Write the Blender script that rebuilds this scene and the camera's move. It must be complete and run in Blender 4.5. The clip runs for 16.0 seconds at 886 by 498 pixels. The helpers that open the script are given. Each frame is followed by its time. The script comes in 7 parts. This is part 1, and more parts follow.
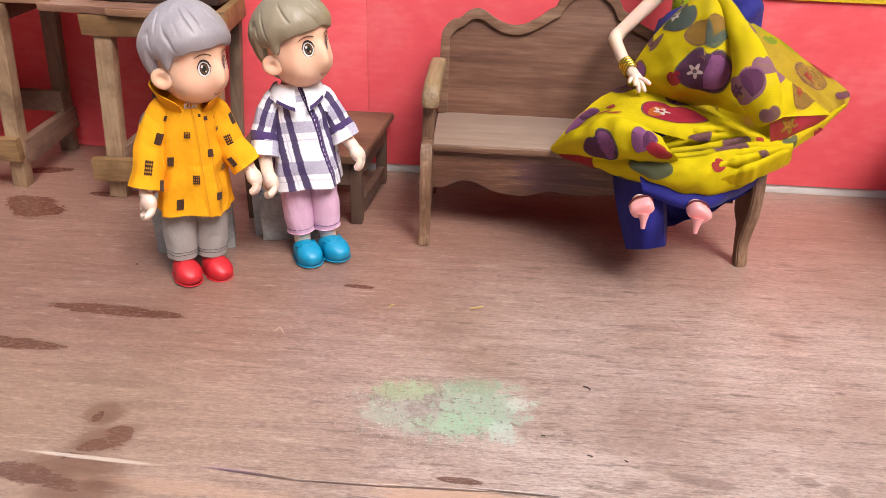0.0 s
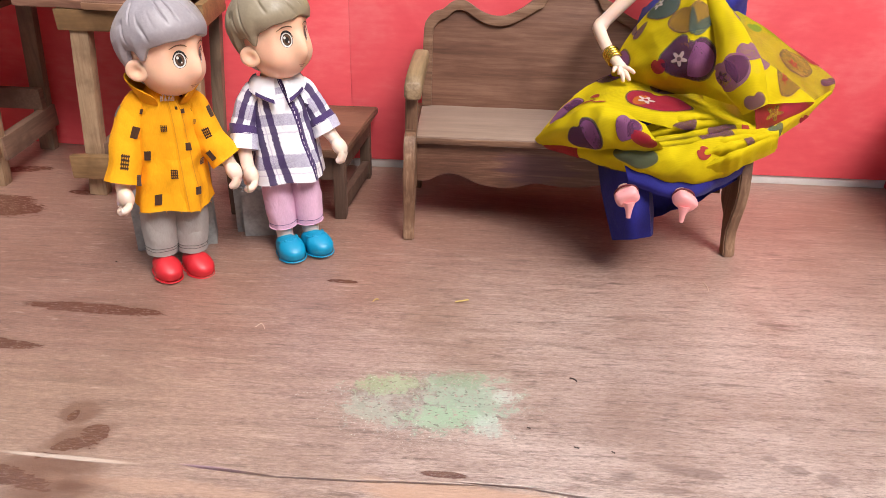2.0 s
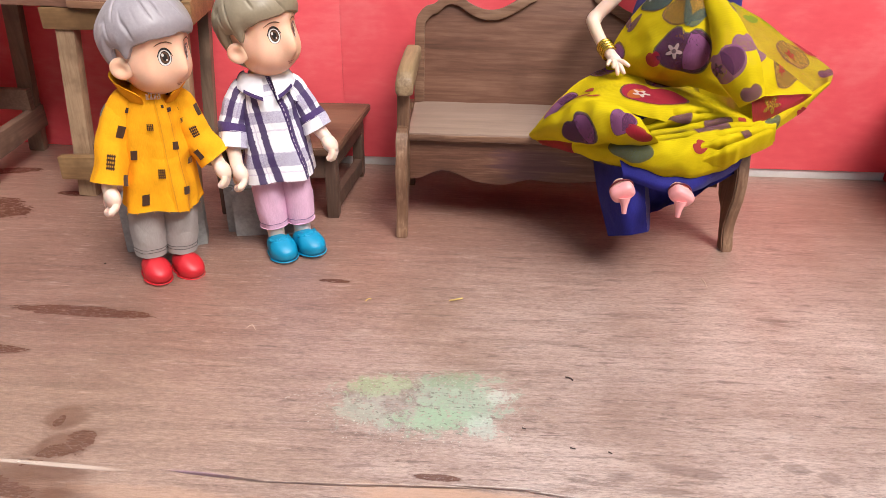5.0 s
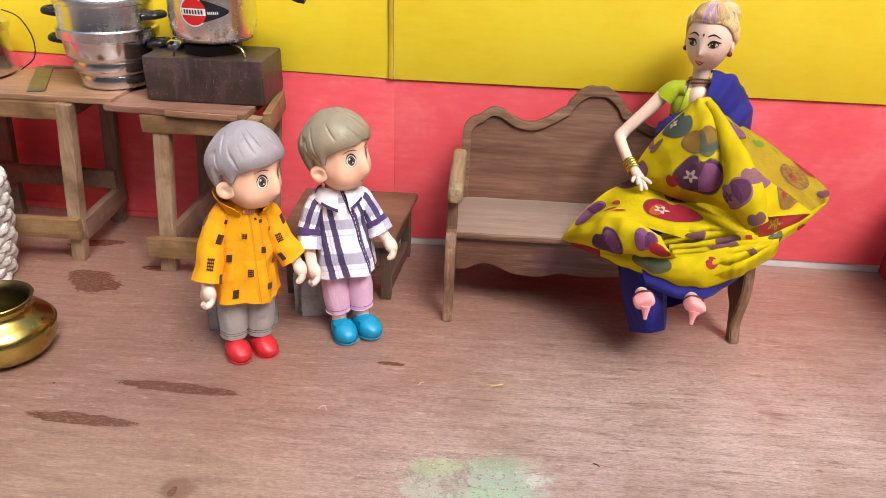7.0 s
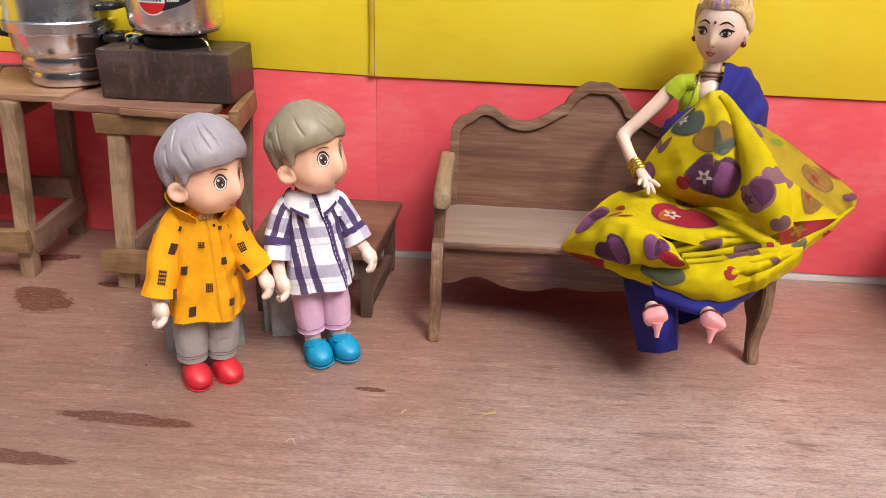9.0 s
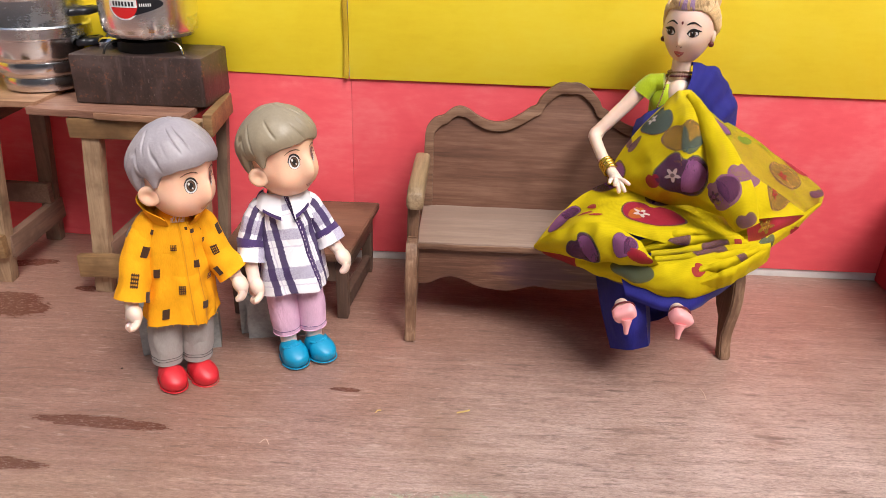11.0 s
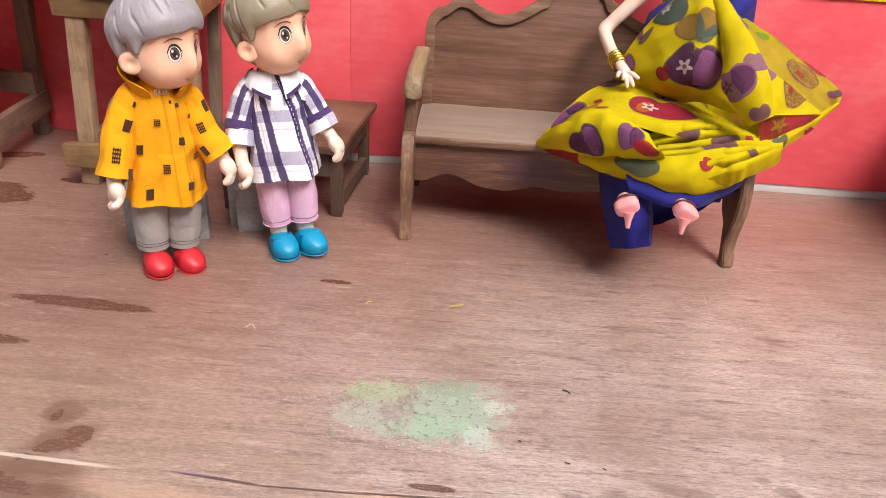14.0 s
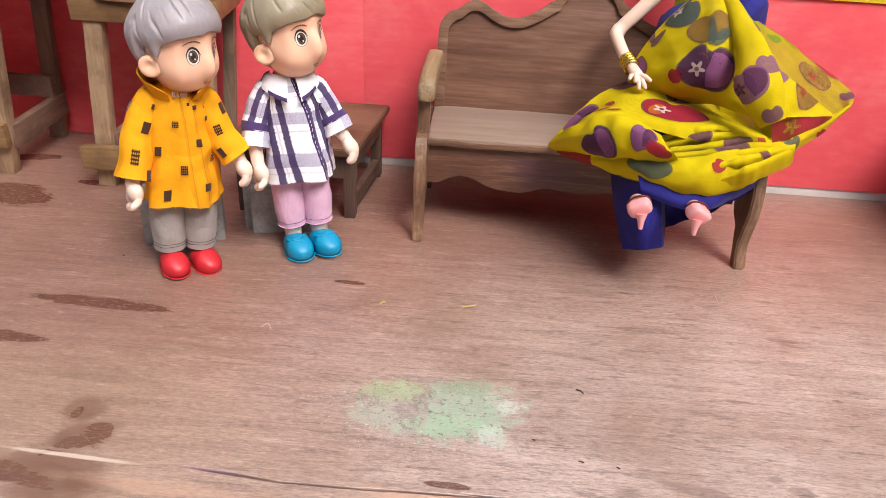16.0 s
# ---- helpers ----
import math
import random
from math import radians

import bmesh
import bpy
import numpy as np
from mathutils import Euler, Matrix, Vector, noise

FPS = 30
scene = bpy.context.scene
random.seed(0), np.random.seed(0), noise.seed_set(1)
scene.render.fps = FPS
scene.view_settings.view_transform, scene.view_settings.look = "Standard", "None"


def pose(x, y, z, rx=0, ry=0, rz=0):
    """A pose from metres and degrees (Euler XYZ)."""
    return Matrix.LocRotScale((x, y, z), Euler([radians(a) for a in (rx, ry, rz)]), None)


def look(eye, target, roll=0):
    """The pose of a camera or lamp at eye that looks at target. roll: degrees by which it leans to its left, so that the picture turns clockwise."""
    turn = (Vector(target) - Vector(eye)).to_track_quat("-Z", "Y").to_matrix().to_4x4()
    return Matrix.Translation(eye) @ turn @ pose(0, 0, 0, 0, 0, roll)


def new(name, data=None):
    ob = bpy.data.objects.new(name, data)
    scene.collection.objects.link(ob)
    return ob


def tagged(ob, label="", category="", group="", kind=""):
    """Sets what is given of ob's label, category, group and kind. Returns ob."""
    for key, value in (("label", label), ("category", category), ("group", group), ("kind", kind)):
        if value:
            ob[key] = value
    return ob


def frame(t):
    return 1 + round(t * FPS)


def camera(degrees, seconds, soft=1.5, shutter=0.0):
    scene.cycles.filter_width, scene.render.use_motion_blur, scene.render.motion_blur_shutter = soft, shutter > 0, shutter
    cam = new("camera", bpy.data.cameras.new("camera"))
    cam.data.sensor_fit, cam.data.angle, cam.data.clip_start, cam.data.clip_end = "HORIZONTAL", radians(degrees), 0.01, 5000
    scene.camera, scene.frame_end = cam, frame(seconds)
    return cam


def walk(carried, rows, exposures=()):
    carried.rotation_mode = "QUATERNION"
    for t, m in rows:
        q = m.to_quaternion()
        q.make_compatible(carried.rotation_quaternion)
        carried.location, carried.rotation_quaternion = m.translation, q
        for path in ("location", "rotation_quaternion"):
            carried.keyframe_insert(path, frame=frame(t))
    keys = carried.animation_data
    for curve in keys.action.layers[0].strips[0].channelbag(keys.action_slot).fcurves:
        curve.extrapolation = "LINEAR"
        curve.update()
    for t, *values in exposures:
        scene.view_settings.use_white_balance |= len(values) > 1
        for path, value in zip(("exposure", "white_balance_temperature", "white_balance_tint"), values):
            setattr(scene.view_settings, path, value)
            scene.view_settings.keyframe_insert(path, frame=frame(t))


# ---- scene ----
cam = camera(63.9, 16.0, soft=0.85)
PATH = [
    (0, (0.033, -0.55, 0.236), (-0.039, 1.195, -0.738), 2.2),
    (0.5, (0.034, -0.549, 0.233), (-0.037, 1.195, -0.743), 2.0),
    (1, (0.036, -0.549, 0.231), (-0.031, 1.196, -0.744), 1.8),
    (1.5, (0.041, -0.547, 0.23), (-0.018, 1.199, -0.744), 1.8),
    (2, (0.038, -0.547, 0.229), (-0.013, 1.201, -0.742), 1.8),
    (2.5, (0.041, -0.542, 0.228), (-0.01, 1.206, -0.742), 1.7),
    (3, (0.04, -0.543, 0.229), (-0.007, 1.205, -0.741), 1.6),
    (5.3, (0.042, -0.54, 0.226), (-0.007, 1.202, -0.754), 1.2),
    (5.5, (0.046, -0.538, 0.228), (0.002, 1.202, -0.758), 1.4),
    (5.8, (0.047, -0.547, 0.237), (-0.014, 1.214, -0.708), 0.2),
    (6, (0.037, -0.555, 0.287), (0.002, 1.192, -0.687), 2.0),
    (6.3, (0.027, -0.572, 0.313), (-0.017, 1.182, -0.647), 2.3),
    (6.5, (0.025, -0.573, 0.311), (-0.029, 1.182, -0.646), 2.3),
    (7, (0.018, -0.577, 0.299), (-0.065, 1.193, -0.627), 2.3),
    (7.5, (0.013, -0.558, 0.29), (-0.083, 1.222, -0.617), 2.2),
    (8, (0.01, -0.532, 0.278), (-0.08, 1.256, -0.613), 2.1),
    (8.5, (0.017, -0.53, 0.272), (-0.057, 1.264, -0.608), 2.3),
    (9, (0.021, -0.533, 0.269), (-0.046, 1.266, -0.603), 2.3),
    (11.5, (0.035, -0.537, 0.271), (-0.002, 1.264, -0.598), 2.1),
    (12, (0.036, -0.538, 0.268), (0.001, 1.249, -0.629), 2.6),
    (12.5, (0.036, -0.532, 0.239), (-0.007, 1.231, -0.704), 3.1),
    (13, (0.034, -0.532, 0.235), (-0.006, 1.209, -0.75), 3.5),
    (13.5, (0.036, -0.534, 0.235), (-0.006, 1.196, -0.768), 3.7),
    (14, (0.038, -0.537, 0.234), (-0.002, 1.194, -0.766), 3.7),
    (14.5, (0.037, -0.54, 0.235), (-0.008, 1.191, -0.767), 3.6),
    (15, (0.038, -0.541, 0.235), (-0.015, 1.195, -0.757), 3.6),
    (15.5, (0.036, -0.542, 0.234), (-0.019, 1.195, -0.756), 3.6),
    (16, (0.035, -0.541, 0.234), (-0.028, 1.195, -0.758), 3.4),
]
walk(cam, [(t, look(eye, target, roll)) for t, eye, target, roll in PATH], exposures=[(0, 0.63, 6100, 9), (6.5, 0.63, 6100, 9), (7.5, 0.55, 6100, 9), (8.5, 0.48, 6100, 9), (9, 0.50, 6100, 9), (11.5, 0.59, 6100, 9), (12, 0.63, 6100, 9), (16, 0.63, 6100, 9)])

# ---- world, sun, exposure ----
world = bpy.data.worlds.new("world")
scene.world = world
world.use_nodes = True
wn = world.node_tree
wn.nodes.clear()
sky = wn.nodes.new("ShaderNodeTexSky")
sky.sky_type = "NISHITA"
sky.sun_disc = False
sky.sun_elevation = radians(58)
sky.sun_rotation = radians(142)
sky.air_density, sky.dust_density, sky.ozone_density = 1.0, 6.0, 0.6
wbg = wn.nodes.new("ShaderNodeBackground")
wbg.inputs["Strength"].default_value = 0.105
wout = wn.nodes.new("ShaderNodeOutputWorld")
wn.links.new(sky.outputs["Color"], wbg.inputs["Color"])
wn.links.new(wbg.outputs["Background"], wout.inputs["Surface"])

sun_data = bpy.data.lights.new("sun", "SUN")
sun_data.energy, sun_data.angle, sun_data.color = 2.15, radians(26), (1.0, 0.94, 0.88)
sun = new("sun", sun_data)
sun.matrix_world = look((0.66, -0.86, 1.46), (0, 0, 0))


# ---- material helpers ----
class Net:
    """A node material with a Principled shader."""

    def __init__(self, name, rough=0.5, metal=0.0, spec=0.5):
        self.mat = bpy.data.materials.new(name)
        self.mat.use_nodes = True
        self.nt = self.mat.node_tree
        self.bsdf = self.nt.nodes["Principled BSDF"]
        self.bsdf.inputs["Roughness"].default_value = rough
        self.bsdf.inputs["Metallic"].default_value = metal
        self.bsdf.inputs["Specular IOR Level"].default_value = spec

    def node(self, kind, **inputs):
        n = self.nt.nodes.new(kind)
        for k, v in inputs.items():
            self.set(n.inputs[k.replace("_", " ")], v)
        return n

    def set(self, socket, v):
        if isinstance(v, bpy.types.NodeSocket):
            self.nt.links.new(v, socket)
        else:
            socket.default_value = v

    def op(self, how, a, b=0.0, c=None):
        n = self.nt.nodes.new("ShaderNodeMath")
        n.operation = how
        self.set(n.inputs[0], a)
        self.set(n.inputs[1], b)
        if c is not None:
            self.set(n.inputs[2], c)
        return n.outputs[0]

    def place(self, scale=(1, 1, 1), loc=(0, 0, 0), rot=(0, 0, 0)):
        g = self.nt.nodes.new("ShaderNodeNewGeometry")
        m = self.node("ShaderNodeMapping", Vector=g.outputs["Position"], Location=loc, Rotation=rot, Scale=scale)
        return m.outputs[0]

    def noise(self, vec, scale=1.0, detail=4.0, rough=0.6, distort=0.0):
        n = self.node("ShaderNodeTexNoise", Vector=vec, Scale=scale, Detail=detail, Roughness=rough, Distortion=distort)
        return n.outputs["Fac"]

    def ramp(self, fac, stops):
        n = self.nt.nodes.new("ShaderNodeValToRGB")
        el = n.color_ramp.elements
        while len(el) < len(stops):
            el.new(0.5)
        for e, (p, c) in zip(el, stops):
            e.position = p
            e.color = (*c, 1) if len(c) == 3 else c
        self.set(n.inputs[0], fac)
        return n.outputs[0]

    def step(self, v, lo, hi):
        n = self.nt.nodes.new("ShaderNodeMapRange")
        n.interpolation_type = "SMOOTHSTEP"
        for k, x in (("Value", v), ("From Min", lo), ("From Max", hi)):
            self.set(n.inputs[k], x)
        return n.outputs[0]

    def mix(self, fac, a, b, how="MIX"):
        n = self.nt.nodes.new("ShaderNodeMix")
        n.data_type, n.blend_type = "RGBA", how
        for s, v in ((n.inputs["Factor"], fac), (n.inputs["A"], a), (n.inputs["B"], b)):
            if isinstance(v, tuple) and len(v) == 3:
                v = (*v, 1)
            self.set(s, v)
        return n.outputs["Result"]

    def colour(self, c):
        self.set(self.bsdf.inputs["Base Color"], (*c, 1) if isinstance(c, tuple) and len(c) == 3 else c)
        return self

    def rough(self, r):
        self.set(self.bsdf.inputs["Roughness"], r)
        return self

    def bump(self, height, strength=0.3, dist=0.0005):
        b = self.node("ShaderNodeBump", Height=height, Strength=strength, Distance=dist)
        self.set(self.bsdf.inputs["Normal"], b.outputs[0])
        return self


def tone(c, k):
    return tuple(min(1.0, x * k) for x in c)


def plain(name, c, rough=0.5, metal=0.0, vary=0.12, scale=60, fine=900, bump=0.15, spec=0.5):
    """A single colour with stains at one scale and grain at another."""
    n = Net(name, rough, metal, spec)
    p = n.place()
    a = n.noise(p, scale, 4, 0.6)
    b = n.noise(p, fine, 2, 0.5)
    f = n.op("ADD", n.op("MULTIPLY", a, 0.7), n.op("MULTIPLY", b, 0.3))
    n.colour(n.ramp(f, [(0.3, tone(c, 1 - vary)), (0.7, tone(c, 1 + vary))]))
    n.rough(n.step(a, -0.6, 1.6) if rough < 0 else n.op("MULTIPLY_ADD", a, 0.16, rough - 0.08))
    n.bump(b, bump, 0.0004)
    return n.mat


def wood(name, dark, mid, light, axis=0, rough=0.55, bump=0.35, coarse=1.0, blotch=1.0, smudge=None):
    """Weathered wood with its grain along the axis."""
    n = Net(name, rough)
    s = [1.0, 1.0, 1.0]
    s[axis] = 0.07
    p = n.place(tuple(s))
    g = n.noise(p, 620 * coarse, 5, 0.65, 0.3)
    w = n.noise(p, 130 * coarse, 4, 0.6, 0.8)
    big = n.noise(n.place(), 22, 4, 0.6)
    f = n.op("ADD", n.op("MULTIPLY", g, 0.5), n.op("MULTIPLY", w, 0.5))
    c = n.ramp(f, [(0.32, dark), (0.5, mid), (0.68, light)])
    c = n.mix(n.op("MULTIPLY", n.step(big, 0.45, 0.7), blotch), c, tone(dark, 0.9))
    if smudge:
        # a tinted smudge with a ragged rim at one place
        m = n.node("ShaderNodeMapping", Vector=n.place(), Location=smudge[0], Scale=smudge[1])
        m.vector_type = "TEXTURE"
        ln = n.nt.nodes.new("ShaderNodeVectorMath")
        ln.operation = "LENGTH"
        n.nt.links.new(m.outputs[0], ln.inputs[0])
        d = n.op("ADD", ln.outputs["Value"], n.op("MULTIPLY", n.op("SUBTRACT", w, 0.5), 1.6))
        c = n.mix(n.op("MULTIPLY", n.step(d, 1.15, 0.6), 0.55), c, smudge[2])
    n.colour(c)
    n.rough(n.op("MULTIPLY_ADD", g, 0.3, rough - 0.15))
    n.bump(f, bump, 0.0009)
    return n.mat


# ---- materials ----
def floor_material():
    """Plywood, grain along x, with damp stains, a green paint patch, a scratch and a torn veneer."""
    n = Net("plywood_floor", 0.42, 0.0, 1.0)
    p = n.place((0.085, 1.0, 1.0), rot=(0, 0, radians(-1.5)))
    fine = n.noise(n.place((0.27, 1.0, 1.0), rot=(0, 0, radians(-1.5))), 900, 5, 0.8, 0.3)
    band = n.noise(p, 190, 4, 0.65, 0.6)
    flat = n.place()
    cloud = n.noise(flat, 9, 4, 0.6)
    speck = n.noise(n.place((0.35, 1, 1)), 420, 2, 0.5)
    f = n.op("ADD", n.op("MULTIPLY", fine, 0.64), n.op("MULTIPLY", band, 0.36))
    col = n.ramp(f, [(0.30, (0.098, 0.045, 0.033)), (0.46, (0.262, 0.138, 0.101)), (0.58, (0.380, 0.223, 0.172)), (0.74, (0.57, 0.385, 0.316))])
    # uneven strength for the sky sheen painted at the front right
    worn = n.noise(n.place((0.5, 1, 1), loc=(0.4, 2, 0)), 7, 4, 0.6)
    wob = n.noise(n.place((0.5, 1, 1)), 100, 5, 0.66, 0.6)
    fray = n.noise(n.place((0.16, 1, 1)), 420, 3, 0.6)

    def blot(cx, cy, rx, ry, turn=0.0, ragged=0.8, soft=0.12):
        m = n.node("ShaderNodeMapping", Vector=flat)
        m.vector_type = "TEXTURE"
        m.inputs["Location"].default_value = (cx, cy, 0)
        m.inputs["Rotation"].default_value = (0, 0, radians(turn))
        m.inputs["Scale"].default_value = (rx, ry, 1)
        ln = n.nt.nodes.new("ShaderNodeVectorMath")
        ln.operation = "LENGTH"
        n.nt.links.new(m.outputs[0], ln.inputs[0])
        d = n.op("ADD", ln.outputs["Value"], n.op("MULTIPLY", n.op("SUBTRACT", wob, 0.5), ragged * 2))
        d = n.op("ADD", d, n.op("MULTIPLY", n.op("SUBTRACT", fray, 0.5), ragged * 0.3))
        return n.step(d, 1.0 + soft, 1.0 - soft)

    # pale blot: the sky's sheen on the front right floor, put into the colour
    front_sheen = n.op("MULTIPLY", blot(0.27, -0.38, 0.34, 0.22, 12, 0.25, 0.6), n.op("MULTIPLY_ADD", worn, 0.6, 0.62))
    pale_col = n.ramp(f, [(0.30, (0.19, 0.114, 0.086)), (0.45, (0.50, 0.37, 0.31)), (0.56, (0.72, 0.585, 0.515)), (0.72, (0.90, 0.80, 0.74))])
    col = n.mix(n.op("MULTIPLY", front_sheen, 0.92), col, pale_col)
    col = n.mix(n.op("MULTIPLY", n.step(cloud, 0.42, 0.70), 0.5), col, (0.245, 0.135, 0.088))
    col = n.mix(n.op("MULTIPLY", n.step(speck, 0.66, 0.76), 0.55), col, (0.14, 0.08, 0.06))
    pore = n.noise(n.place((0.20, 1, 1), loc=(1, 5, 0)), 1000, 3, 0.6)
    col = n.mix(n.op("MULTIPLY", n.step(pore, 0.57, 0.67), 0.42), col, (0.09, 0.045, 0.03))
    pale = n.noise(n.place((0.3, 1, 1), loc=(3, 1, 0)), 260, 3, 0.6)
    col = n.mix(n.op("MULTIPLY", n.step(pale, 0.66, 0.78), 0.4), col, (0.62, 0.5, 0.43))
    mark = n.noise(n.place((0.14, 1, 1), loc=(7, 3, 0), rot=(0, 0, radians(-1.5))), 150, 3, 0.65, 0.8)
    col = n.mix(n.op("MULTIPLY", n.step(mark, 0.62, 0.72), 0.5), col, (0.15, 0.075, 0.052))
    rubbed = n.noise(n.place((0.22, 1, 1), loc=(2, 9, 0)), 75, 4, 0.7, 0.6)
    col = n.mix(n.op("MULTIPLY", n.step(rubbed, 0.60, 0.74), 0.35), col, (0.66, 0.53, 0.46))
    streak = n.noise(n.place((0.10, 1, 1), loc=(5, 8, 0), rot=(0, 0, radians(-1.5))), 400, 5, 0.75, 0.9)
    col = n.mix(n.op("MULTIPLY", n.step(streak, 0.53, 0.66), 0.72), col, (0.125, 0.066, 0.047))
    lit = n.noise(n.place((0.13, 1, 1), loc=(9, 2, 0), rot=(0, 0, radians(-1.5))), 520, 5, 0.75, 0.9)
    col = n.mix(n.op("MULTIPLY", n.step(lit, 0.55, 0.70), 0.45), col, (0.76, 0.62, 0.55))
    tan = blot(-0.16, -0.335, 0.13, 0.07, 0, 0.8, 0.6)
    col = n.mix(n.op("MULTIPLY", tan, 0.45), col, n.ramp(f, [(0.30, (0.20, 0.115, 0.065)), (0.55, (0.50, 0.34, 0.235)), (0.74, (0.68, 0.52, 0.40))]))
    damp = None
    for b in ((-0.286, -0.099, 0.027, 0.014, -22, 0.85), (-0.166, -0.222, 0.042, 0.0048, -3, 0.55), (-0.215, -0.257, 0.034, 0.005, -3, 0.7),
              (-0.146, -0.3445, 0.020, 0.0050, -10, 1.3), (-0.1275, -0.3265, 0.013, 0.0048, 22, 1.5), (-0.120, -0.3180, 0.005, 0.0075, 60, 1.5), (-0.1355, -0.3080, 0.0018, 0.0035, 0, 1.6), (-0.245, -0.072, 0.014, 0.004, 0, 0.8),
              (-0.315, -0.035, 0.025, 0.006, 10, 0.8), (-0.034, -0.181, 0.010, 0.0022, -3, 0.6), 
              (0.0345, -0.3308, 0.0105, 0.0019, -3, 0.7), 
              ):
        k = blot(*b)
        damp = k if damp is None else n.op("MAXIMUM", damp, k)
    wet = n.mix(0.86, col, (0.125, 0.043, 0.024), "MIX")
    col = n.mix(n.op("MULTIPLY", damp, n.op("MULTIPLY_ADD", wob, 0.5, 0.68)), col, wet)
    faint = None
    for b in ((-0.1220, -0.3490, 0.019, 0.0085, 10, 1.0), (-0.1300, -0.3385, 0.021, 0.0065, 0, 1.0), (-0.127, -0.3225, 0.016, 0.0090, 30, 1.0), (-0.134, -0.306, 0.008, 0.008, 0, 1.2)):
        k = blot(*b, soft=0.4)
        faint = k if faint is None else n.op("MAXIMUM", faint, k)
    col = n.mix(n.op("MULTIPLY", faint, n.op("MULTIPLY_ADD", wob, 1.1, 0.28)), col, (0.185, 0.085, 0.048))
    spots = None
    for b in ((0.216, -0.206, 0.010, 0.0016, -8, 1.5), (0.221, -0.2105, 0.007, 0.0012, -12, 1.5), (0.2, -0.322, 0.0045, 0.004, 0, 1.3), (0.112, -0.326, 0.006, 0.0025, 0, 0.8), (0.142, -0.322, 0.014, 0.0026, -10, 1.0),
              (0.13, -0.333, 0.010, 0.002, 0, 0.8), (0.178, -0.312, 0.004, 0.0022, 0, 0.9), (0.187, -0.318, 0.006, 0.003, 0, 1.0)):
        k = blot(*b, soft=0.3)
        spots = k if spots is None else n.op("MAXIMUM", spots, k)
    col = n.mix(n.op("MULTIPLY", spots, 0.5), col, (0.17, 0.095, 0.07))
    # paint rubbed into the veneer: mint, yellow-green and grey films that break up into crumbs at the rim
    ragged = n.noise(flat, 130, 6, 0.74, 0.8)
    grit = n.noise(flat, 380, 4, 0.7)
    weave = n.noise(n.place((0.3, 1, 1)), 520, 4, 0.7)

    def film(cx, cy, rx, ry, turn=0.0, rag=1.5, soft=0.16):
        m = n.node("ShaderNodeMapping", Vector=flat, Location=(cx, cy, 0), Rotation=(0, 0, radians(turn)), Scale=(rx, ry, 1))
        m.vector_type = "TEXTURE"
        ln = n.nt.nodes.new("ShaderNodeVectorMath")
        ln.operation = "LENGTH"
        n.nt.links.new(m.outputs[0], ln.inputs[0])
        d = n.op("ADD", ln.outputs["Value"], n.op("MULTIPLY", n.op("SUBTRACT", ragged, 0.5), rag * 1.6))
        d = n.op("ADD", d, n.op("MULTIPLY", n.op("SUBTRACT", grit, 0.5), rag * 0.9))
        return n.step(d, 1.0 + soft, 1.0 - soft)

    body = film(0.026, -0.2865, 0.040, 0.0205, 0, 1.5, 0.10)
    base = n.ramp(n.noise(flat, 75, 5, 0.7), [(0.36, (0.16, 0.115, 0.09)), (0.46, (0.27, 0.22, 0.19)), (0.54, (0.40, 0.36, 0.325)), (0.64, (0.46, 0.46, 0.395))])
    col = n.mix(n.op("MULTIPLY", n.op("MULTIPLY", body, n.step(grit, 0.36, 0.48)), 0.80), col, base)
    for cx, cy, rx, ry, turn, c, amount in (
            (0.006, -0.2740, 0.018, 0.0070, 8, (0.41, 0.53, 0.27), 0.62), (-0.001, -0.2940, 0.015, 0.0090, -20, (0.48, 0.52, 0.40), 0.55), (0.044, -0.2830, 0.024, 0.0180, 10, (0.40, 0.52, 0.38), 0.74),
            (0.032, -0.2960, 0.018, 0.0100, 6, (0.38, 0.54, 0.35), 0.76), (0.041, -0.2680, 0.012, 0.0070, 0, (0.27, 0.35, 0.21), 0.7), (0.054, -0.3000, 0.0075, 0.0065, 30, (0.56, 0.62, 0.53), 0.66), (0.0620, -0.2790, 0.0070, 0.0055, 20, (0.64, 0.65, 0.58), 0.62)):
        k = n.op("MULTIPLY", film(cx, cy, rx * 0.92, ry * 0.92, turn, 2.3, 0.25), n.op("MULTIPLY", n.step(weave, 0.16, 0.44), n.step(grit, 0.34, 0.48)))
        col = n.mix(n.op("MULTIPLY", k, amount), col, c)
    crumb = n.noise(flat, 640, 3, 0.6)
    rim = n.op("SUBTRACT", film(0.024, -0.289, 0.046, 0.025, 0, 1.2, 0.4), n.op("MULTIPLY", film(0.028, -0.286, 0.032, 0.014, 0, 0.6, 0.4), 0.8))
    trail = film(-0.028, -0.2820, 0.017, 0.0013, 20, 0.4, 0.5)
    flecks = n.op("MULTIPLY", n.op("MAXIMUM", rim, trail), n.step(crumb, 0.59, 0.67))
    col = n.mix(n.op("MULTIPLY", flecks, 0.85), col, (0.74, 0.73, 0.64))
    pits = n.op("MULTIPLY", film(0.025, -0.286, 0.046, 0.024, 0, 0.8, 0.4), n.step(n.noise(n.place((0.6, 1, 1), loc=(4, 4, 0)), 520, 3, 0.6), 0.59, 0.66))
    col = n.mix(n.op("MULTIPLY", pits, 0.7), col, (0.10, 0.08, 0.06))
    # pale scratch and torn veneer at the front
    scratch = blot(-0.125, -0.3325, 0.030, 0.0011, -3, 0.35, 0.3)
    col = n.mix(scratch, col, (0.66, 0.52, 0.42))
    tear = None
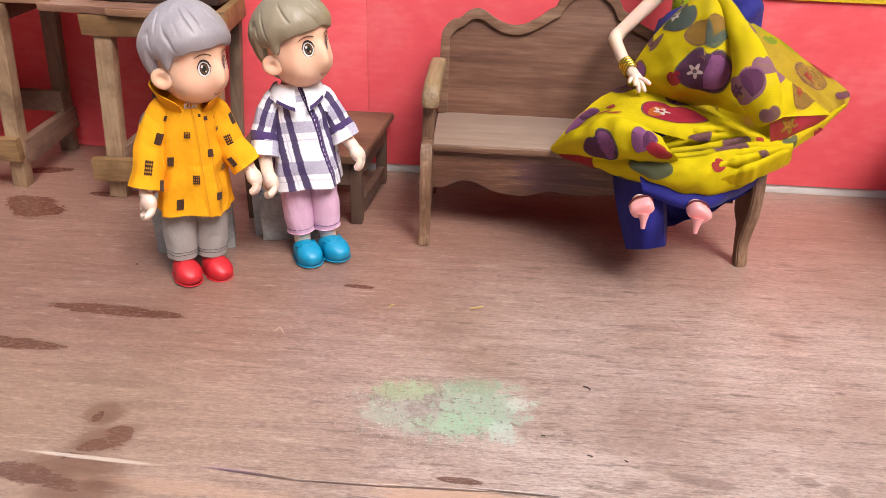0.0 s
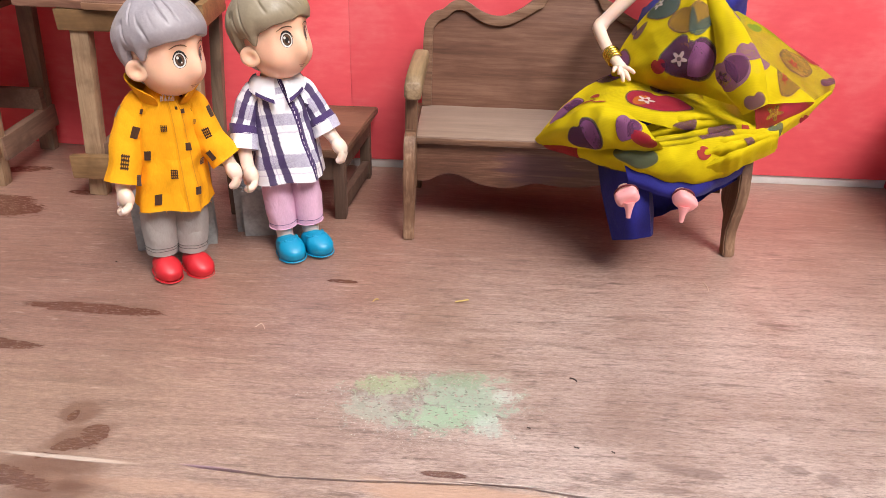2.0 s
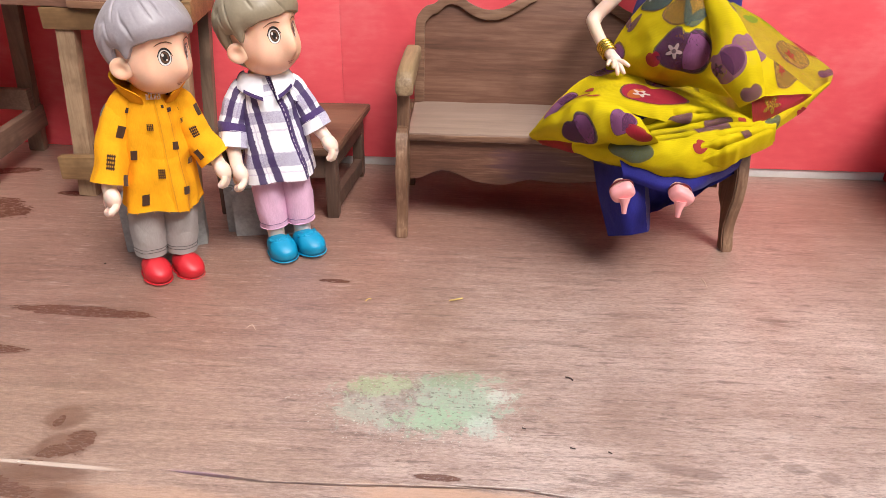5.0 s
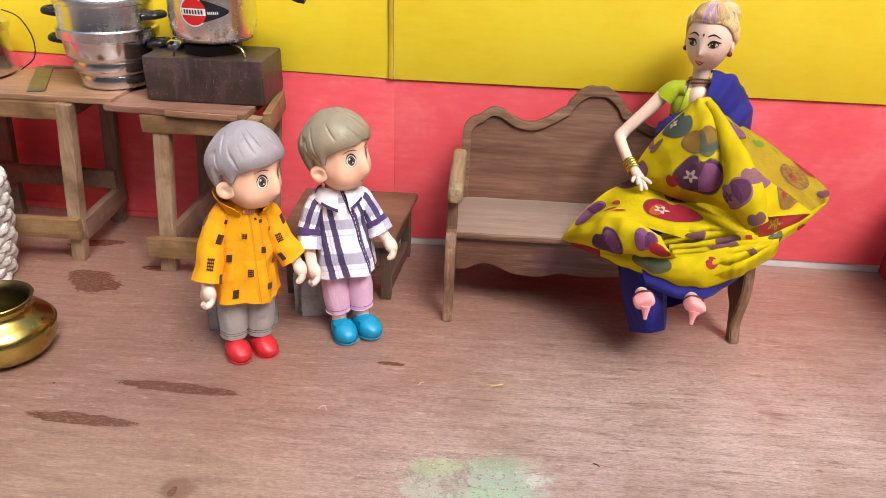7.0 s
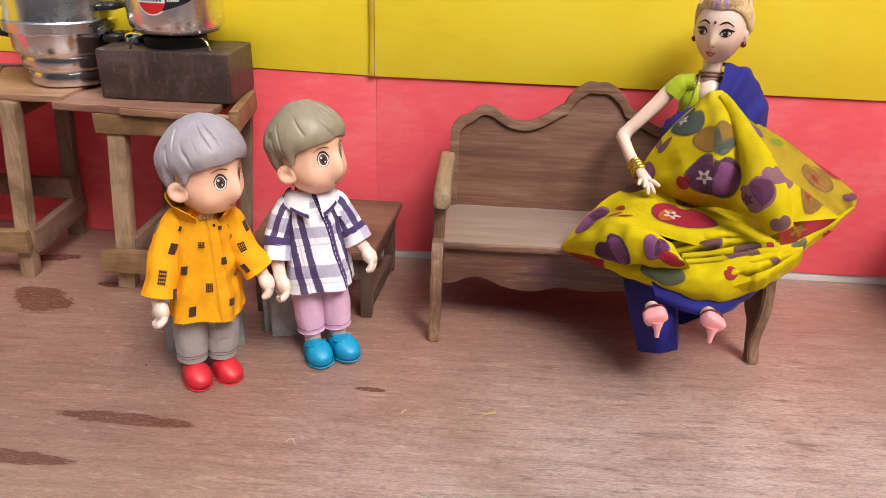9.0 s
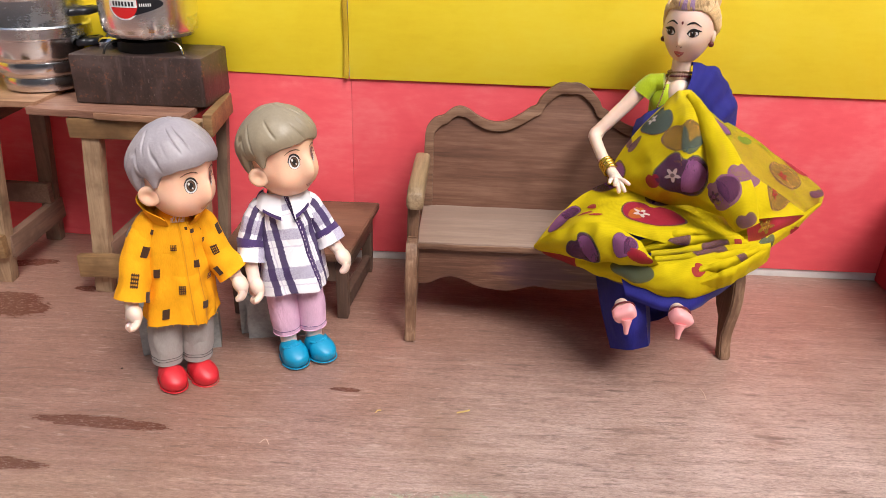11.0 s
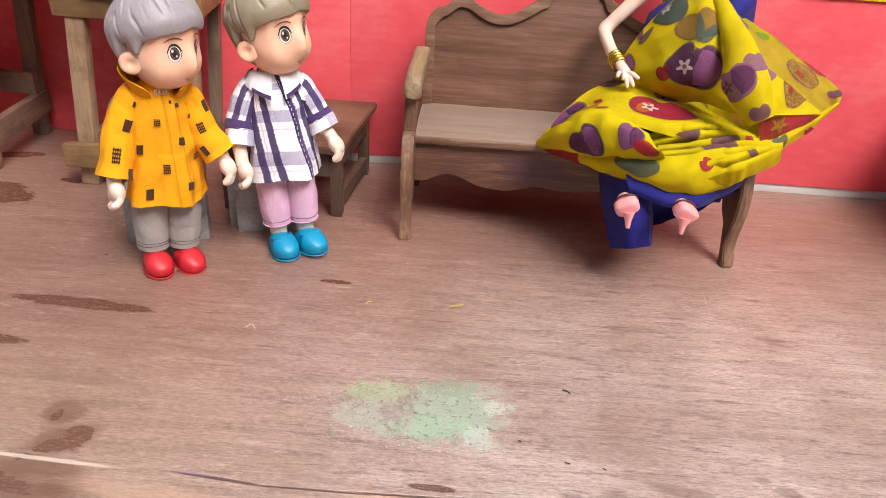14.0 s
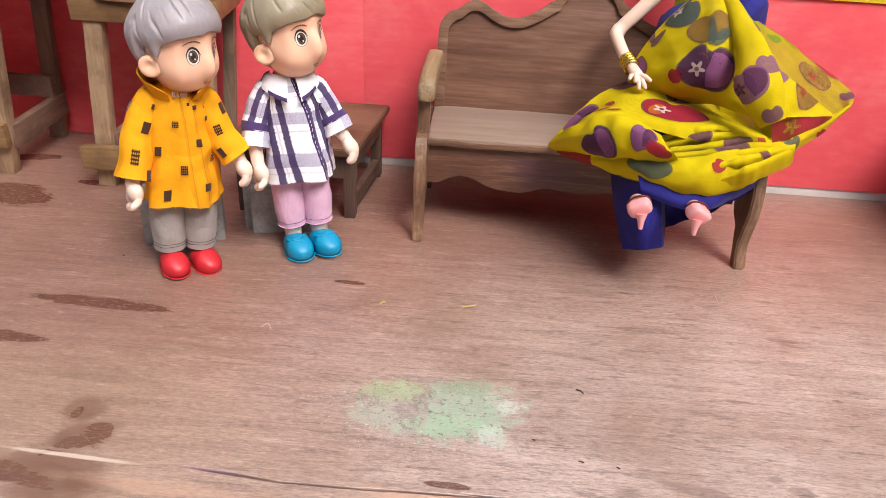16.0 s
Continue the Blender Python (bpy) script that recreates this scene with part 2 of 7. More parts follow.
    for b in ((-0.052, -0.3352, 0.018, 0.0006, -5), (-0.014, -0.3368, 0.022, 0.0005, 0), (0.024, -0.3360, 0.024, 0.0006, 1), (0.060, -0.3352, 0.016, 0.0007, -2), (0.088, -0.3385, 0.018, 0.0007, -9), (0.120, -0.3435, 0.020, 0.0006, -9)):
        k = blot(*b, 0.9, 0.5)
        tear = k if tear is None else n.op("MAXIMUM", tear, k)
    torn = n.op("MAXIMUM", blot(0.050, -0.3425, 0.050, 0.0062, -4.0, 0.7, 0.3), n.op("MULTIPLY", blot(-0.075, -0.3455, 0.045, 0.0035, -2, 1.3, 0.4), 0.5))
    lilac = blot(-0.062, -0.3342, 0.012, 0.0008, -5, 0.6, 0.5)
    col = n.mix(n.op("MULTIPLY", lilac, 0.6), col, (0.26, 0.12, 0.30))
    col = n.mix(n.op("MULTIPLY", torn, 0.7), col, (0.62, 0.37, 0.24))
    col = n.mix(n.op("MULTIPLY", tear, 0.8), col, (0.09, 0.04, 0.028))
    n.colour(col)
    r = n.op("MULTIPLY_ADD", fine, 0.22, 0.23)
    n.bsdf.inputs["Coat Weight"].default_value = 0.4
    n.bsdf.inputs["Coat Roughness"].default_value = 0.42
    n.rough(n.op("SUBTRACT", r, n.op("MULTIPLY", damp, 0.08)))
    n.bump(n.op("SUBTRACT", f, n.op("MULTIPLY", tear, 1.5)), 0.6, 0.0011)
    return n.mat


def paint_material(name, c, deep, pale):
    """Brushed paint on board: cloudy, with rubbed and dusty places."""
    n = Net(name, 0.5)
    p = n.place()
    a = n.noise(p, 14, 4, 0.6, 0.4)
    b = n.noise(n.place((0.4, 1, 1.4)), 120, 4, 0.65)
    g = n.noise(p, 1100, 2, 0.5)
    col = n.ramp(n.op("ADD", n.op("MULTIPLY", a, 0.65), n.op("MULTIPLY", b, 0.35)), [(0.34, deep), (0.52, c), (0.7, pale)])
    n.colour(col)
    n.rough(n.op("MULTIPLY_ADD", b, 0.25, 0.38))
    n.bump(n.op("ADD", n.op("MULTIPLY", b, 1.5), g), 0.12, 0.0006)
    return n.mat


def metal_material(name, c, rough=0.22, brush=True, stain=(0.5, 0.5, 0.5), stain_amount=0.3):
    n = Net(name, rough, 1.0)
    p = n.place((1, 1, 14) if brush else (1, 1, 1))
    a = n.noise(p, 260, 3, 0.6)
    b = n.noise(n.place(), 45, 4, 0.65)
    n.colour(n.mix(n.op("MULTIPLY", n.step(b, 0.5, 0.75), stain_amount), c, stain))
    n.rough(n.op("ADD", n.op("MULTIPLY_ADD", a, 0.14, rough - 0.07), n.op("MULTIPLY", n.step(b, 0.5, 0.8), 0.12)))
    n.bump(a, 0.005, 0.0002)
    return n.mat


def iron_material():
    """Dark painted sheet iron: rust flecks, greasy runs down the faces and a dusty bloom."""
    n = Net("rusty_sheet_iron", 0.42, 0.0, 0.6)
    p = n.place()
    big = n.noise(p, 38, 5, 0.65, 0.5)
    run = n.noise(n.place((1, 1, 0.16)), 160, 4, 0.65)
    fleck = n.noise(p, 330, 4, 0.7)
    c = n.ramp(big, [(0.34, (0.026, 0.016, 0.015)), (0.52, (0.055, 0.034, 0.030)), (0.70, (0.100, 0.066, 0.058))])
    c = n.mix(n.op("MULTIPLY", n.step(run, 0.54, 0.70), 0.55), c, (0.125, 0.088, 0.078))
    c = n.mix(n.op("MULTIPLY", n.op("MULTIPLY", n.step(fleck, 0.56, 0.66), n.step(big, 0.38, 0.60)), 0.8), c, (0.21, 0.085, 0.040))
    c = n.mix(n.op("MULTIPLY", n.step(n.noise(p, 700, 3, 0.6), 0.64, 0.72), 0.6), c, (0.24, 0.19, 0.165))
    n.colour(c)
    n.rough(n.op("MULTIPLY_ADD", big, 0.5, 0.18))
    n.bump(n.op("ADD", fleck, n.op("MULTIPLY", big, 2.0)), 0.30, 0.0008)
    return n.mat


def plaid_material():
    """White cotton with violet stripes; u runs round the body, v upwards, both in metres."""
    n = Net("plaid_cotton", 0.85, 0, 0.2)
    uv = n.nt.nodes.new("ShaderNodeUVMap")
    sep = n.node("ShaderNodeSeparateXYZ", Vector=uv.outputs[0])
    u, v = sep.outputs[0], sep.outputs[1]
    thread = n.noise(n.place(), 1500, 3, 0.6)
    jit = n.op("MULTIPLY", n.op("SUBTRACT", n.noise(n.place(), 500, 2, 0.5), 0.5), 0.0012)

    def bars(x, period, width, offset):
        m = n.op("ABSOLUTE", n.op("SUBTRACT", n.op("MODULO", n.op("ADD", n.op("ADD", x, jit), 10 * period + offset), period), period / 2))
        return n.step(m, width / 2 + 0.0003, width / 2 - 0.0003)

    vert = n.op("MAXIMUM", bars(u, 0.025, 0.0046, 0.0125), bars(u, 0.025, 0.0042, 0.0040))
    thin = bars(u, 0.025, 0.0006, 0.0085)
    hor = bars(v, 0.0185, 0.0056, 0.004)
    hthin = bars(v, 0.0185, 0.0005, 0.0105)
    col = n.mix(n.op("MULTIPLY", n.op("MAXIMUM", thin, hthin), 0.5), (0.86, 0.84, 0.88), (0.45, 0.36, 0.55))
    col = n.mix(n.op("MULTIPLY", hor, n.op("MULTIPLY_ADD", thread, 0.9, 0.15)), col, (0.22, 0.18, 0.34))
    col = n.mix(n.op("MULTIPLY", vert, 0.95), col, (0.055, 0.03, 0.11))
    n.colour(col)
    k = n.op("ABSOLUTE", n.op("SUBTRACT", n.noise(n.place(), 48, 2, 0.5, 0.5), 0.5))
    n.bump(n.op("ADD", n.op("MULTIPLY", k, 4.0), n.op("MULTIPLY", thread, 0.25)), 0.30, 0.0022)
    return n.mat


def cloth_material(name, c, vary=0.15, fold=70, clear=0.0, rough=0.8, sheen=0.2, crease=0.0):
    n = Net(name, rough, 0, 0.25)
    p = n.place()
    a = n.noise(p, fold, 4, 0.6)
    w = n.noise(n.place((1, 1, 0.25)), 1600, 2, 0.6)
    n.colour(n.ramp(n.op("ADD", n.op("MULTIPLY", a, 0.6), n.op("MULTIPLY", w, 0.4)), [(0.32, tone(c, 1 - vary)), (0.68, tone(c, 1 + vary))]))
    n.bump(n.op("ADD", n.op("MULTIPLY", a, 0.6), w), 0.3, 0.0006)
    if crease:
        # sharp creases where the cloth has been folded
        k = n.op("ABSOLUTE", n.op("SUBTRACT", n.noise(p, 48, 2, 0.5, 0.5), 0.5))
        n.bump(n.op("ADD", n.op("MULTIPLY", k, 4.0), n.op("MULTIPLY", w, 0.25)), crease, 0.0022)
    n.bsdf.inputs["Sheen Weight"].default_value = sheen
    if clear:
        n.bsdf.inputs["Alpha"].default_value = 1 - clear
    return n.mat


def chiffon_material(name, c, clear):
    """Thin ribbed chiffon, matt, slightly see-through between its threads."""
    n = Net(name, 0.85, 0, 0.08)
    p = n.place()
    a = n.noise(p, 55, 4, 0.6)
    w = n.nt.nodes.new("ShaderNodeTexWave")
    w.wave_type, w.bands_direction = "BANDS", "Z"
    n.set(w.inputs["Vector"], n.place((0.2, 0.45, 1.0)))
    w.inputs["Scale"].default_value = 420
    w.inputs["Distortion"].default_value = 3.0
    w.inputs["Detail"].default_value = 2.0
    t = n.noise(p, 1900, 2, 0.6)
    f = n.op("ADD", n.op("MULTIPLY", a, 0.5), n.op("ADD", n.op("MULTIPLY", w.outputs["Fac"], 0.05), n.op("MULTIPLY", t, 0.27)))
    n.colour(n.ramp(f, [(0.24, tone(c, 0.72)), (0.42, c), (0.60, tone(c, 1.14))]))
    n.bump(n.op("ADD", n.op("MULTIPLY", w.outputs["Fac"], 0.08), t), 0.22, 0.0005)
    n.set(n.bsdf.inputs["Alpha"], n.op("SUBTRACT", 1.0, n.op("MULTIPLY", n.step(t, 0.35, 0.65), clear * 2)))
    return n.mat


def wicker_material():
    n = Net("white_wicker", 0.6)
    a = n.noise(n.place((1, 1, 3)), 160, 4, 0.7)
    n.colour(n.ramp(a, [(0.3, (0.52, 0.46, 0.40)), (0.6, (0.76, 0.72, 0.68))]))
    n.bump(n.noise(n.place(), 900, 2, 0.5), 0.3, 0.0005)
    return n.mat


FLOOR = floor_material()
PINK = paint_material("pink_paint", (0.86, 0.115, 0.136), (0.80, 0.085, 0.105), (0.90, 0.205, 0.215))
YELLOW = paint_material("yellow_paint", (0.88, 0.675, 0.022), (0.83, 0.61, 0.014), (0.90, 0.72, 0.038))
SEAM_YELLOW = paint_material("yellow_edge_paint", (0.58, 0.38, 0.015), (0.50, 0.31, 0.012), (0.66, 0.46, 0.03))
RED = paint_material("red_paint", (0.48, 0.014, 0.028), (0.38, 0.010, 0.022), (0.58, 0.05, 0.06))
WHITE_EDGE = plain("white_board_edge", (0.66, 0.64, 0.62), 0.6)
UNSEEN_WALL = plain("unseen_wall_plaster", (0.27, 0.255, 0.24), 0.8, 0, 0.1, 6, 300)
GROUND = plain("terrace_concrete", (0.33, 0.31, 0.29), 0.8, 0, 0.25, 8, 300)
BENCH = wood("bench_wood", (0.072, 0.029, 0.017), (0.148, 0.067, 0.040), (0.255, 0.140, 0.090), 0, 0.5, 0.5, 1.3, 0.35, ((0.0860, -0.1045, 0.0476), (0.028, 0.02, 0.013), (0.085, 0.034, 0.058)))
BENCH_BACK = wood("bench_back_wood", (0.098, 0.043, 0.027), (0.172, 0.081, 0.050), (0.255, 0.135, 0.087), 0, 0.52, 0.32, 0.8, 0.35)
BENCH_UP = wood("bench_upright_wood", (0.085, 0.038, 0.020), (0.215, 0.115, 0.066), (0.42, 0.27, 0.17), 2, 0.5, 0.5, 0.7, 0.6)
BENCH_RIM = wood("bench_moulding_wood", (0.070, 0.031, 0.018), (0.180, 0.092, 0.054), (0.32, 0.195, 0.125), 0, 0.5, 0.6, 0.8, 0.5)
BENCH_ARM = wood("bench_arm_wood", (0.15, 0.09, 0.045), (0.27, 0.18, 0.10), (0.38, 0.27, 0.16), 1, 0.5)
BENCH_EDGE = wood("bench_seat_wood", (0.200, 0.134, 0.102), (0.262, 0.182, 0.142), (0.335, 0.243, 0.194), 0, 0.44, 0.2, 1.0, 0.3)
T_LEG = wood("table_leg_wood", (0.17, 0.10, 0.055), (0.34, 0.22, 0.13), (0.46, 0.32, 0.20), 2, 0.6)
# leg wood again, with the shade at the table's back put into the colour
T_LEG_SHADED = wood("shaded_table_leg_wood", (0.13, 0.085, 0.06), (0.22, 0.15, 0.10), (0.30, 0.21, 0.15), 2, 0.6)
T_RAIL = wood("table_rail_wood", (0.14, 0.075, 0.03), (0.255, 0.145, 0.062), (0.34, 0.21, 0.10), 0, 0.55)
# rail wood darkened in its colour for the shaded side and back rails
T_RAIL_SHADED = wood("shaded_table_rail_wood", (0.11, 0.06, 0.04), (0.19, 0.11, 0.075), (0.27, 0.16, 0.11), 1, 0.6)
T_TOP = wood("table_top_ply", (0.17, 0.085, 0.045), (0.33, 0.18, 0.105), (0.45, 0.275, 0.17), 0, 0.5, 0.35, 1.0, 0.4)
T_TOP_RED = wood("reddish_top_board", (0.12, 0.052, 0.033), (0.245, 0.122, 0.080), (0.36, 0.21, 0.145), 0, 0.5, 0.45, 1.0, 0.5)
STOOL = wood("stool_wood", (0.080, 0.040, 0.023), (0.150, 0.080, 0.046), (0.22, 0.128, 0.080), 0, 0.45)
STOOL_DARK = wood("stool_dark_wood", (0.06, 0.032, 0.022), (0.10, 0.058, 0.04), (0.15, 0.09, 0.065), 2, 0.5)
IRON = iron_material()
BLACK = plain("black_plastic", (0.012, 0.012, 0.016), 0.35, 0, 0.2)
SOOT = plain("soot_black_iron", (0.016, 0.014, 0.014), 0.5, 0.3, 0.3)
STEEL = metal_material("aluminium", (0.88, 0.87, 0.86), 0.24, True, (0.66, 0.64, 0.63), 0.35)
STEEL_OLD = metal_material("worn_aluminium", (0.78, 0.77, 0.77), 0.20, True, (0.46, 0.43, 0.42), 0.5)
CHROME = metal_material("chrome", (0.72, 0.72, 0.74), 0.15, False)
BLADE = metal_material("dull_blade_steel", (0.30, 0.31, 0.29), 0.42, False, (0.16, 0.15, 0.13), 0.6)
BRASS = metal_material("brass", (0.42, 0.31, 0.08), 0.24, False, (0.30, 0.20, 0.05), 0.55)
# darker, duller brass for the inside of the pot
BRASS_IN = metal_material("dark_brass_inside", (0.13, 0.10, 0.045), 0.45, False, (0.06, 0.05, 0.03), 0.6)
BADGE_RED = plain("badge_red", (0.62, 0.02, 0.02), 0.35, 0, 0.05)
BADGE_WHITE = plain("badge_white", (0.8, 0.8, 0.78), 0.35, 0, 0.05)
STONE = plain("grey_stand_stone", (0.345, 0.345, 0.335), 0.7, 0, 0.35, 90, 420, 0.6)
WICKER = wicker_material()
STRAW = plain("dry_straw", (0.62, 0.47, 0.16), 0.7)
PALE_STRAW = plain("pale_fibre", (0.66, 0.54, 0.44), 0.7)
SEED = plain("dark_seed", (0.055, 0.034, 0.028), 0.6)
SKIN = plain("doll_vinyl_tan", (0.88, 0.53, 0.365), 0.40, 0, 0.05, 50, 900, 0.05)
SKIN_PALE = plain("doll_vinyl_pale", (0.86, 0.66, 0.55), 0.42, 0, 0.05, 50, 900, 0.05)
SKIN_FAIR = plain("doll_vinyl_fair", (0.86, 0.63, 0.51), 0.38, 0, 0.05, 50, 900, 0.05)
for vinyl in (SKIN, SKIN_PALE, SKIN_FAIR):
    vb = vinyl.node_tree.nodes["Principled BSDF"]
    vb.inputs["Subsurface Weight"].default_value = 0.25
    vb.inputs["Subsurface Radius"].default_value = (1.0, 0.45, 0.25)
    vb.inputs["Subsurface Scale"].default_value = 0.0025
HAIR_GREY = plain("grey_vinyl_hair", (0.355, 0.315, 0.335), 0.44, 0, 0.15, 60, 700, 0.2)
HAIR_TAUPE = plain("taupe_vinyl_hair", (0.30, 0.245, 0.165), 0.44, 0, 0.15, 60, 700, 0.2)
HAIR_BLOND = cloth_material("blond_fibre_hair", (0.66, 0.46, 0.24), 0.35, 160, 0, 0.45, 0)
HAIR_LILAC = cloth_material("lilac_fibre_hair", (0.46, 0.30, 0.50), 0.4, 160, 0, 0.45, 0)
EYE_WHITE = plain("eye_white", (0.78, 0.76, 0.74), 0.3, 0, 0.03)
EYE_IRIS = plain("eye_brown", (0.13, 0.065, 0.035), 0.3, 0, 0.15)
EYE_DARK = plain("eye_dark", (0.012, 0.009, 0.008), 0.3, 0, 0.1)
BROW = plain("brow_brown", (0.14, 0.065, 0.03), 0.5, 0, 0.1)
LIP = plain("lip_pink", (0.64, 0.19, 0.18), 0.4, 0, 0.08)
LIP_TAN = plain("lip_tan", (0.55, 0.25, 0.18), 0.4, 0, 0.08)
MAROON = plain("maroon_bead", (0.13, 0.016, 0.02), 0.35, 0, 0.2)
BEAD = metal_material("antique_bead", (0.30, 0.18, 0.10), 0.3, False)
GOLD = metal_material("gold_bangle", (0.72, 0.50, 0.06), 0.25, False)
ORANGE = cloth_material("orange_yellow_cotton", (0.86, 0.38, 0.004), 0.10, 70, 0, 0.85, 0.0, 0.32)
PRINT = cloth_material("brown_print", (0.055, 0.022, 0.009), 0.25)
PLAID = plaid_material()
VIOLET = cloth_material("violet_cotton", (0.065, 0.035, 0.13), 0.3)
PANTS_GREY = cloth_material("grey_cotton", (0.37, 0.335, 0.315), 0.12, 70, 0, 0.85, 0.05, 0.32)
PANTS_PINK = cloth_material("lilac_pink_cotton", (0.72, 0.45, 0.61), 0.1, 70, 0, 0.85, 0.05, 0.32)
SEAM_CLOTH = cloth_material("deep_orange_seam", (0.66, 0.26, 0.003), 0.1)
STITCH_PALE = cloth_material("pale_thread", (0.62, 0.56, 0.64), 0.1)
STITCH = cloth_material("dark_stitch", (0.07, 0.06, 0.06), 0.2)
SHOE_RED = plain("red_vinyl", (0.56, 0.018, 0.028), 0.45, 0, 0.06)
SHOE_BLUE = plain("turquoise_vinyl", (0.008, 0.26, 0.46), 0.42, 0, 0.06)
SHOE_PINK = plain("pink_vinyl", (0.88, 0.38, 0.38), 0.3, 0, 0.05)
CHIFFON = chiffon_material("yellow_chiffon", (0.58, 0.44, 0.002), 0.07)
# same cloth, clearer; the dimness seen through it is put into the colour
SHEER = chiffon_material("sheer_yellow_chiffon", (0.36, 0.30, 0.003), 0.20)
BLUE = cloth_material("royal_blue_cotton", (0.015, 0.014, 0.17), 0.25, 60, 0, 0.75, 0.05)
LIME = cloth_material("lime_satin", (0.40, 0.50, 0.008), 0.2, 60, 0, 0.5)
P_PURPLE = cloth_material("purple_print", (0.115, 0.030, 0.085), 0.25, 60, 0.30, 0.85, 0.0)
P_LILAC = cloth_material("lilac_print", (0.25, 0.085, 0.20), 0.25, 60, 0.34, 0.85, 0.0)
P_RED = cloth_material("red_print", (0.32, 0.012, 0.028), 0.25, 60, 0.22, 0.85, 0.0)
P_TEAL = cloth_material("grey_green_print", (0.075, 0.105, 0.08), 0.25, 60, 0.28, 0.85, 0.0)
P_OCHRE = cloth_material("ochre_print", (0.36, 0.20, 0.02), 0.25, 60, 0.40, 0.85, 0.0)
P_ORANGE = cloth_material("orange_print", (0.50, 0.13, 0.012), 0.25, 60, 0.30, 0.85, 0.0)
P_WHITE = cloth_material("cream_print", (0.50, 0.40, 0.36), 0.1, 60, 0.0, 0.85, 0.0)
P_GREEN = cloth_material("leaf_green_print", (0.16, 0.24, 0.01), 0.25, 60, 0.2, 0.85, 0.0)


# ---- mesh helpers ----
class Build:
    """Gathers vertices, faces, material numbers and texture places for one mesh."""

    def __init__(self):
        self.v, self.f, self.m, self.t = [], [], [], []
        self.mats = []

    def slot(self, mat):
        if mat not in self.mats:
            self.mats.append(mat)
        return self.mats.index(mat)

    def add(self, verts, faces, mat, uv=None):
        k, s = len(self.v), self.slot(mat)
        self.v += [tuple(p) for p in verts]
        self.t += list(uv) if uv else [(0.0, 0.0)] * len(verts)
        self.f += [tuple(i + k for i in f) for f in faces]
        self.m += [s] * len(faces)

    def grid(self, fn, nu, nv, mat, uvfn=None):
        """A sheet fn(u, v) for u, v from 0 to 1."""
        vs, uv, fs = [], [], []
        for j in range(nv + 1):
            for i in range(nu + 1):
                vs.append(fn(i / nu, j / nv))
                uv.append(uvfn(i / nu, j / nv) if uvfn else (i / nu, j / nv))
        for j in range(nv):
            for i in range(nu):
                a = j * (nu + 1) + i
                fs.append((a, a + 1, a + nu + 2, a + nu + 1))
        self.add(vs, fs, mat, uv)

    def tube(self, pts, radii, mat, seg=12, squash=1.0, caps=True):
        """A round tube along pts."""
        pts = [Vector(p) for p in pts]
        if not isinstance(radii, (list, tuple)):
            radii = [radii] * len(pts)
        vs, fs = [], []
        side = None
        for i, p in enumerate(pts):
            d = (pts[min(i + 1, len(pts) - 1)] - pts[max(i - 1, 0)]).normalized()
            if side is None:
                side = d.orthogonal().normalized() if abs(d.x) > 0.9 else Vector((1, 0, 0))
            side = (side - d * side.dot(d)).normalized()
            up = d.cross(side)
            for k in range(seg):
                a = 2 * math.pi * k / seg
                vs.append(p + side * math.cos(a) * radii[i] + up * math.sin(a) * radii[i] * squash)
        for i in range(len(pts) - 1):
            for k in range(seg):
                a, b = i * seg + k, i * seg + (k + 1) % seg
                fs.append((a, b, b + seg, a + seg))
        if caps:
            fs.append(tuple(reversed(range(seg))))
            fs.append(tuple(range((len(pts) - 1) * seg, len(pts) * seg)))
        self.add(vs, fs, mat)

    def ball(self, c, r, mat, m=None, nu=20, nv=12):
        """An ellipsoid with radii r, turned by m."""
        c = Vector(c)
        m = m or Matrix.Identity(3)
        r = Vector((r, r, r)) if not hasattr(r, "__len__") else Vector(r)

        def fn(u, v):
            a, e = 2 * math.pi * u, math.pi * (v - 0.5)
            return c + m @ Vector((r.x * math.cos(e) * math.cos(a), r.y * math.cos(e) * math.sin(a), r.z * math.sin(e)))
        self.grid(fn, nu, nv, mat)

    def lathe(self, profile, c, mat, seg=48):
        """A turned shape from (radius, height) pairs about the vertical through c."""
        vs, fs = [], []
        for r, z in profile:
            for k in range(seg):
                a = 2 * math.pi * k / seg
                vs.append((c[0] + r * math.cos(a), c[1] + r * math.sin(a), c[2] + z))
        for i in range(len(profile) - 1):
            for k in range(seg):
                a, b = i * seg + k, i * seg + (k + 1) % seg
                fs.append((a, b, b + seg, a + seg))
        self.add(vs, fs, mat)

    def ob(self, name, parent=None, label="", smooth=True, angle=40):
        me = bpy.data.meshes.new(name)
        me.from_pydata(self.v, [], self.f)
        for m in self.mats:
            me.materials.append(m)
        me.polygons.foreach_set("material_index", self.m)
        uv = me.uv_layers.new(name="UVMap")
        for loop in me.loops:
            uv.data[loop.index].uv = self.t[loop.vertex_index]
        bm = bmesh.new()
        bm.from_mesh(me)
        bmesh.ops.remove_doubles(bm, verts=bm.verts, dist=1e-6)
        bmesh.ops.recalc_face_normals(bm, faces=bm.faces)
        if smooth:
            for f in bm.faces:
                f.smooth = True
            for e in bm.edges:
                if len(e.link_faces) == 2 and e.calc_face_angle() > radians(angle):
                    e.smooth = False
        bm.to_mesh(me)
        bm.free()
        o = new(name, me)
        o.parent = parent
        if label:
            tagged(o, label)
        return o


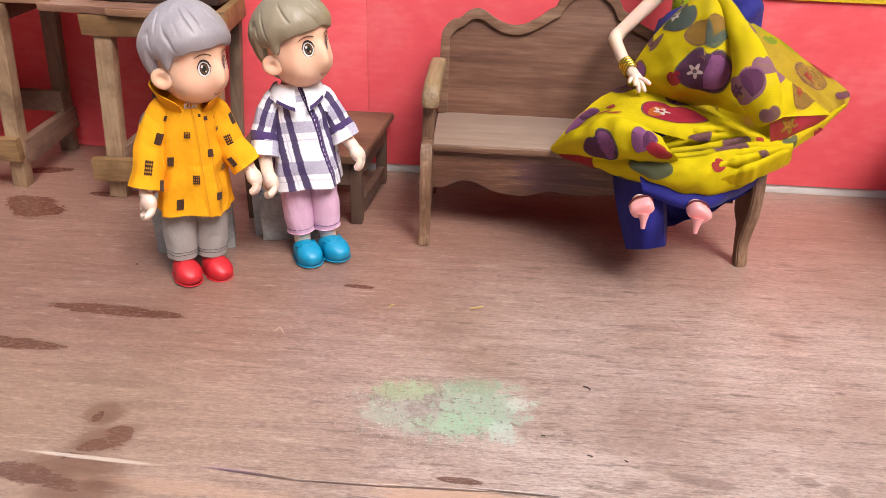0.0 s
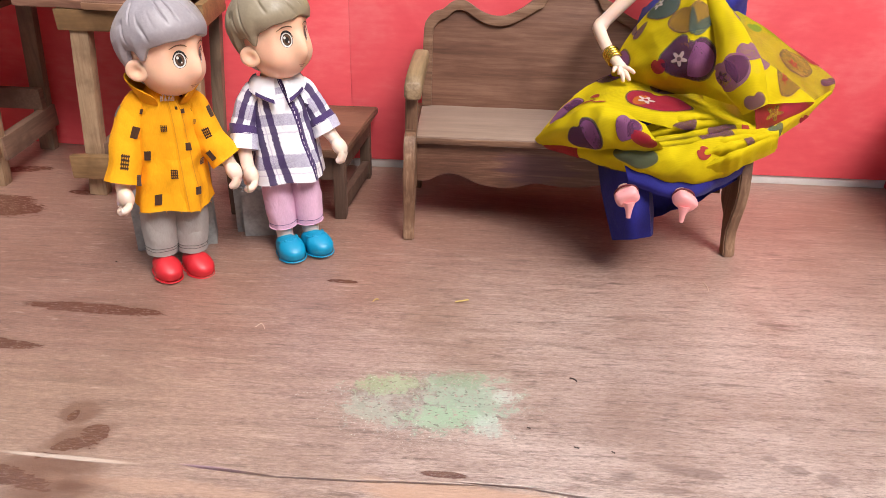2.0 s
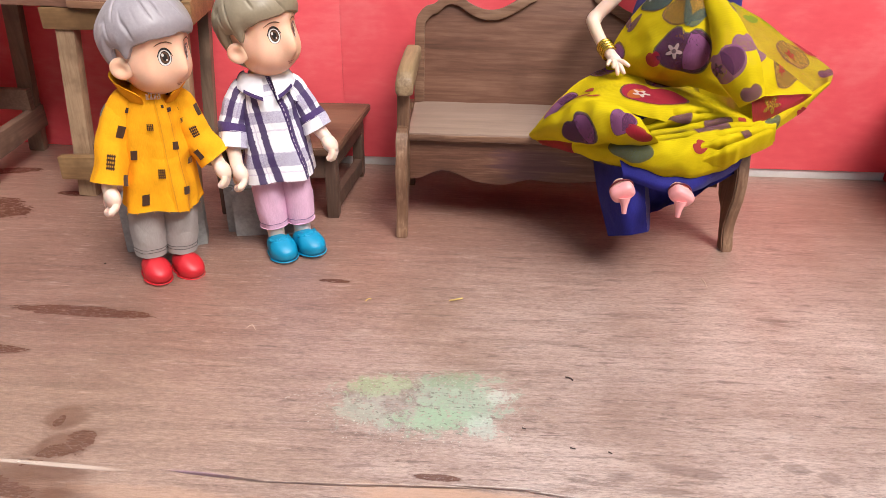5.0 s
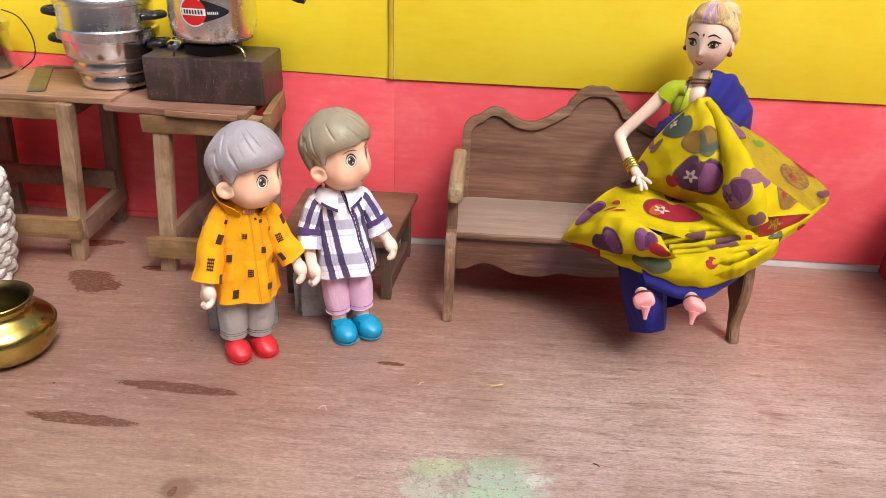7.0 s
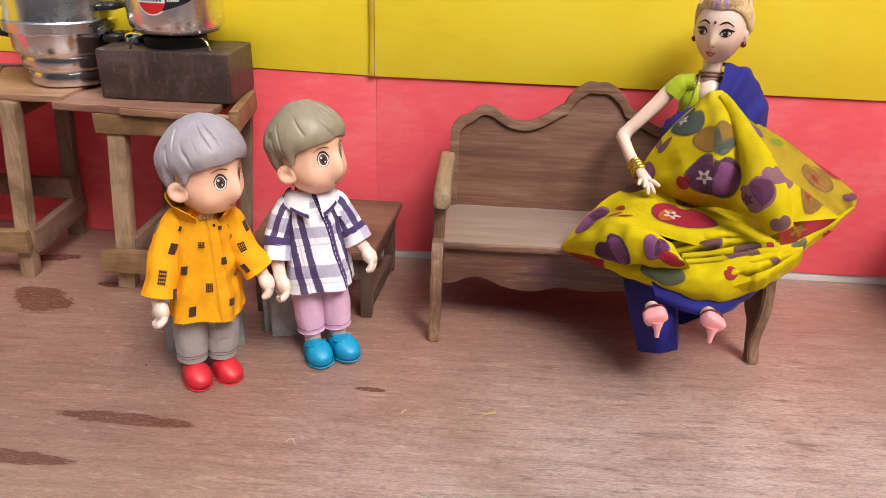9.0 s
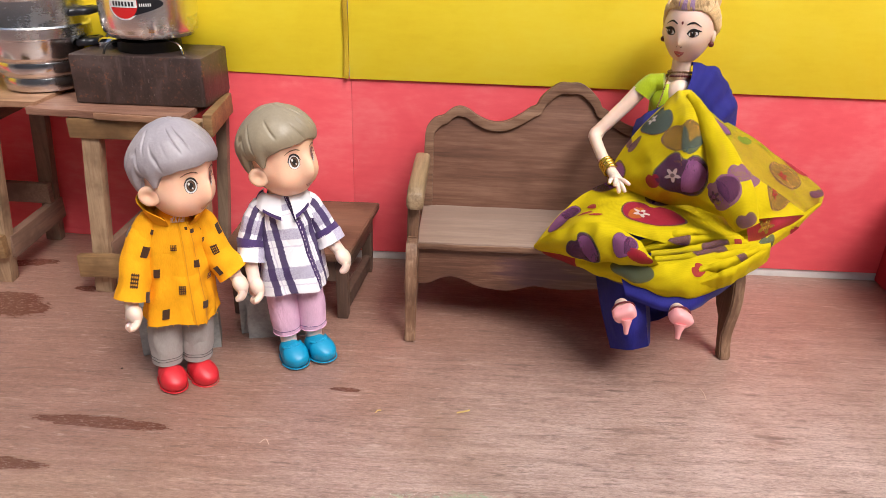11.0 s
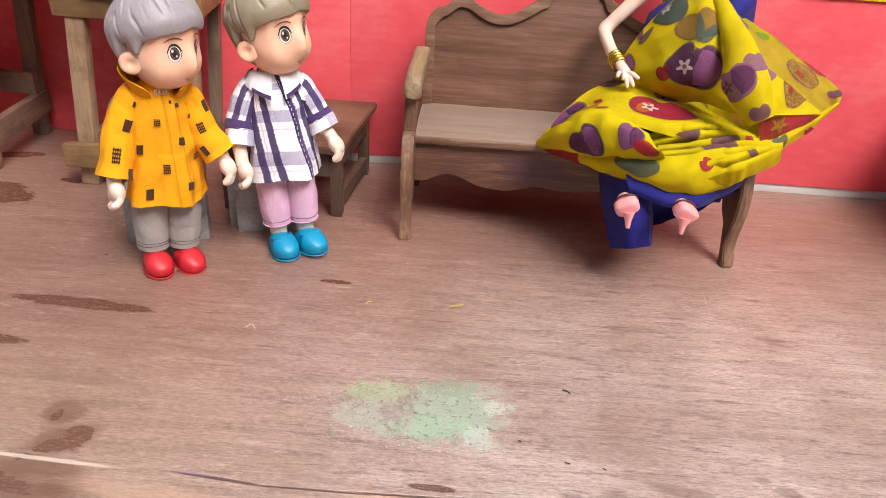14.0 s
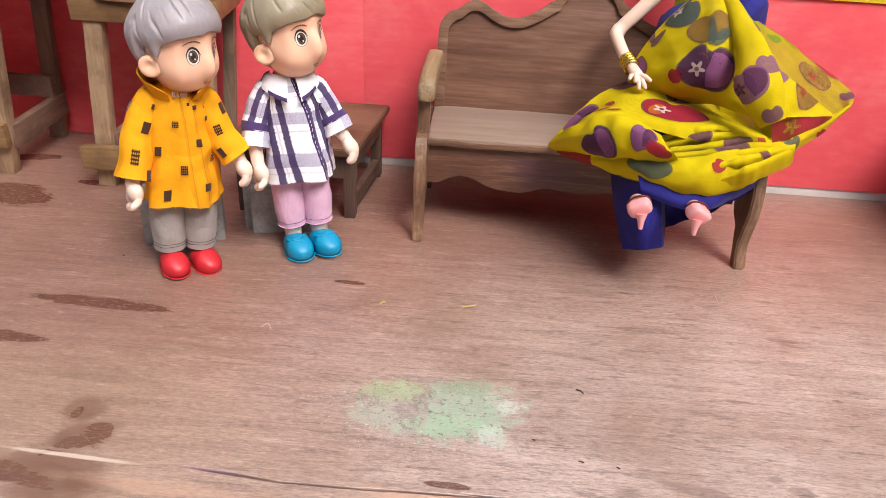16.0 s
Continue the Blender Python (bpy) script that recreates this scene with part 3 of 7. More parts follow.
def part(name, bm, material, parent, label=""):
    """Links a bmesh as one mesh object under a thing or a part."""
    me = bpy.data.meshes.new(name)
    bmesh.ops.recalc_face_normals(bm, faces=bm.faces)
    for f in bm.faces:
        f.smooth = True
    for e in bm.edges:
        if len(e.link_faces) == 2 and e.calc_face_angle() > radians(35):
            e.smooth = False
    bm.to_mesh(me)
    bm.free()
    me.materials.append(material)
    o = new(name, me)
    o.parent = parent
    if label:
        tagged(o, label)
    return o


def thing(name, label, category, group="", kind=""):
    return tagged(new(name), label, category, group, kind)


def block(lo, hi, bevel=0.0008, jitter=0.0, cuts=0):
    """A box between two corners with worn edges."""
    bm = bmesh.new()
    bmesh.ops.create_cube(bm, size=1)
    for v in bm.verts:
        v.co = Vector([(l + h) / 2 + c * (h - l) for l, h, c in zip(lo, hi, v.co)])
    if cuts:
        long = max(range(3), key=lambda i: hi[i] - lo[i])
        es = [e for e in bm.edges if abs((e.verts[0].co - e.verts[1].co)[long]) > 1e-6]
        bmesh.ops.subdivide_edges(bm, edges=es, cuts=cuts)
    if bevel:
        es = [e for e in bm.edges if e.calc_face_angle(0) > 1.0]
        bmesh.ops.bevel(bm, geom=es, offset=bevel, segments=2, affect="EDGES", profile=0.6)
    if jitter:
        for v in bm.verts:
            v.co += noise.noise_vector(v.co * 90) * jitter
    return bm


def beam(a, b, w, d, bevel=0.0008, cuts=5, jitter=0.0005):
    """A squared bar from a to b, w wide along x (or y for bars along x) and d deep."""
    a, b = Vector(a), Vector(b)
    n = (b - a).length
    bm = block((-w / 2, -d / 2, 0), (w / 2, d / 2, n), bevel, 0, cuts)
    z = (b - a).normalized()
    x = Vector((1, 0, 0)) if abs(z.x) < 0.8 else Vector((0, 1, 0))
    x = (x - z * x.dot(z)).normalized()
    y = z.cross(x)
    m = Matrix((x, y, z)).transposed().to_4x4()
    m.translation = a
    bm.transform(m)
    for v in bm.verts:
        v.co += noise.noise_vector(v.co * 70) * jitter
    return bm


def board(outline, thick, m, bevel=0.0008, cut=None):
    """A board of the outline (x, z) extruded by thick along y, placed by m; cut: an inner outline left open."""
    bm = bmesh.new()
    if cut is None:
        f = bm.faces.new([bm.verts.new((x, 0, z)) for x, z in outline])
        fs = [f]
    else:
        a = [bm.verts.new((x, 0, z)) for x, z in outline]
        b = [bm.verts.new((x, 0, z)) for x, z in cut]
        fs = [bm.faces.new((a[i], a[i + 1], b[i + 1], b[i])) for i in range(len(a) - 1)]
    ex = bmesh.ops.extrude_face_region(bm, geom=fs)
    for v in ex["geom"]:
        if isinstance(v, bmesh.types.BMVert):
            v.co.y += thick
    bmesh.ops.recalc_face_normals(bm, faces=bm.faces)
    if bevel:
        es = [e for e in bm.edges if len(e.link_faces) == 2 and e.calc_face_angle(0) > 1.2]
        bmesh.ops.bevel(bm, geom=es, offset=bevel, segments=2, affect="EDGES", profile=0.6)
    bm.transform(m)
    return bm


def smooth_line(pts, n=6):
    """A curve through pts."""
    out = []
    p = [Vector(x) for x in pts]
    for i in range(len(p) - 1):
        a, b, c, d = p[max(i - 1, 0)], p[i], p[i + 1], p[min(i + 2, len(p) - 1)]
        for k in range(n):
            t = k / n
            out.append(0.5 * (2 * b + (c - a) * t + (2 * a - 5 * b + 4 * c - d) * t * t + (3 * b - a - 3 * c + d) * t ** 3))
    out.append(p[-1])
    return out


# ---- setting ----
def build_floor():
    bm = block((-0.9, -1.1, -0.012), (0.9, 0.12, 0.0), 0.001)
    tagged(part("floor", bm, FLOOR, None), "worn plywood floor with damp stains and green paint", "floor", kind="structure")
    bm = bmesh.new()
    bmesh.ops.create_grid(bm, x_segments=1, y_segments=1, size=60)
    bm.transform(Matrix.Translation((0, 0, -0.0125)))
    tagged(part("ground", bm, GROUND, None), "plain concrete terrace under the plywood", "ground", kind="structure")


SEAM_X = -0.054
LEFT_SLOPE = -0.085


def build_wall():
    wall = thing("wall_back", "board wall painted pink below and yellow above", "wall", kind="structure")
    turn = Matrix.Translation((SEAM_X, 0, 0)) @ Matrix.Rotation(math.atan(LEFT_SLOPE), 4, "Z")
    part("panel", block((SEAM_X + 0.0001, 0.0, 0.0075), (0.62, 0.006, 0.152), 0.0003), PINK, wall, "smooth pink painted board")
    bm = block((-0.62, 0.0002, 0.0065), (-0.0001, 0.0066, 0.152), 0.0003)
    bm.transform(turn)
    part("panel", bm, PINK, wall, "smooth pink painted board")
    part("panel", block((SEAM_X - 0.0010, -0.0016, 0.1515), (0.62, 0.006, 0.236), 0.0006), YELLOW, wall, "yellow painted board")
    bm = block((-0.62, -0.0006, 0.1515), (-0.0038, 0.0066, 0.236), 0.0006)
    bm.transform(turn)
    part("panel", bm, YELLOW, wall, "yellow painted board")
    bm = beam((SEAM_X - 0.0032, -0.0003, 0.1515), (SEAM_X - 0.0032, -0.0003, 0.236), 0.0036, 0.0035, 0.0006, 20, 0.0004)
    part("seam_strip", bm, SEAM_YELLOW, wall, "rough yellow painted board edge")
    bm = block((-0.62, 0.0009, 0.0003), (-0.0755, 0.0069, 0.0064), 0.0004)
    bm.transform(turn)
    part("panel", bm, PINK, wall, "lower edge of the pink board")
    side = thing("wall_left", "side board beside the stage, out of view, painted pink and yellow", "wall", kind="structure")
    part("panel", block((-0.488, -0.16, 0.0003), (-0.482, 0.032, 0.152), 0.0006), PINK, side)
    part("panel", block((-0.489, -0.16, 0.1525), (-0.481, 0.030, 0.236), 0.0006), YELLOW, side)
    # unseen board added to keep sky light off the right-hand floor
    side = thing("added_wall_right", "side board beside the stage, out of view, painted pink and yellow", "wall", kind="structure")
    part("panel", block((0.566, -0.34, 0.0003), (0.572, -0.001, 0.152), 0.0006), PINK, side)
    part("panel", block((0.565, -0.34, 0.1525), (0.573, -0.003, 0.236), 0.0006), YELLOW, side)
    base = thing("baseboard", "white board strip along the foot of the wall", "baseboard", kind="structure")
    part("strip", block((SEAM_X, 0.0012, 0.0), (0.62, 0.008, 0.0082), 0.0004), WHITE_EDGE, base)
    bm = block((-0.075, 0.0022, 0.0), (0.0, 0.009, 0.0072), 0.0004)
    bm.transform(turn)
    part("strip", bm, WHITE_EDGE, base)


def build_red_box():
    box = thing("red_box", "red painted box standing against the pink wall", "box")
    bm = block((0.379, -0.30, 0.0015), (0.56, -0.0005, 0.088), 0.0014)
    part("body", bm, RED, box)
    part("lid", block((0.3785, -0.302, 0.0885), (0.562, -0.0005, 0.0915), 0.001), RED, box, "glossy red lid board")
    for x in (0.385, 0.55):
        for y in (-0.29, -0.01):
            part("foot", block((x - 0.004, y - 0.004, 0), (x + 0.004, y + 0.004, 0.002), 0.0002), RED, box)


# ---- kitchen tables and what stands on them ----
def build_table_a():
    t = thing("kitchen_table", "rough wooden table with a pale plywood top", "table", "kitchen tables")
    part("tabletop", block((-0.47, -0.066, 0.1372), (-0.262, 0.014, 0.1415), 0.0006, 0.0004, 20), T_TOP, t, "pale plywood sheet")
    part("front_apron", block((-0.46, -0.0705, 0.1245), (-0.2965, -0.0625, 0.137), 0.0007, 0.0003, 12), T_RAIL, t)
    part("leg", beam((-0.3145, -0.0635, 0), (-0.2980, -0.0665, 0.1370), 0.0112, 0.010), T_LEG, t)
    part("leg", beam((-0.423, -0.0635, 0), (-0.412, -0.0665, 0.1370), 0.0125, 0.010), T_LEG, t)
    part("leg", beam((-0.318, 0.012, 0), (-0.303, 0.006, 0.1370), 0.0125, 0.008), T_LEG_SHADED, t)
    part("leg", beam((-0.418, 0.014, 0), (-0.404, 0.010, 0.1370), 0.015, 0.008), T_LEG_SHADED, t)
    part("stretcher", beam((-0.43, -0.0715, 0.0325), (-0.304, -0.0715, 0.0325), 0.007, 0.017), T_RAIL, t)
    part("stretcher", beam((-0.307, -0.064, 0.028), (-0.309, 0.014, 0.030), 0.007, 0.018), T_RAIL_SHADED, t)
    part("stretcher", beam((-0.42, 0.0035, 0.047), (-0.306, 0.0005, 0.047), 0.006, 0.017), T_RAIL_SHADED, t)
    part("side_apron", beam((-0.299, -0.060, 0.1305), (-0.304, 0.010, 0.1305), 0.006, 0.012), T_RAIL_SHADED, t)


def build_table_b():
    t = thing("kitchen_table", "rough wooden table with a split reddish top board", "table", "kitchen tables")
    bm = block((-0.2615, -0.0745, 0.1338), (-0.1510, 0.010, 0.1388), 0.0006, 0.0004, 24)
    slip = Matrix.Translation((-0.206, 0, 0)) @ Matrix.Rotation(radians(-4), 4, "Z") @ Matrix.Translation((0.206, 0, 0))
    bm.transform(slip)
    part("tabletop", bm, T_TOP_RED, t, "split reddish board")
    bm = block((-0.212, -0.0760, 0.1338), (-0.156, -0.0745, 0.1380), 0.0004, 0.0004, 10)
    bm.transform(slip)
    part("board_edge", bm, T_TOP, t)
    part("front_apron", block((-0.238, -0.0735, 0.1195), (-0.1465, -0.067, 0.1333), 0.0007, 0.0003, 10), T_RAIL, t)
    part("side_apron", beam((-0.1405, -0.0735, 0.1315), (-0.1470, -0.008, 0.1315), 0.0060, 0.0150), T_RAIL, t)
    part("leg", beam((-0.2335, -0.072, 0), (-0.2235, -0.067, 0.1333), 0.0125, 0.009), T_LEG, t)
    part("leg", beam((-0.1575, -0.069, 0), (-0.1505, -0.064, 0.1333), 0.0115, 0.009), T_LEG, t)
    part("leg", beam((-0.2275, 0.003, 0), (-0.2165, -0.001, 0.1333), 0.0135, 0.008), T_LEG_SHADED, t)
    part("leg", beam((-0.1625, -0.008, 0), (-0.151, -0.010, 0.1333), 0.0085, 0.008), T_LEG_SHADED, t)
    part("stretcher", beam((-0.2455, -0.0795, 0.0245), (-0.150, -0.0775, 0.0245), 0.007, 0.017), T_RAIL, t)
    part("stretcher", beam((-0.226, -0.070, 0.030), (-0.2215, 0.004, 0.034), 0.006, 0.018), T_RAIL_SHADED, t)


def build_stove():
    s = thing("stove", "rusty brown iron single-burner stove on the table", "stove")
    z0, z1 = 0.1390, 0.1730
    bm = block((-0.2385, -0.0555, z0), (-0.1465, -0.002, z1), 0.0024, 0.0007, 10)
    part("body", bm, IRON, s)
    b = Build()
    c = (-0.193, -0.026, z1)
    b.lathe([(0.0, -0.001), (0.0215, -0.001), (0.0215, 0.0070), (0.0195, 0.0078), (0.017, 0.002), (0.0, 0.0018)], c, SOOT, 40)
    burner = b.ob("burner", s, "soot-black burner ring")
    for a in (80, 160, 240, 320):
        b = Build()
        x, y = math.cos(radians(a)), math.sin(radians(a))
        q = [(c[0] + x * r, c[1] + y * r * 0.8, z1 + h) for r, h in ((0.041, 0.0006), (0.038, 0.0058), (0.031, 0.0078), (0.014, 0.0085))]
        b.tube(smooth_line(q, 4), 0.0008, CHROME if a in (160, 320) else SOOT, 8)
        b.ob("pan_support", burner)
    b = Build()
    b.lathe([(0.0, 0.0), (0.0085, 0.0), (0.0085, 0.0035), (0.006, 0.0055), (0.0, 0.006)], (-0.224, -0.022, z1 + 0.0002), CHROME, 24)
    b.ob("burner_cap", s, "small chrome cap")


def build_cooker():
    k = thing("pressure_cooker", "aluminium pressure cooker with black handle on the stove", "cooker")
    c = (-0.190, -0.027, 0.1828)
    R = 0.0325
    b = Build()
    b.lathe([(0, 0), (0.024, 0.0), (0.0285, 0.0012), (0.0312, 0.0045), (0.0322, 0.009), (R, 0.016), (R, 0.044), (0.034, 0.0455), (0.034, 0.048), (0.031, 0.0485), (0.031, 0.004), (0, 0.004)], c, STEEL, 64)
    pan = b.ob("body", k, "brushed aluminium pan")
    b = Build()
    b.lathe([(0.0335, 0.0485), (0.033, 0.052), (0.026, 0.056), (0.006, 0.058), (0.005, 0.064), (0, 0.0645)], c, STEEL, 48)
    b.ob("lid", k)
    # badge: a red disc with a white bar and a black pointed field, wrapped on the pan
    face = -81

    def wrap(s, h, off):
        a = radians(face) + s / R
        return (c[0] + (R + off) * math.cos(a), c[1] + (R + off) * math.sin(a), c[2] + h)
    b = Build()
    r0 = 0.0104
    zc, sc = 0.0245, -0.0075

    def disc(u, v, r, off):
        return wrap(sc + r * v * math.cos(2 * math.pi * u), zc + r * v * math.sin(2 * math.pi * u), off)
    b.grid(lambda u, v: disc(u, v, r0, 0.00025), 32, 4, BADGE_WHITE)
    b.grid(lambda u, v: disc(u, v, r0 * 0.9, 0.0004), 32, 4, BADGE_RED)
    b.ob("badge", pan, "round red and white badge")
    b = Build()
    b.grid(lambda u, v: wrap(sc + (u - 0.5) * r0 * 1.7, zc + (v - 0.5) * 0.0048, 0.0006), 12, 2, BADGE_WHITE)
    for i in range(7):
        x = sc + (i - 3) * 0.0021
        b.grid(lambda u, v, x=x: wrap(x + (u - 0.5) * 0.0013, zc + (v - 0.5) * 0.0028, 0.0008), 2, 2, BLACK)
    b.ob("badge_bar", pan, "white bar with dark marks")
    b = Build()

    def point(u, v):
        h = 0.0080 * (1 - u) ** 0.75 + 0.0008
        return wrap(sc + r0 * 0.55 + u * 0.0195, zc + (v - 0.5) * 2 * h * (1 if v > 0.5 else 0.85), 0.0003)
    b.grid(point, 16, 6, BLACK)
    for i in range(6):
        x = sc + r0 * 1.02 + 0.0013 * i
        b.grid(lambda u, v, x=x: wrap(x + (u - 0.5) * 0.0007, zc - 0.0006 + (v - 0.5) * 0.0019, 0.0005), 2, 2, BADGE_WHITE)
    b.ob("badge_field", pan, "black pointed badge field with small light marks")
    b = Build()
    q = [(c[0] + 0.031, c[1] - 0.004, c[2] + 0.037), (c[0] + 0.045, c[1] - 0.006, c[2] + 0.0385), (c[0] + 0.062, c[1] - 0.008, c[2] + 0.037), (c[0] + 0.074, c[1] - 0.009, c[2] + 0.033)]
    b.tube(smooth_line(q, 5), [0.0045] * 10 + [0.005] * 4 + [0.004] * 2, BLACK, 12, 0.7)
    b.ob("handle", k, "black plastic handle")
    b = Build()
    b.tube([(c[0] + 0.030, c[1] - 0.003, c[2] + 0.036), (c[0] + 0.040, c[1] - 0.005, c[2] + 0.0375)], 0.0052, CHROME, 12, 0.8)
    b.ob("handle_bracket", k, "steel bracket")


def build_steamer():
    k = thing("steamer_pot", "stacked aluminium steamer with black side handles on the table", "pot")
    c = (-0.2785, -0.0195, 0.1417)
    b = Build()
    b.lathe([(0, 0), (0.0240, 0), (0.0258, 0.0010), (0.0263, 0.0028), (0.0266, 0.0095), (0.0260, 0.0104), (0.0264, 0.0112), (0.0288, 0.0124), (0.0297, 0.0142), (0.0300, 0.0205), (0.0295, 0.0215), (0.0300, 0.0224),
             (0.0322, 0.0236), (0.0334, 0.0255), (0.0345, 0.0370), (0.0362, 0.0377), (0.0364, 0.0385), (0.0335, 0.0385)], c, STEEL_OLD, 72)
    b.ob("lower_pot", k, "stepped worn aluminium pot")
    b = Build()
    b.lathe([(0.0335, 0.0387), (0.0378, 0.0387), (0.0380, 0.0455), (0.0358, 0.0465), (0.0352, 0.050), (0.0352, 0.0635), (0.0372, 0.0645), (0.0372, 0.067), (0.034, 0.0675)], c, STEEL, 72)
    b.ob("upper_pot", k, "bright aluminium pot")
    b = Build()
    b.lathe([(0.034, 0.0677), (0.0355, 0.070), (0.030, 0.076), (0.012, 0.080), (0, 0.0805)], c, STEEL, 56)
    b.ob("lid", k)
    for z, r, y in ((0.0335, 0.0352, 0.0), (0.0545, 0.0352, -0.002)):
        for s in (-1, 1):
            b = Build()
            x0 = c[0] + s * (r - 0.001)
            q = [(x0, c[1] + y - 0.008, c[2] + z), (x0 + s * 0.009, c[1] + y - 0.0075, c[2] + z + 0.0012), (x0 + s * 0.0125, c[1] + y, c[2] + z + 0.0016),
                 (x0 + s * 0.009, c[1] + y + 0.0075, c[2] + z + 0.0012), (x0, c[1] + y + 0.008, c[2] + z)]
            b.tube(smooth_line(q, 5), 0.0028, BLACK, 10, 0.8)
            b.ball((x0 + s * 0.005, c[1] + y, c[2] + z + 0.0005), (0.0075, 0.006, 0.0032), BLACK, nu=14, nv=8)
            b.ob("handle", k, "black plastic handle")


def build_left_pot():
    k = thing("milk_pot", "worn steel pot with a lid on the table", "pot")
    c = (-0.3980, -0.018, 0.1417)
    b = Build()
    b.lathe([(0, 0), (0.026, 0), (0.029, 0.002), (0.030, 0.006), (0.030, 0.036), (0.032, 0.038), (0.032, 0.040), (0.029, 0.040), (0.0285, 0.004), (0, 0.004)], c, STEEL_OLD, 56)
    b.ob("body", k)
    b = Build()
    b.lathe([(0.0325, 0.0402), (0.0325, 0.043), (0.028, 0.048), (0.008, 0.052), (0, 0.0525)], c, STEEL_OLD, 48)
    b.ob("lid", k)
    b = Build()
    q = [(c[0] + 0.030, c[1] + 0.006, c[2] + 0.052), (c[0] + 0.042, c[1] + 0.008, c[2] + 0.046), (c[0] + 0.049, c[1] + 0.009, c[2] + 0.030), (c[0] + 0.046, c[1] + 0.010, c[2] + 0.014), (c[0] + 0.034, c[1] + 0.008, c[2] + 0.004)]
    b.tube(smooth_line(q, 6), 0.0005, SOOT, 8)
    b.ob("wire_handle", k, "thin dark wire handle")


def build_knife():
    k = thing("knife", "dull steel blade lying on the table", "knife")
    bm = block((-0.0065, 0.0, 0.0), (0.0065, 0.0814, 0.0012), 0.0004, 0.0003, 8)
    bm.transform(pose(-0.3245, -0.0579, 0.1418, 0, 0, 25.1))
    part("blade", bm, BLADE, k, "dull steel strip with a folded tip")
    bm = beam((-0.3580, 0.0128, 0.1429), (-0.3290, 0.0168, 0.1429), 0.006, 0.0020)
    part("handle", bm, BLADE, k, "dark thin handle")


# ---- floor things ----
def build_stool():
    s = thing("low_stool", "dark brown wooden low stool against the wall", "stool")
    bm = bmesh.new()
    vs = [bm.verts.new((x, y, 0.0485)) for x, y in ((-0.131, -0.1035), (-0.0425, -0.1045), (-0.0325, -0.006), (-0.131, -0.008))]
    f = bm.faces.new(vs)
    for v in bmesh.ops.extrude_face_region(bm, geom=[f])["geom"]:
        if isinstance(v, bmesh.types.BMVert):
            v.co.z += 0.0055
    bmesh.ops.recalc_face_normals(bm, faces=bm.faces)
    bmesh.ops.bevel(bm, geom=bm.edges[:], offset=0.0008, segments=2, affect="EDGES")
    part("seat", bm, STOOL, s, "worn brown seat board")
    part("leg", block((-0.0525, -0.0985, 0), (-0.0445, -0.0885, 0.0483), 0.0008), STOOL_DARK, s)
    part("leg", block((-0.045, -0.025, 0), (-0.037, -0.016, 0.0483), 0.0008), STOOL_DARK, s)
    part("leg", block((-0.127, -0.0985, 0), (-0.119, -0.0885, 0.0483), 0.0008), STOOL_DARK, s)
    part("leg", block((-0.127, -0.025, 0), (-0.119, -0.016, 0.0483), 0.0008), STOOL_DARK, s)
    part("stretcher", beam((-0.0475, -0.0885, 0.010), (-0.0405, -0.025, 0.010), 0.006, 0.011), STOOL_DARK, s)
    part("apron", beam((-0.046, -0.0885, 0.0425), (-0.0395, -0.025, 0.0425), 0.005, 0.0115), STOOL_DARK, s)
    part("front_apron", block((-0.119, -0.098, 0.030), (-0.0525, -0.092, 0.0483), 0.0006), STOOL_DARK, s)


def build_stand(name, pts, h, label):
    """A cast grey stand with rounded corners and a slight taper."""
    bm = bmesh.new()
    f = bm.faces.new([bm.verts.new((x, y, 0.0)) for x, y in pts])
    for v in bmesh.ops.extrude_face_region(bm, geom=[f])["geom"]:
        if isinstance(v, bmesh.types.BMVert):
            v.co.z = h
    bmesh.ops.recalc_face_normals(bm, faces=bm.faces)
    up = [e for e in bm.edges if abs(e.verts[0].co.z - e.verts[1].co.z) > 0.01]
    bmesh.ops.bevel(bm, geom=up, offset=0.007, segments=5, affect="EDGES")
    top = [e for e in bm.edges if abs(e.verts[0].co.z - h) < 1e-6 and abs(e.verts[1].co.z - h) < 1e-6]
    bmesh.ops.bevel(bm, geom=top, offset=0.0012, segments=2, affect="EDGES")
    o = part(name, bm, STONE, None)
    tagged(o, label, "stand", "doll stands")


def build_brass_pot():
    k = thing("brass_pot", "squat brass water pot on the plywood floor", "pot")
    c = (-0.2955, -0.196, 0.0)
    prof = [(0, 0.0005), (0.022, 0.0), (0.029, 0.002), (0.0355, 0.008), (0.0385, 0.015), (0.0390, 0.021), (0.0388, 0.0245), (0.0395, 0.0255), (0.0392, 0.027),
            (0.0370, 0.0305), (0.0328, 0.0345), (0.0285, 0.0375), (0.0258, 0.0405), (0.0250, 0.0435), (0.0256, 0.047), (0.0274, 0.050), (0.0281, 0.0505),
            (0.0275, 0.0511), (0.0258, 0.0502), (0.0240, 0.046), (0.0236, 0.042), (0.027, 0.036), (0.034, 0.027), (0.036, 0.018), (0.030, 0.006), (0.0, 0.003)]
    b = Build()
    b.lathe([(r * 0.84, z * 0.84) for r, z in prof[:18]], c, BRASS, 72)
    b.lathe([(r * 0.84, z * 0.84) for r, z in prof[17:]], c, BRASS_IN, 72)
    b.ob("body", k)
    b = Build()
    b.tube([(c[0] + 0.0331 * math.cos(a), c[1] + 0.0331 * math.sin(a), 0.0215) for a in [2 * math.pi * i / 60 for i in range(61)]], 0.0006, BRASS, 8)
    b.ob("rim_band", k, "raised brass band")


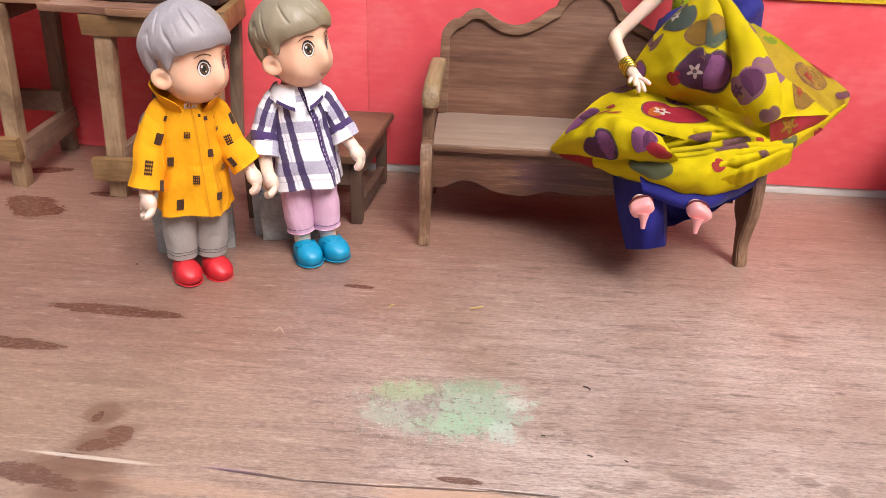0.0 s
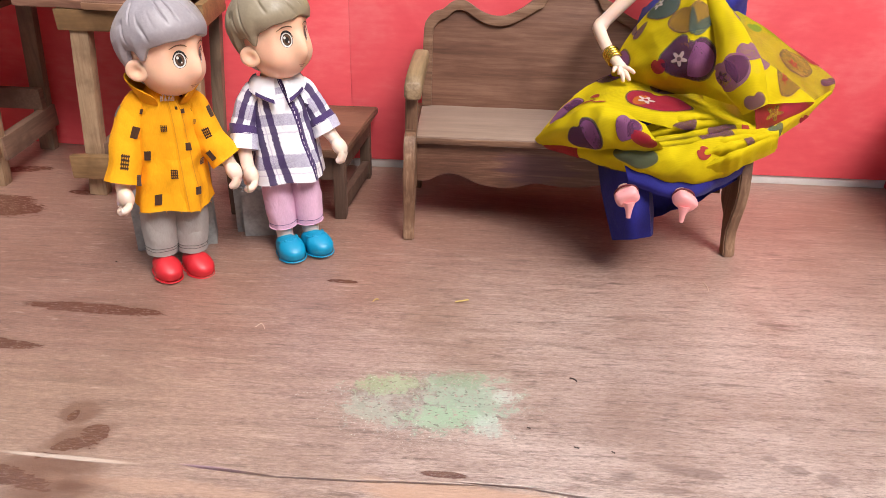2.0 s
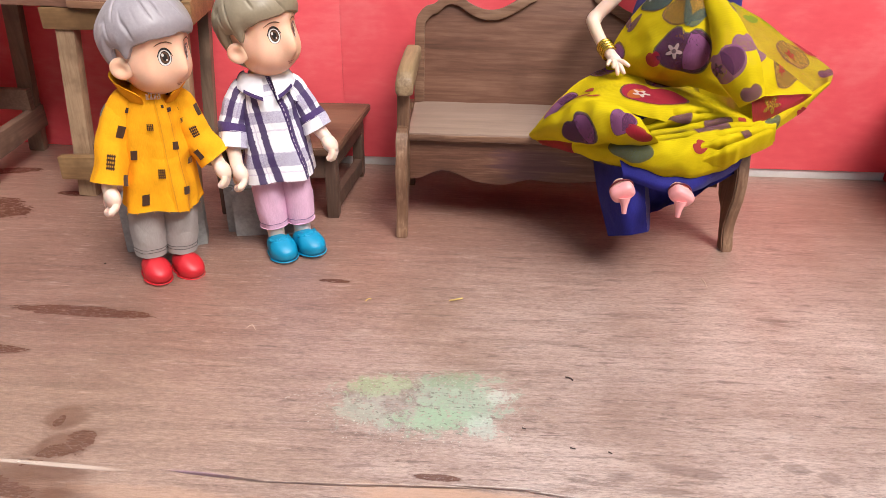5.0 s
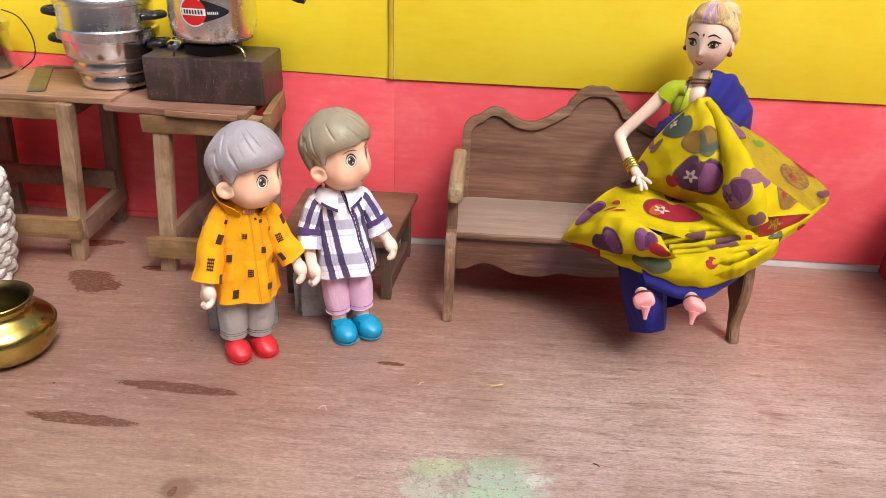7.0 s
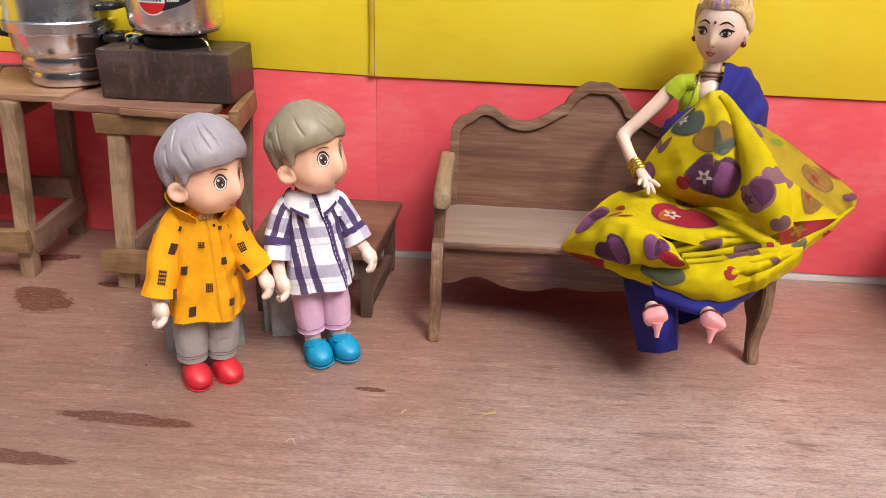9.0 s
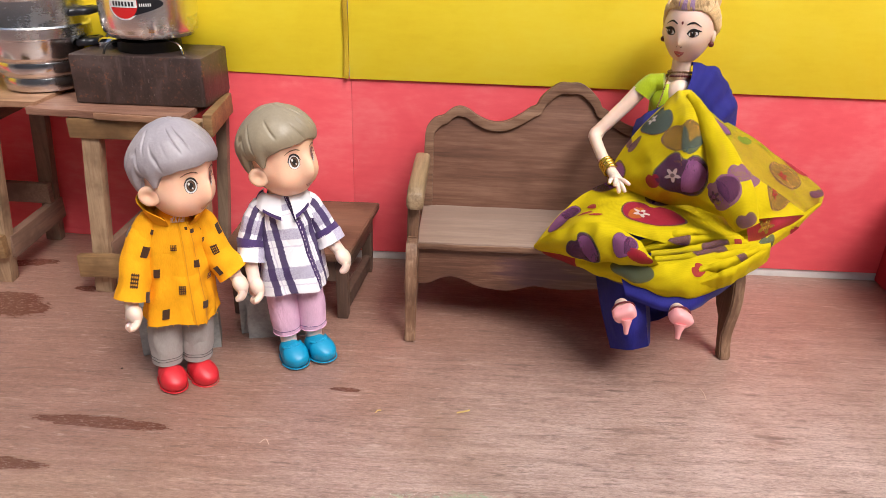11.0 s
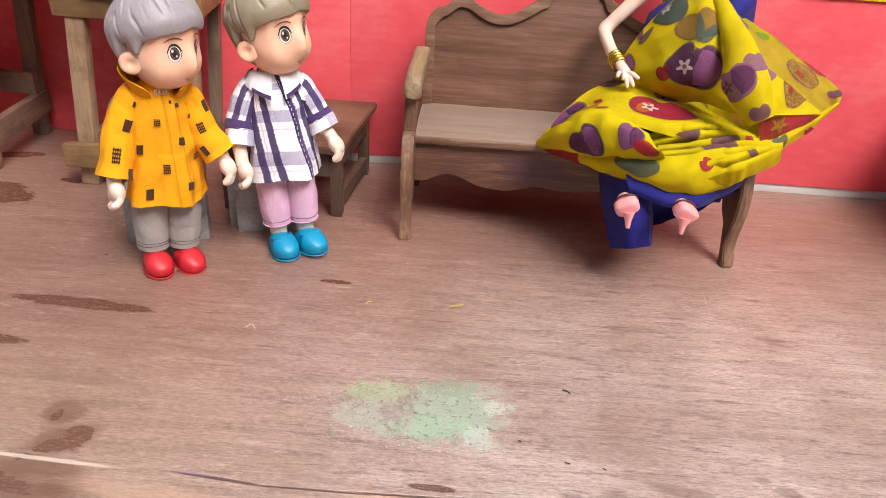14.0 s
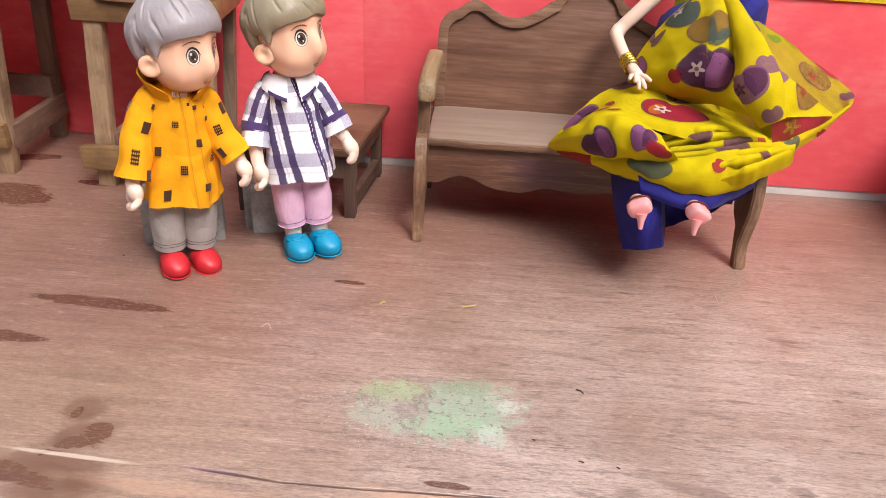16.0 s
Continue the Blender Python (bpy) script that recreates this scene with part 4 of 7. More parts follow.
def build_basket():
    k = thing("wicker_basket", "white woven wicker basket on the floor", "basket")
    c = (-0.3830, -0.108)
    rows = 11

    def rad(z):
        return 0.030 + 0.010 * math.sin(min(1.0, z / 0.078) * 1.7)
    for j in range(rows):
        z = 0.004 + j * 0.0072
        b = Build()
        q = []
        for i in range(97):
            a = 2 * math.pi * i / 96
            r = rad(z) + 0.0013 * math.cos(12 * a + math.pi * (j % 2)) + 0.0004 * noise.noise((math.cos(a) * 4, math.sin(a) * 4, j))
            q.append((c[0] + r * math.cos(a), c[1] + r * math.sin(a), z + 0.0008 * math.sin(3 * a + j)))
        b.tube(q, 0.0031, WICKER, 8, 1.25)
        b.ob("ring", k)
    for i in range(24):
        a = 2 * math.pi * i / 24
        b = Build()
        b.tube([(c[0] + rad(z) * math.cos(a), c[1] + rad(z) * math.sin(a), z) for z in [0.0015 + 0.0785 * q / 8 for q in range(9)]], 0.0014, WICKER, 6)
        b.ob("stake", k)
    b = Build()
    b.lathe([(0, 0.001), (0.031, 0.001), (0.031, 0.003), (0, 0.003)], (c[0], c[1], 0), WICKER, 32)
    b.ob("base", k)
    b = Build()
    q = [(c[0] + (rad(0.08) + 0.001 * math.cos(24 * a)) * math.cos(a), c[1] + rad(0.08) * math.sin(a), 0.083 + 0.001 * math.sin(24 * a)) for a in [2 * math.pi * i / 96 for i in range(97)]]
    b.tube(q, 0.0034, WICKER, 8)
    b.ob("rim", k, "rolled white rim")


# ---- bench ----
def build_bench():
    s = thing("bench", "small dark wooden settle bench with a scrolled back", "bench")
    cx = 0.108
    half = [(0.0035, 0.066), (0.0035, 0.098), (0.004, 0.121), (0.0065, 0.128), (0.011, 0.1325), (0.017, 0.1345), (0.0225, 0.139), (0.0285, 0.1412), (0.035, 0.1395), (0.043, 0.1345),
            (0.0525, 0.1312), (0.0625, 0.1318), (0.073, 0.1370), (0.0805, 0.1425), (0.0845, 0.1445), (0.0875, 0.150), (0.094, 0.1565), (0.101, 0.1607)]
    line = [(p.x, p.y) for p in smooth_line([(x + 0.0008 * (1 - x / cx), z + 0.0004, 0) for x, z in half] + [(cx, 0.1610, 0)], 4)]
    full = line + [(2 * cx - x, z) for x, z in reversed(line[:-1])]
    lean = Matrix.Translation((0, -0.0385, 0.066)) @ Matrix.Rotation(radians(-8), 4, "X") @ Matrix.Translation((0, 0, -0.066))
    part("backrest", board(full, 0.006, lean, 0.0007), BENCH_BACK, s, "dark veneered back panel")
    hi = [(0.0105, 0.066), (0.0105, 0.098), (0.0105, 0.118), (0.0125, 0.1225), (0.016, 0.1262), (0.0195, 0.1275), (0.0245, 0.1318), (0.0285, 0.1332), (0.0345, 0.1318), (0.0425, 0.1268),
          (0.0525, 0.1236), (0.0635, 0.1242), (0.0755, 0.1298), (0.0835, 0.1350), (0.0878, 0.1372), (0.0905, 0.1425), (0.096, 0.1484), (0.102, 0.1520)]
    il = [(p.x, p.y) for p in smooth_line([(x + 0.0008 * (1 - x / cx), z + 0.0014, 0) for x, z in hi] + [(cx, 0.1532, 0)], 4)]
    inner = il + [(2 * cx - x, z) for x, z in reversed(il[:-1])]
    part("back_moulding", board(full, 0.0024, lean @ Matrix.Translation((0, -0.0023, 0)), 0.0006, cut=inner), BENCH_RIM, s, "raised scrolled edge moulding")
    bm = block((0.0045, -0.1045, 0.0615), (0.2115, -0.0325, 0.0672), 0.0012, 0.0004, 30)
    part("seat", bm, BENCH_EDGE, s, "worn seat board with pale front edge")
    part("seat_edge", beam((0.0046, -0.1040, 0.0640), (0.2112, -0.1040, 0.0640), 0.0024, 0.0040, 0.0008, 30, 0.0004), BENCH_RIM, s, "worn reddish front edge strip")
    low = [(0.0055, 0.034), (0.013, 0.0345), (0.021, 0.0385), (0.028, 0.0402), (0.036, 0.0385), (0.047, 0.0335), (0.058, 0.0315), (0.068, 0.0310), (0.076, 0.0328), (0.086, 0.0355), (0.097, 0.0342)]
    ll = [(p.x, p.y) for p in smooth_line([(x, z, 0) for x, z in low] + [(cx, 0.0335, 0)], 4)]
    wave = ll + [(2 * cx - x, z) for x, z in reversed(ll[:-1])]
    outline = wave + [(0.2105, 0.0613), (0.0055, 0.0613)]
    part("apron", board(outline, 0.005, Matrix.Translation((0, -0.1015, 0)), 0.0005), BENCH, s, "scalloped front board")
    part("back_rail", block((0.005, -0.0385, 0.040), (0.211, -0.0325, 0.0613), 0.0006), BENCH, s)
    for side in (0, 1):
        x0 = -0.0018 if side == 0 else 0.2116
        x1 = x0 + 0.0074
        dy = 0.004 if side == 0 else 0.0
        # front leg, an S curve in side view: (y of its front, y of its back, z)
        prof = [(-0.1290, -0.1195, 0.0), (-0.1285, -0.1185, 0.004), (-0.1255, -0.1170, 0.010), (-0.1245, -0.1150, 0.017), (-0.1250, -0.1115, 0.024), (-0.1265, -0.1030, 0.030),
                (-0.1280, -0.0990, 0.037), (-0.1285, -0.0985, 0.046), (-0.1265, -0.0985, 0.056), (-0.1225, -0.0985, 0.066), (-0.1190, -0.0985, 0.0705), (-0.1130, -0.0985, 0.0722), (-0.1105, -0.0985, 0.0955)]
        bm = bmesh.new()
        rings = []
        for f, k, z in prof:
            d = 0.0004 * noise.noise((side * 5, z * 100, 0))
            rings.append([bm.verts.new(p) for p in ((x0 + d, f + dy, z), (x1 + d, f + dy, z), (x1 + d, k + dy * 0.2, z), (x0 + d, k + dy * 0.2, z))])
        for a, b in zip(rings, rings[1:]):
            for i in range(4):
                bm.faces.new((a[i], a[(i + 1) % 4], b[(i + 1) % 4], b[i]))
        bm.faces.new(rings[0])
        bm.faces.new(rings[-1])
        bmesh.ops.recalc_face_normals(bm, faces=bm.faces)
        es = [e for e in bm.edges if e.calc_face_angle(0) > 1.0]
        bmesh.ops.bevel(bm, geom=es, offset=0.0009, segments=2, affect="EDGES")
        part("front_leg", bm, BENCH_UP, s, "curved worn front leg")
        # armrest: a rounded bar that rolls down at the front
        b = Build()
        xm = (x0 + x1) / 2 + (0.0015 if side == 0 else -0.0015)
        secs = [(-0.034, 0.1015, 0.0052), (-0.050, 0.1022, 0.0058), (-0.075, 0.1020, 0.0064), (-0.096, 0.1015, 0.0068), (-0.107, 0.1005, 0.0066), (-0.1125, 0.0990, 0.0056), (-0.1145, 0.0975, 0.003)]
        def arm(u, v, xm=xm):
            k = v * (len(secs) - 1)
            i = min(int(k), len(secs) - 2)
            f = k - i
            y, z, h = [p + (q - p) * f for p, q in zip(secs[i], secs[i + 1])]
            a = 2 * math.pi * u
            ca, sa = math.cos(a), math.sin(a)
            sx = math.copysign(abs(ca) ** 0.5, ca) * 0.0056 * min(1, h / 0.005)
            sz = math.copysign(abs(sa) ** 0.55, sa) * h
            return (xm + sx, y, z + sz)
        b.grid(arm, 24, 24, BENCH_ARM)
        end = [arm(i / 24, 1.0) for i in range(24)]
        b.add(end, [tuple(range(24))], BENCH_ARM)
        b.ob("armrest", s, "pale worn rounded armrest")
        part("rear_leg", block((x0 + 0.001, -0.038, 0), (x1 - 0.001, -0.029, 0.066), 0.0007), BENCH_UP, s)
        part("side_rail", block((x0 + 0.002, -0.0985, 0.046), (x1 - 0.002, -0.038, 0.0613), 0.0007), BENCH, s)


def build_unseen_walls():
    """Unseen plain walls added round the stage to limit low sky light, open above."""
    # the front wall is this tall to deepen the shade under the bench
    for name, lo, hi in (("unseen_wall_front", (-2.2, -2.45, -0.012), (2.2, -2.3, 2.3)), ("unseen_wall_west", (-2.2, -2.3, -0.012), (-2.05, 1.2, 1.9)),
                         ("unseen_wall_east", (2.05, -2.3, -0.012), (2.2, 1.2, 1.9)), ("unseen_wall_north", (-2.2, 1.2, -0.012), (2.2, 1.35, 0.7))):
        tagged(part(name, block(lo, hi, 0.004), UNSEEN_WALL, None), "unseen plain plaster wall added round the stage", "wall", kind="structure")


build_floor()
build_unseen_walls()
build_wall()
build_red_box()
build_table_a()
build_table_b()
build_stove()
build_cooker()
build_steamer()
build_left_pot()
build_knife()
build_stool()
build_stand("doll_stand", [(-0.168, -0.1625), (-0.121, -0.148), (-0.130, -0.118), (-0.176, -0.132)], 0.036, "grey cast stand behind the doll in the yellow coat")
build_stand("doll_stand", [(-0.1145, -0.131), (-0.064, -0.121), (-0.068, -0.102), (-0.1145, -0.104)], 0.034, "grey speckled stand behind the doll in the plaid shirt")
build_brass_pot()
build_basket()
build_bench()


# ---- dolls: each one mesh ----
def bump_at(d, q, amp, width):
    c = max(-1.0, min(1.0, d.dot(Vector(q).normalized())))
    return amp * math.exp(-(math.acos(c) / radians(width)) ** 2)


def way(az, el):
    """The direction at az degrees from the face's front and el degrees up."""
    a, e = radians(az), radians(el)
    return Vector((math.sin(a) * math.cos(e), -math.cos(a) * math.cos(e), math.sin(e)))


class Head:
    """A moulded head: radii, centre, turn and bumps (direction, height, width)."""

    def __init__(self, centre, radii, turn, bumps, chin=0.1):
        self.c, self.r, self.m, self.bumps, self.chin = Vector(centre), radii, turn, bumps, chin
        self.nape = 0.0
        self.jaw = 0.0
        self.dome = 0.0

    def at(self, az, el, off=0.0):
        d = way(az, el)
        p = Vector((d.x * self.r[0], d.y * self.r[1], d.z * self.r[2]))
        if d.z < 0:
            p.x *= 1 - self.chin * (-d.z) ** 1.5
            p.y *= 1 - 0.5 * self.chin * (-d.z) ** 1.5
            p.z *= 1 + self.jaw
        else:
            q = 4 * d.z * (1 - d.z) * self.dome
            p.x, p.y, p.z = p.x * (1 + q), p.y * (1 + q), p.z * (1 - 0.6 * self.dome * d.z ** 2)
        h = off + sum(bump_at(d, *b) for b in self.bumps)
        return self.c + self.m @ (p + d * h)

    def skin(self, b, mat):
        b.grid(lambda u, v: self.at(360 * u - 180, 180 * v - 90), 72, 54, mat)

    def decal(self, b, az, el, w, h, mat, off, turn=0.0, cut=1.0):
        """An oval of half sizes w and h degrees."""
        t = radians(turn)

        def fn(u, v):
            x, y = w * v * math.cos(2 * math.pi * u), h * v * math.sin(2 * math.pi * u)
            y = min(y, h * cut)
            x, y = x * math.cos(t) - y * math.sin(t), x * math.sin(t) + y * math.cos(t)
            return self.at(az + x / max(0.3, math.cos(radians(el))), el + y, off)
        b.grid(fn, 28, 4, mat)

    def stroke(self, b, pts, width, mat, off):
        """A tapering painted line through (az, el) points."""
        q = smooth_line([(x, y, 0) for x, y in pts], 6)

        def fn(u, v):
            k = u * (len(q) - 1)
            i = min(int(k), len(q) - 2)
            p = q[i].lerp(q[i + 1], k - i)
            d = (q[i + 1] - q[i]).normalized()
            w = width * (0.25 + 0.75 * math.sin(math.pi * min(1, u * 0.85 + 0.12)))
            return self.at(p.x - d.y * w * (v - 0.5), p.y + d.x * w * (v - 0.5), off)
        b.grid(fn, len(q) - 1, 2, mat)

    def hair(self, b, mat, thick, edge, grooves, depth, swirl=25.0, seed=0.0):
        """A moulded cap of hair above the line edge(az)."""
        def fn(u, v):
            az = 360 * u - 180
            lo = edge(az)
            el = lo + (90 - lo) * v
            rise = 0.50 + 0.50 * math.sin(min(1.0, v / 0.20) * math.pi / 2)
            a = (az + swirl * (1 - v) + 6 * noise.noise((u * 6, v * 2, seed))) * grooves / 360
            k = math.floor(a)
            r1, r2 = noise.noise((k * 3.7 + 0.3, seed, 0.5)), noise.noise((k * 5.1 + 0.7, seed + 3, 1.5))
            lane = max(0.0, 1 - abs((a - k) - 0.5 - 0.18 * r2) / 0.17)
            mid, span = 0.30 + 0.40 * r1, 0.22 + 0.16 * r2
            run = max(0.0, 1 - ((v - mid) / span) ** 2)
            cut = lane * lane * (3 - 2 * lane) * run * (1.0 if r1 + r2 > -0.25 else 0.15)
            soft = 0.55 * noise.noise((math.sin(radians(az)) * 2, math.cos(radians(az)) * 2, v * 4 + seed))
            nape = max(0.0, min(1.0, (abs(az) - 100) / 18)) * max(0.0, min(1.0, (12 - el) / 26)) * self.nape
            full = 0.0022 * math.exp(-((el - 2) / 24) ** 2) * max(0.0, min(1.0, (abs(az) - 80) / 40))
            return self.at(az, el, rise * (thick * (1 - 0.5 * max(0.0, min(1.0, (4 - el) / 34)) * (abs(az) > 90)) + full + depth * (soft - cut) + nape) * (1.0 if v > 0 else 0.0) + 0.00015)
        b.grid(fn, 300, 72, mat)


def eye(b, head, az, el, w, h, iris):
    """A painted eye: white, ringed iris, pupil, glint and lash line."""
    head.decal(b, az, el, w, h, EYE_DARK, 0.00012)
    head.decal(b, az, el - h * 0.03, w * 0.92, h * 0.93, EYE_WHITE, 0.00020)
    head.decal(b, az + w * 0.05, el, w * 0.70, h * 0.76, EYE_DARK, 0.00028)
    head.decal(b, az + w * 0.05, el, w * 0.62, h * 0.68, iris, 0.00036)
    head.decal(b, az + w * 0.05, el, w * 0.36, h * 0.42, EYE_DARK, 0.00044)
    head.decal(b, az - w * 0.26, el + h * 0.30, w * 0.20, h * 0.20, EYE_WHITE, 0.00054)
    head.decal(b, az + w * 0.30, el - h * 0.30, w * 0.11, h * 0.11, EYE_WHITE, 0.00054)
    head.stroke(b, [(az - w * 1.1, el + h * 0.15), (az - w * 0.6, el + h * 0.88), (az, el + h * 1.08), (az + w * 0.65, el + h * 0.85), (az + w * 1.1, el + h * 0.2)], 2.3, EYE_DARK, 0.0006)


def small_grasp(b, wrist, way_to, spread, mat, k=1.0, reach=1.0):
    """A moulded doll palm with four fingers and a thumb, k times life size of the small dolls."""
    w, d, s = Vector(wrist), Vector(way_to).normalized(), Vector(spread).normalized()
    s = (s - d * s.dot(d)).normalized()
    n = d.cross(s)
    m = Matrix((s, n, d)).transposed()
    b.ball(w + d * 0.0052 * k, (0.0062 * k, 0.0040 * k, 0.0058 * k), mat, m, 18, 12)
    for i in range(4):
        o = (i - 1.5) * 0.0027 * k
        ln = (0.0046, 0.0054, 0.0052, 0.0042)[i] * k * reach
        a = w + d * 0.0082 * k + s * o
        b.tube(smooth_line([a, a + d * ln * 0.5 + n * 0.0010 * k, a + d * ln * 0.85 + n * 0.0034 * k, a + d * ln * 0.8 + n * 0.0052 * k], 3), [0.0019 * k] * 7 + [0.0016 * k] * 2 + [0.0010 * k], mat, 10)
    a = w + d * 0.0030 * k - s * 0.0050 * k
    b.tube(smooth_line([a, a + d * 0.003 * k - s * 0.0028 * k + n * 0.001 * k, a + d * 0.0070 * k - s * 0.0022 * k + n * 0.0026 * k], 3), [0.0019 * k] * 5 + [0.0015 * k, 0.0009 * k], mat, 9)


def shoe(b, c, turn, mat, laces=False, k=1.0):
    """A rounded moulded slip-on shoe, its toe along -y."""
    m = Matrix.Rotation(radians(turn), 3, "Z") * k
    c = Vector(c)

    def fn(u, v):
        a, e = 2 * math.pi * u, math.pi * (v - 0.5)
        ce = math.cos(e) if e > 0 else max(0.0, math.cos(e)) ** 0.3
        x, y, z = ce * math.cos(a), ce * math.sin(a), math.sin(e)
        px = math.copysign(abs(x) ** 0.85, x) * (0.0082 if y < 0 else 0.0068)
        py = y * 0.0125
        pz = 0.006 + (z * (0.0072 if y > -0.2 else 0.0072 - 0.0030 * min(1, -y - 0.2)) if z > 0 else z * 0.006)
        return c + m @ Vector((px, py - 0.003, max(0.0002, pz)))
    b.grid(fn, 32, 18, mat)
    # sole edge and vamp line
    q = [c + m @ Vector((0.0081 * math.copysign(abs(math.cos(t)) ** 0.85, math.cos(t)) * (1 if math.sin(t) < 0 else 0.86), 0.0124 * math.sin(t) - 0.003, 0.0016)) for t in [2 * math.pi * i / 40 for i in range(41)]]
    b.tube(q, 0.00045, mat, 6)
    if laces:
        for i in range(5):
            t = (i - 2) * 0.0016
            b.ball(c + m @ Vector((t, -0.0055 - abs(t) * 0.2, 0.0122)), 0.0010, mat, None, 8, 6)
        q = [c + m @ Vector((0.0055 * math.cos(t), -0.002 + 0.0055 * math.sin(t), 0.0117)) for t in [math.pi + math.pi * i / 16 for i in range(17)]]
        b.tube(q, 0.0008, mat, 6)


def kid(name, label, spot, yaw, head_yaw, coat, lean):
    """A small vinyl doll that stands; coat: 'yellow' or 'plaid'."""
    yellow = coat == "yellow"
    b = Build()
    hair_mat = HAIR_GREY if yellow else HAIR_TAUPE
    body_m = COATS[coat]
    # legs, trousers, shoes
    for s in (-1, 1):
        x = s * (0.0088 if yellow else 0.0084)
        shoe(b, (x, -0.004, 0), 20 + 4 * s, SHOE_RED if yellow else SHOE_BLUE, not yellow, 1.0 if yellow else 1.08)
        b.tube([(x, 0.001, 0.010), (x, 0.001, 0.030)], [0.0052, 0.0058], SKIN_PALE, 12)
        pm = PANTS_GREY if yellow else PANTS_PINK
        z0 = 0.0135 if yellow else 0.0195

        def leg(u, v, x=x, z0=z0, s=s):
            a = 2 * math.pi * u
            z = z0 + (0.060 - z0) * v
            r = (0.0092 if yellow else 0.0086) + 0.0012 * math.sin(math.pi * v) + 0.0005 * noise.noise((math.cos(a) * 2, math.sin(a) * 2 + s * 3, z * 160)) + 0.0016 * (0.28 - abs(noise.noise((math.cos(a) * 1.3, math.sin(a) * 1.3 + s * 3, z * 70))))
            return (x + r * 0.98 * math.cos(a), 0.0015 + r * math.sin(a), z)
        b.grid(leg, 28, 14, pm)
        b.grid(lambda u, v, x=x, z0=z0: (x + (0.0092 - 0.003 * v) * math.cos(2 * math.pi * u), 0.0015 + (0.0092 - 0.003 * v) * math.sin(2 * math.pi * u), z0 + 0.0003 * v), 28, 2, pm)
        for dz in ((0.0035, 0.0055) if yellow else (0.0032,)):
            q = [Vector(leg(i / 28, dz / (0.060 - z0))) for i in range(29)]
            cc = Vector((x, 0.0015, q[0].z))
            b.tube([cc + (p - cc) * 1.012 for p in q], 0.00016, STITCH if yellow else VIOLET, 5)
    # coat or shirt
    prof = [(0.0468 if yellow else 0.0525, 0.0212, 0.0170), (0.062, 0.0203, 0.0162), (0.075, 0.0190, 0.0150), (0.088, 0.0178, 0.0140), (0.098, 0.0170, 0.0132), (0.106, 0.0148, 0.0116), (0.1115, 0.0108, 0.0098), (0.116, 0.0088, 0.0090)]

    def torso(u, v, off=0.0):
        k = v * (len(prof) - 1)
        i = min(int(k), len(prof) - 2)
        f = k - i
        f = f * f * (3 - 2 * f) * 0.4 + f * 0.6
        z, rx, ry = [p + (q - p) * f for p, q in zip(prof[i], prof[i + 1])]
        a = 2 * math.pi * (u - 0.25)
        low = 1 - v
        fold = 1 + 0.06 * low ** 1.2 * math.sin(5 * a + 1.0 + 2 * v) + 0.02 * low * math.sin(11 * a + 3 * v) + 0.09 * noise.noise((math.cos(a) * 2.2, math.sin(a) * 2.2, z * 60 + (0 if yellow else 9)))
        fold += 0.075 * (0.30 - abs(noise.noise((math.cos(a) * 1.7 + 5, math.sin(a) * 1.7, z * 34 + (2 if yellow else 7))))) + 0.03 * (0.3 - abs(noise.noise((math.cos(a) * 4 + 1, math.sin(a) * 4, z * 70))))
        fold += 0.03 * math.exp(-((math.cos(a) - 0.75) / 0.15) ** 2) * math.sin(z * 330)
        z += 0.0012 * low * math.sin(3 * a + 0.6)
        return Vector((rx * fold * math.cos(a) + off * math.cos(a), -ry * fold * -math.sin(a) + off * math.sin(a), z))
    # u = 0.25 + ... : front lies at sin(a) = -1, that is u = 0
    def slew(v):
        """How far the front edge has slipped round the body at the height v."""
        return 0.022 + 0.05 * (1 - v) if yellow else 0.012 + 0.118 * (1 - v)

    tuv = (lambda u, v: (((u if u < 0.5 else u - 1) - slew(v)) * 0.112, 0.0525 + v * 0.0635 - 0.004)) if not yellow else None
    b.grid(torso, 72, 40, body_m, tuv)
    b.grid(lambda u, v: torso(u, 0.0) * (1 - 0.25 * v) + Vector((0, 0, torso(u, 0.0).z * 0.25 * v + 0.001 * v)), 72, 2, body_m, (lambda u, v: (0.004, 0.0)) if not yellow else None)
    # front edge of the coat
    if yellow:
        b.grid(lambda u, v: torso(slew(v) + (u - 0.5) * 0.070, 0.955 * v, 0.0006 * math.sin(math.pi * u) ** 0.3), 8, 40, ORANGE)
        for du in (-0.026, 0.026):
            b.grid(lambda u, v, du=du: torso(slew(v) + du + (u - 0.5) * 0.004, 0.955 * v, 0.00078), 2, 40, SEAM_CLOTH)
    else:
        b.grid(lambda u, v: torso(slew(v) + (u - 0.5) * 0.038, 0.955 * v, 0.0007 * math.sin(math.pi * u) ** 0.3), 8, 40, VIOLET)
        for du in (-0.012, 0.012):
            for i in range(26):
                b.grid(lambda u, v, du=du, i=i: torso(slew((i + 0.5) / 27) + du + (u - 0.5) * 0.004, (i + 0.2 + 0.55 * v) / 27, 0.00085), 1, 2, STITCH_PALE)
        # pocket flap
        b.grid(lambda u, v: torso(slew(0.66) + 0.085 + 0.075 * u, 0.70 - 0.10 * v - 0.03 * math.sin(math.pi * u) * v, 0.0006 + 0.0006 * v), 8, 6, PLAID, lambda u, v: (0.0165 + 0.002 * u, 0.0150 + 0.002 * v))
        b.tube([torso(slew(0.66) + 0.085 + 0.075 * i / 8, 0.60 - 0.03 * math.sin(math.pi * i / 8), 0.0014) for i in range(9)], 0.0003, VIOLET, 5)
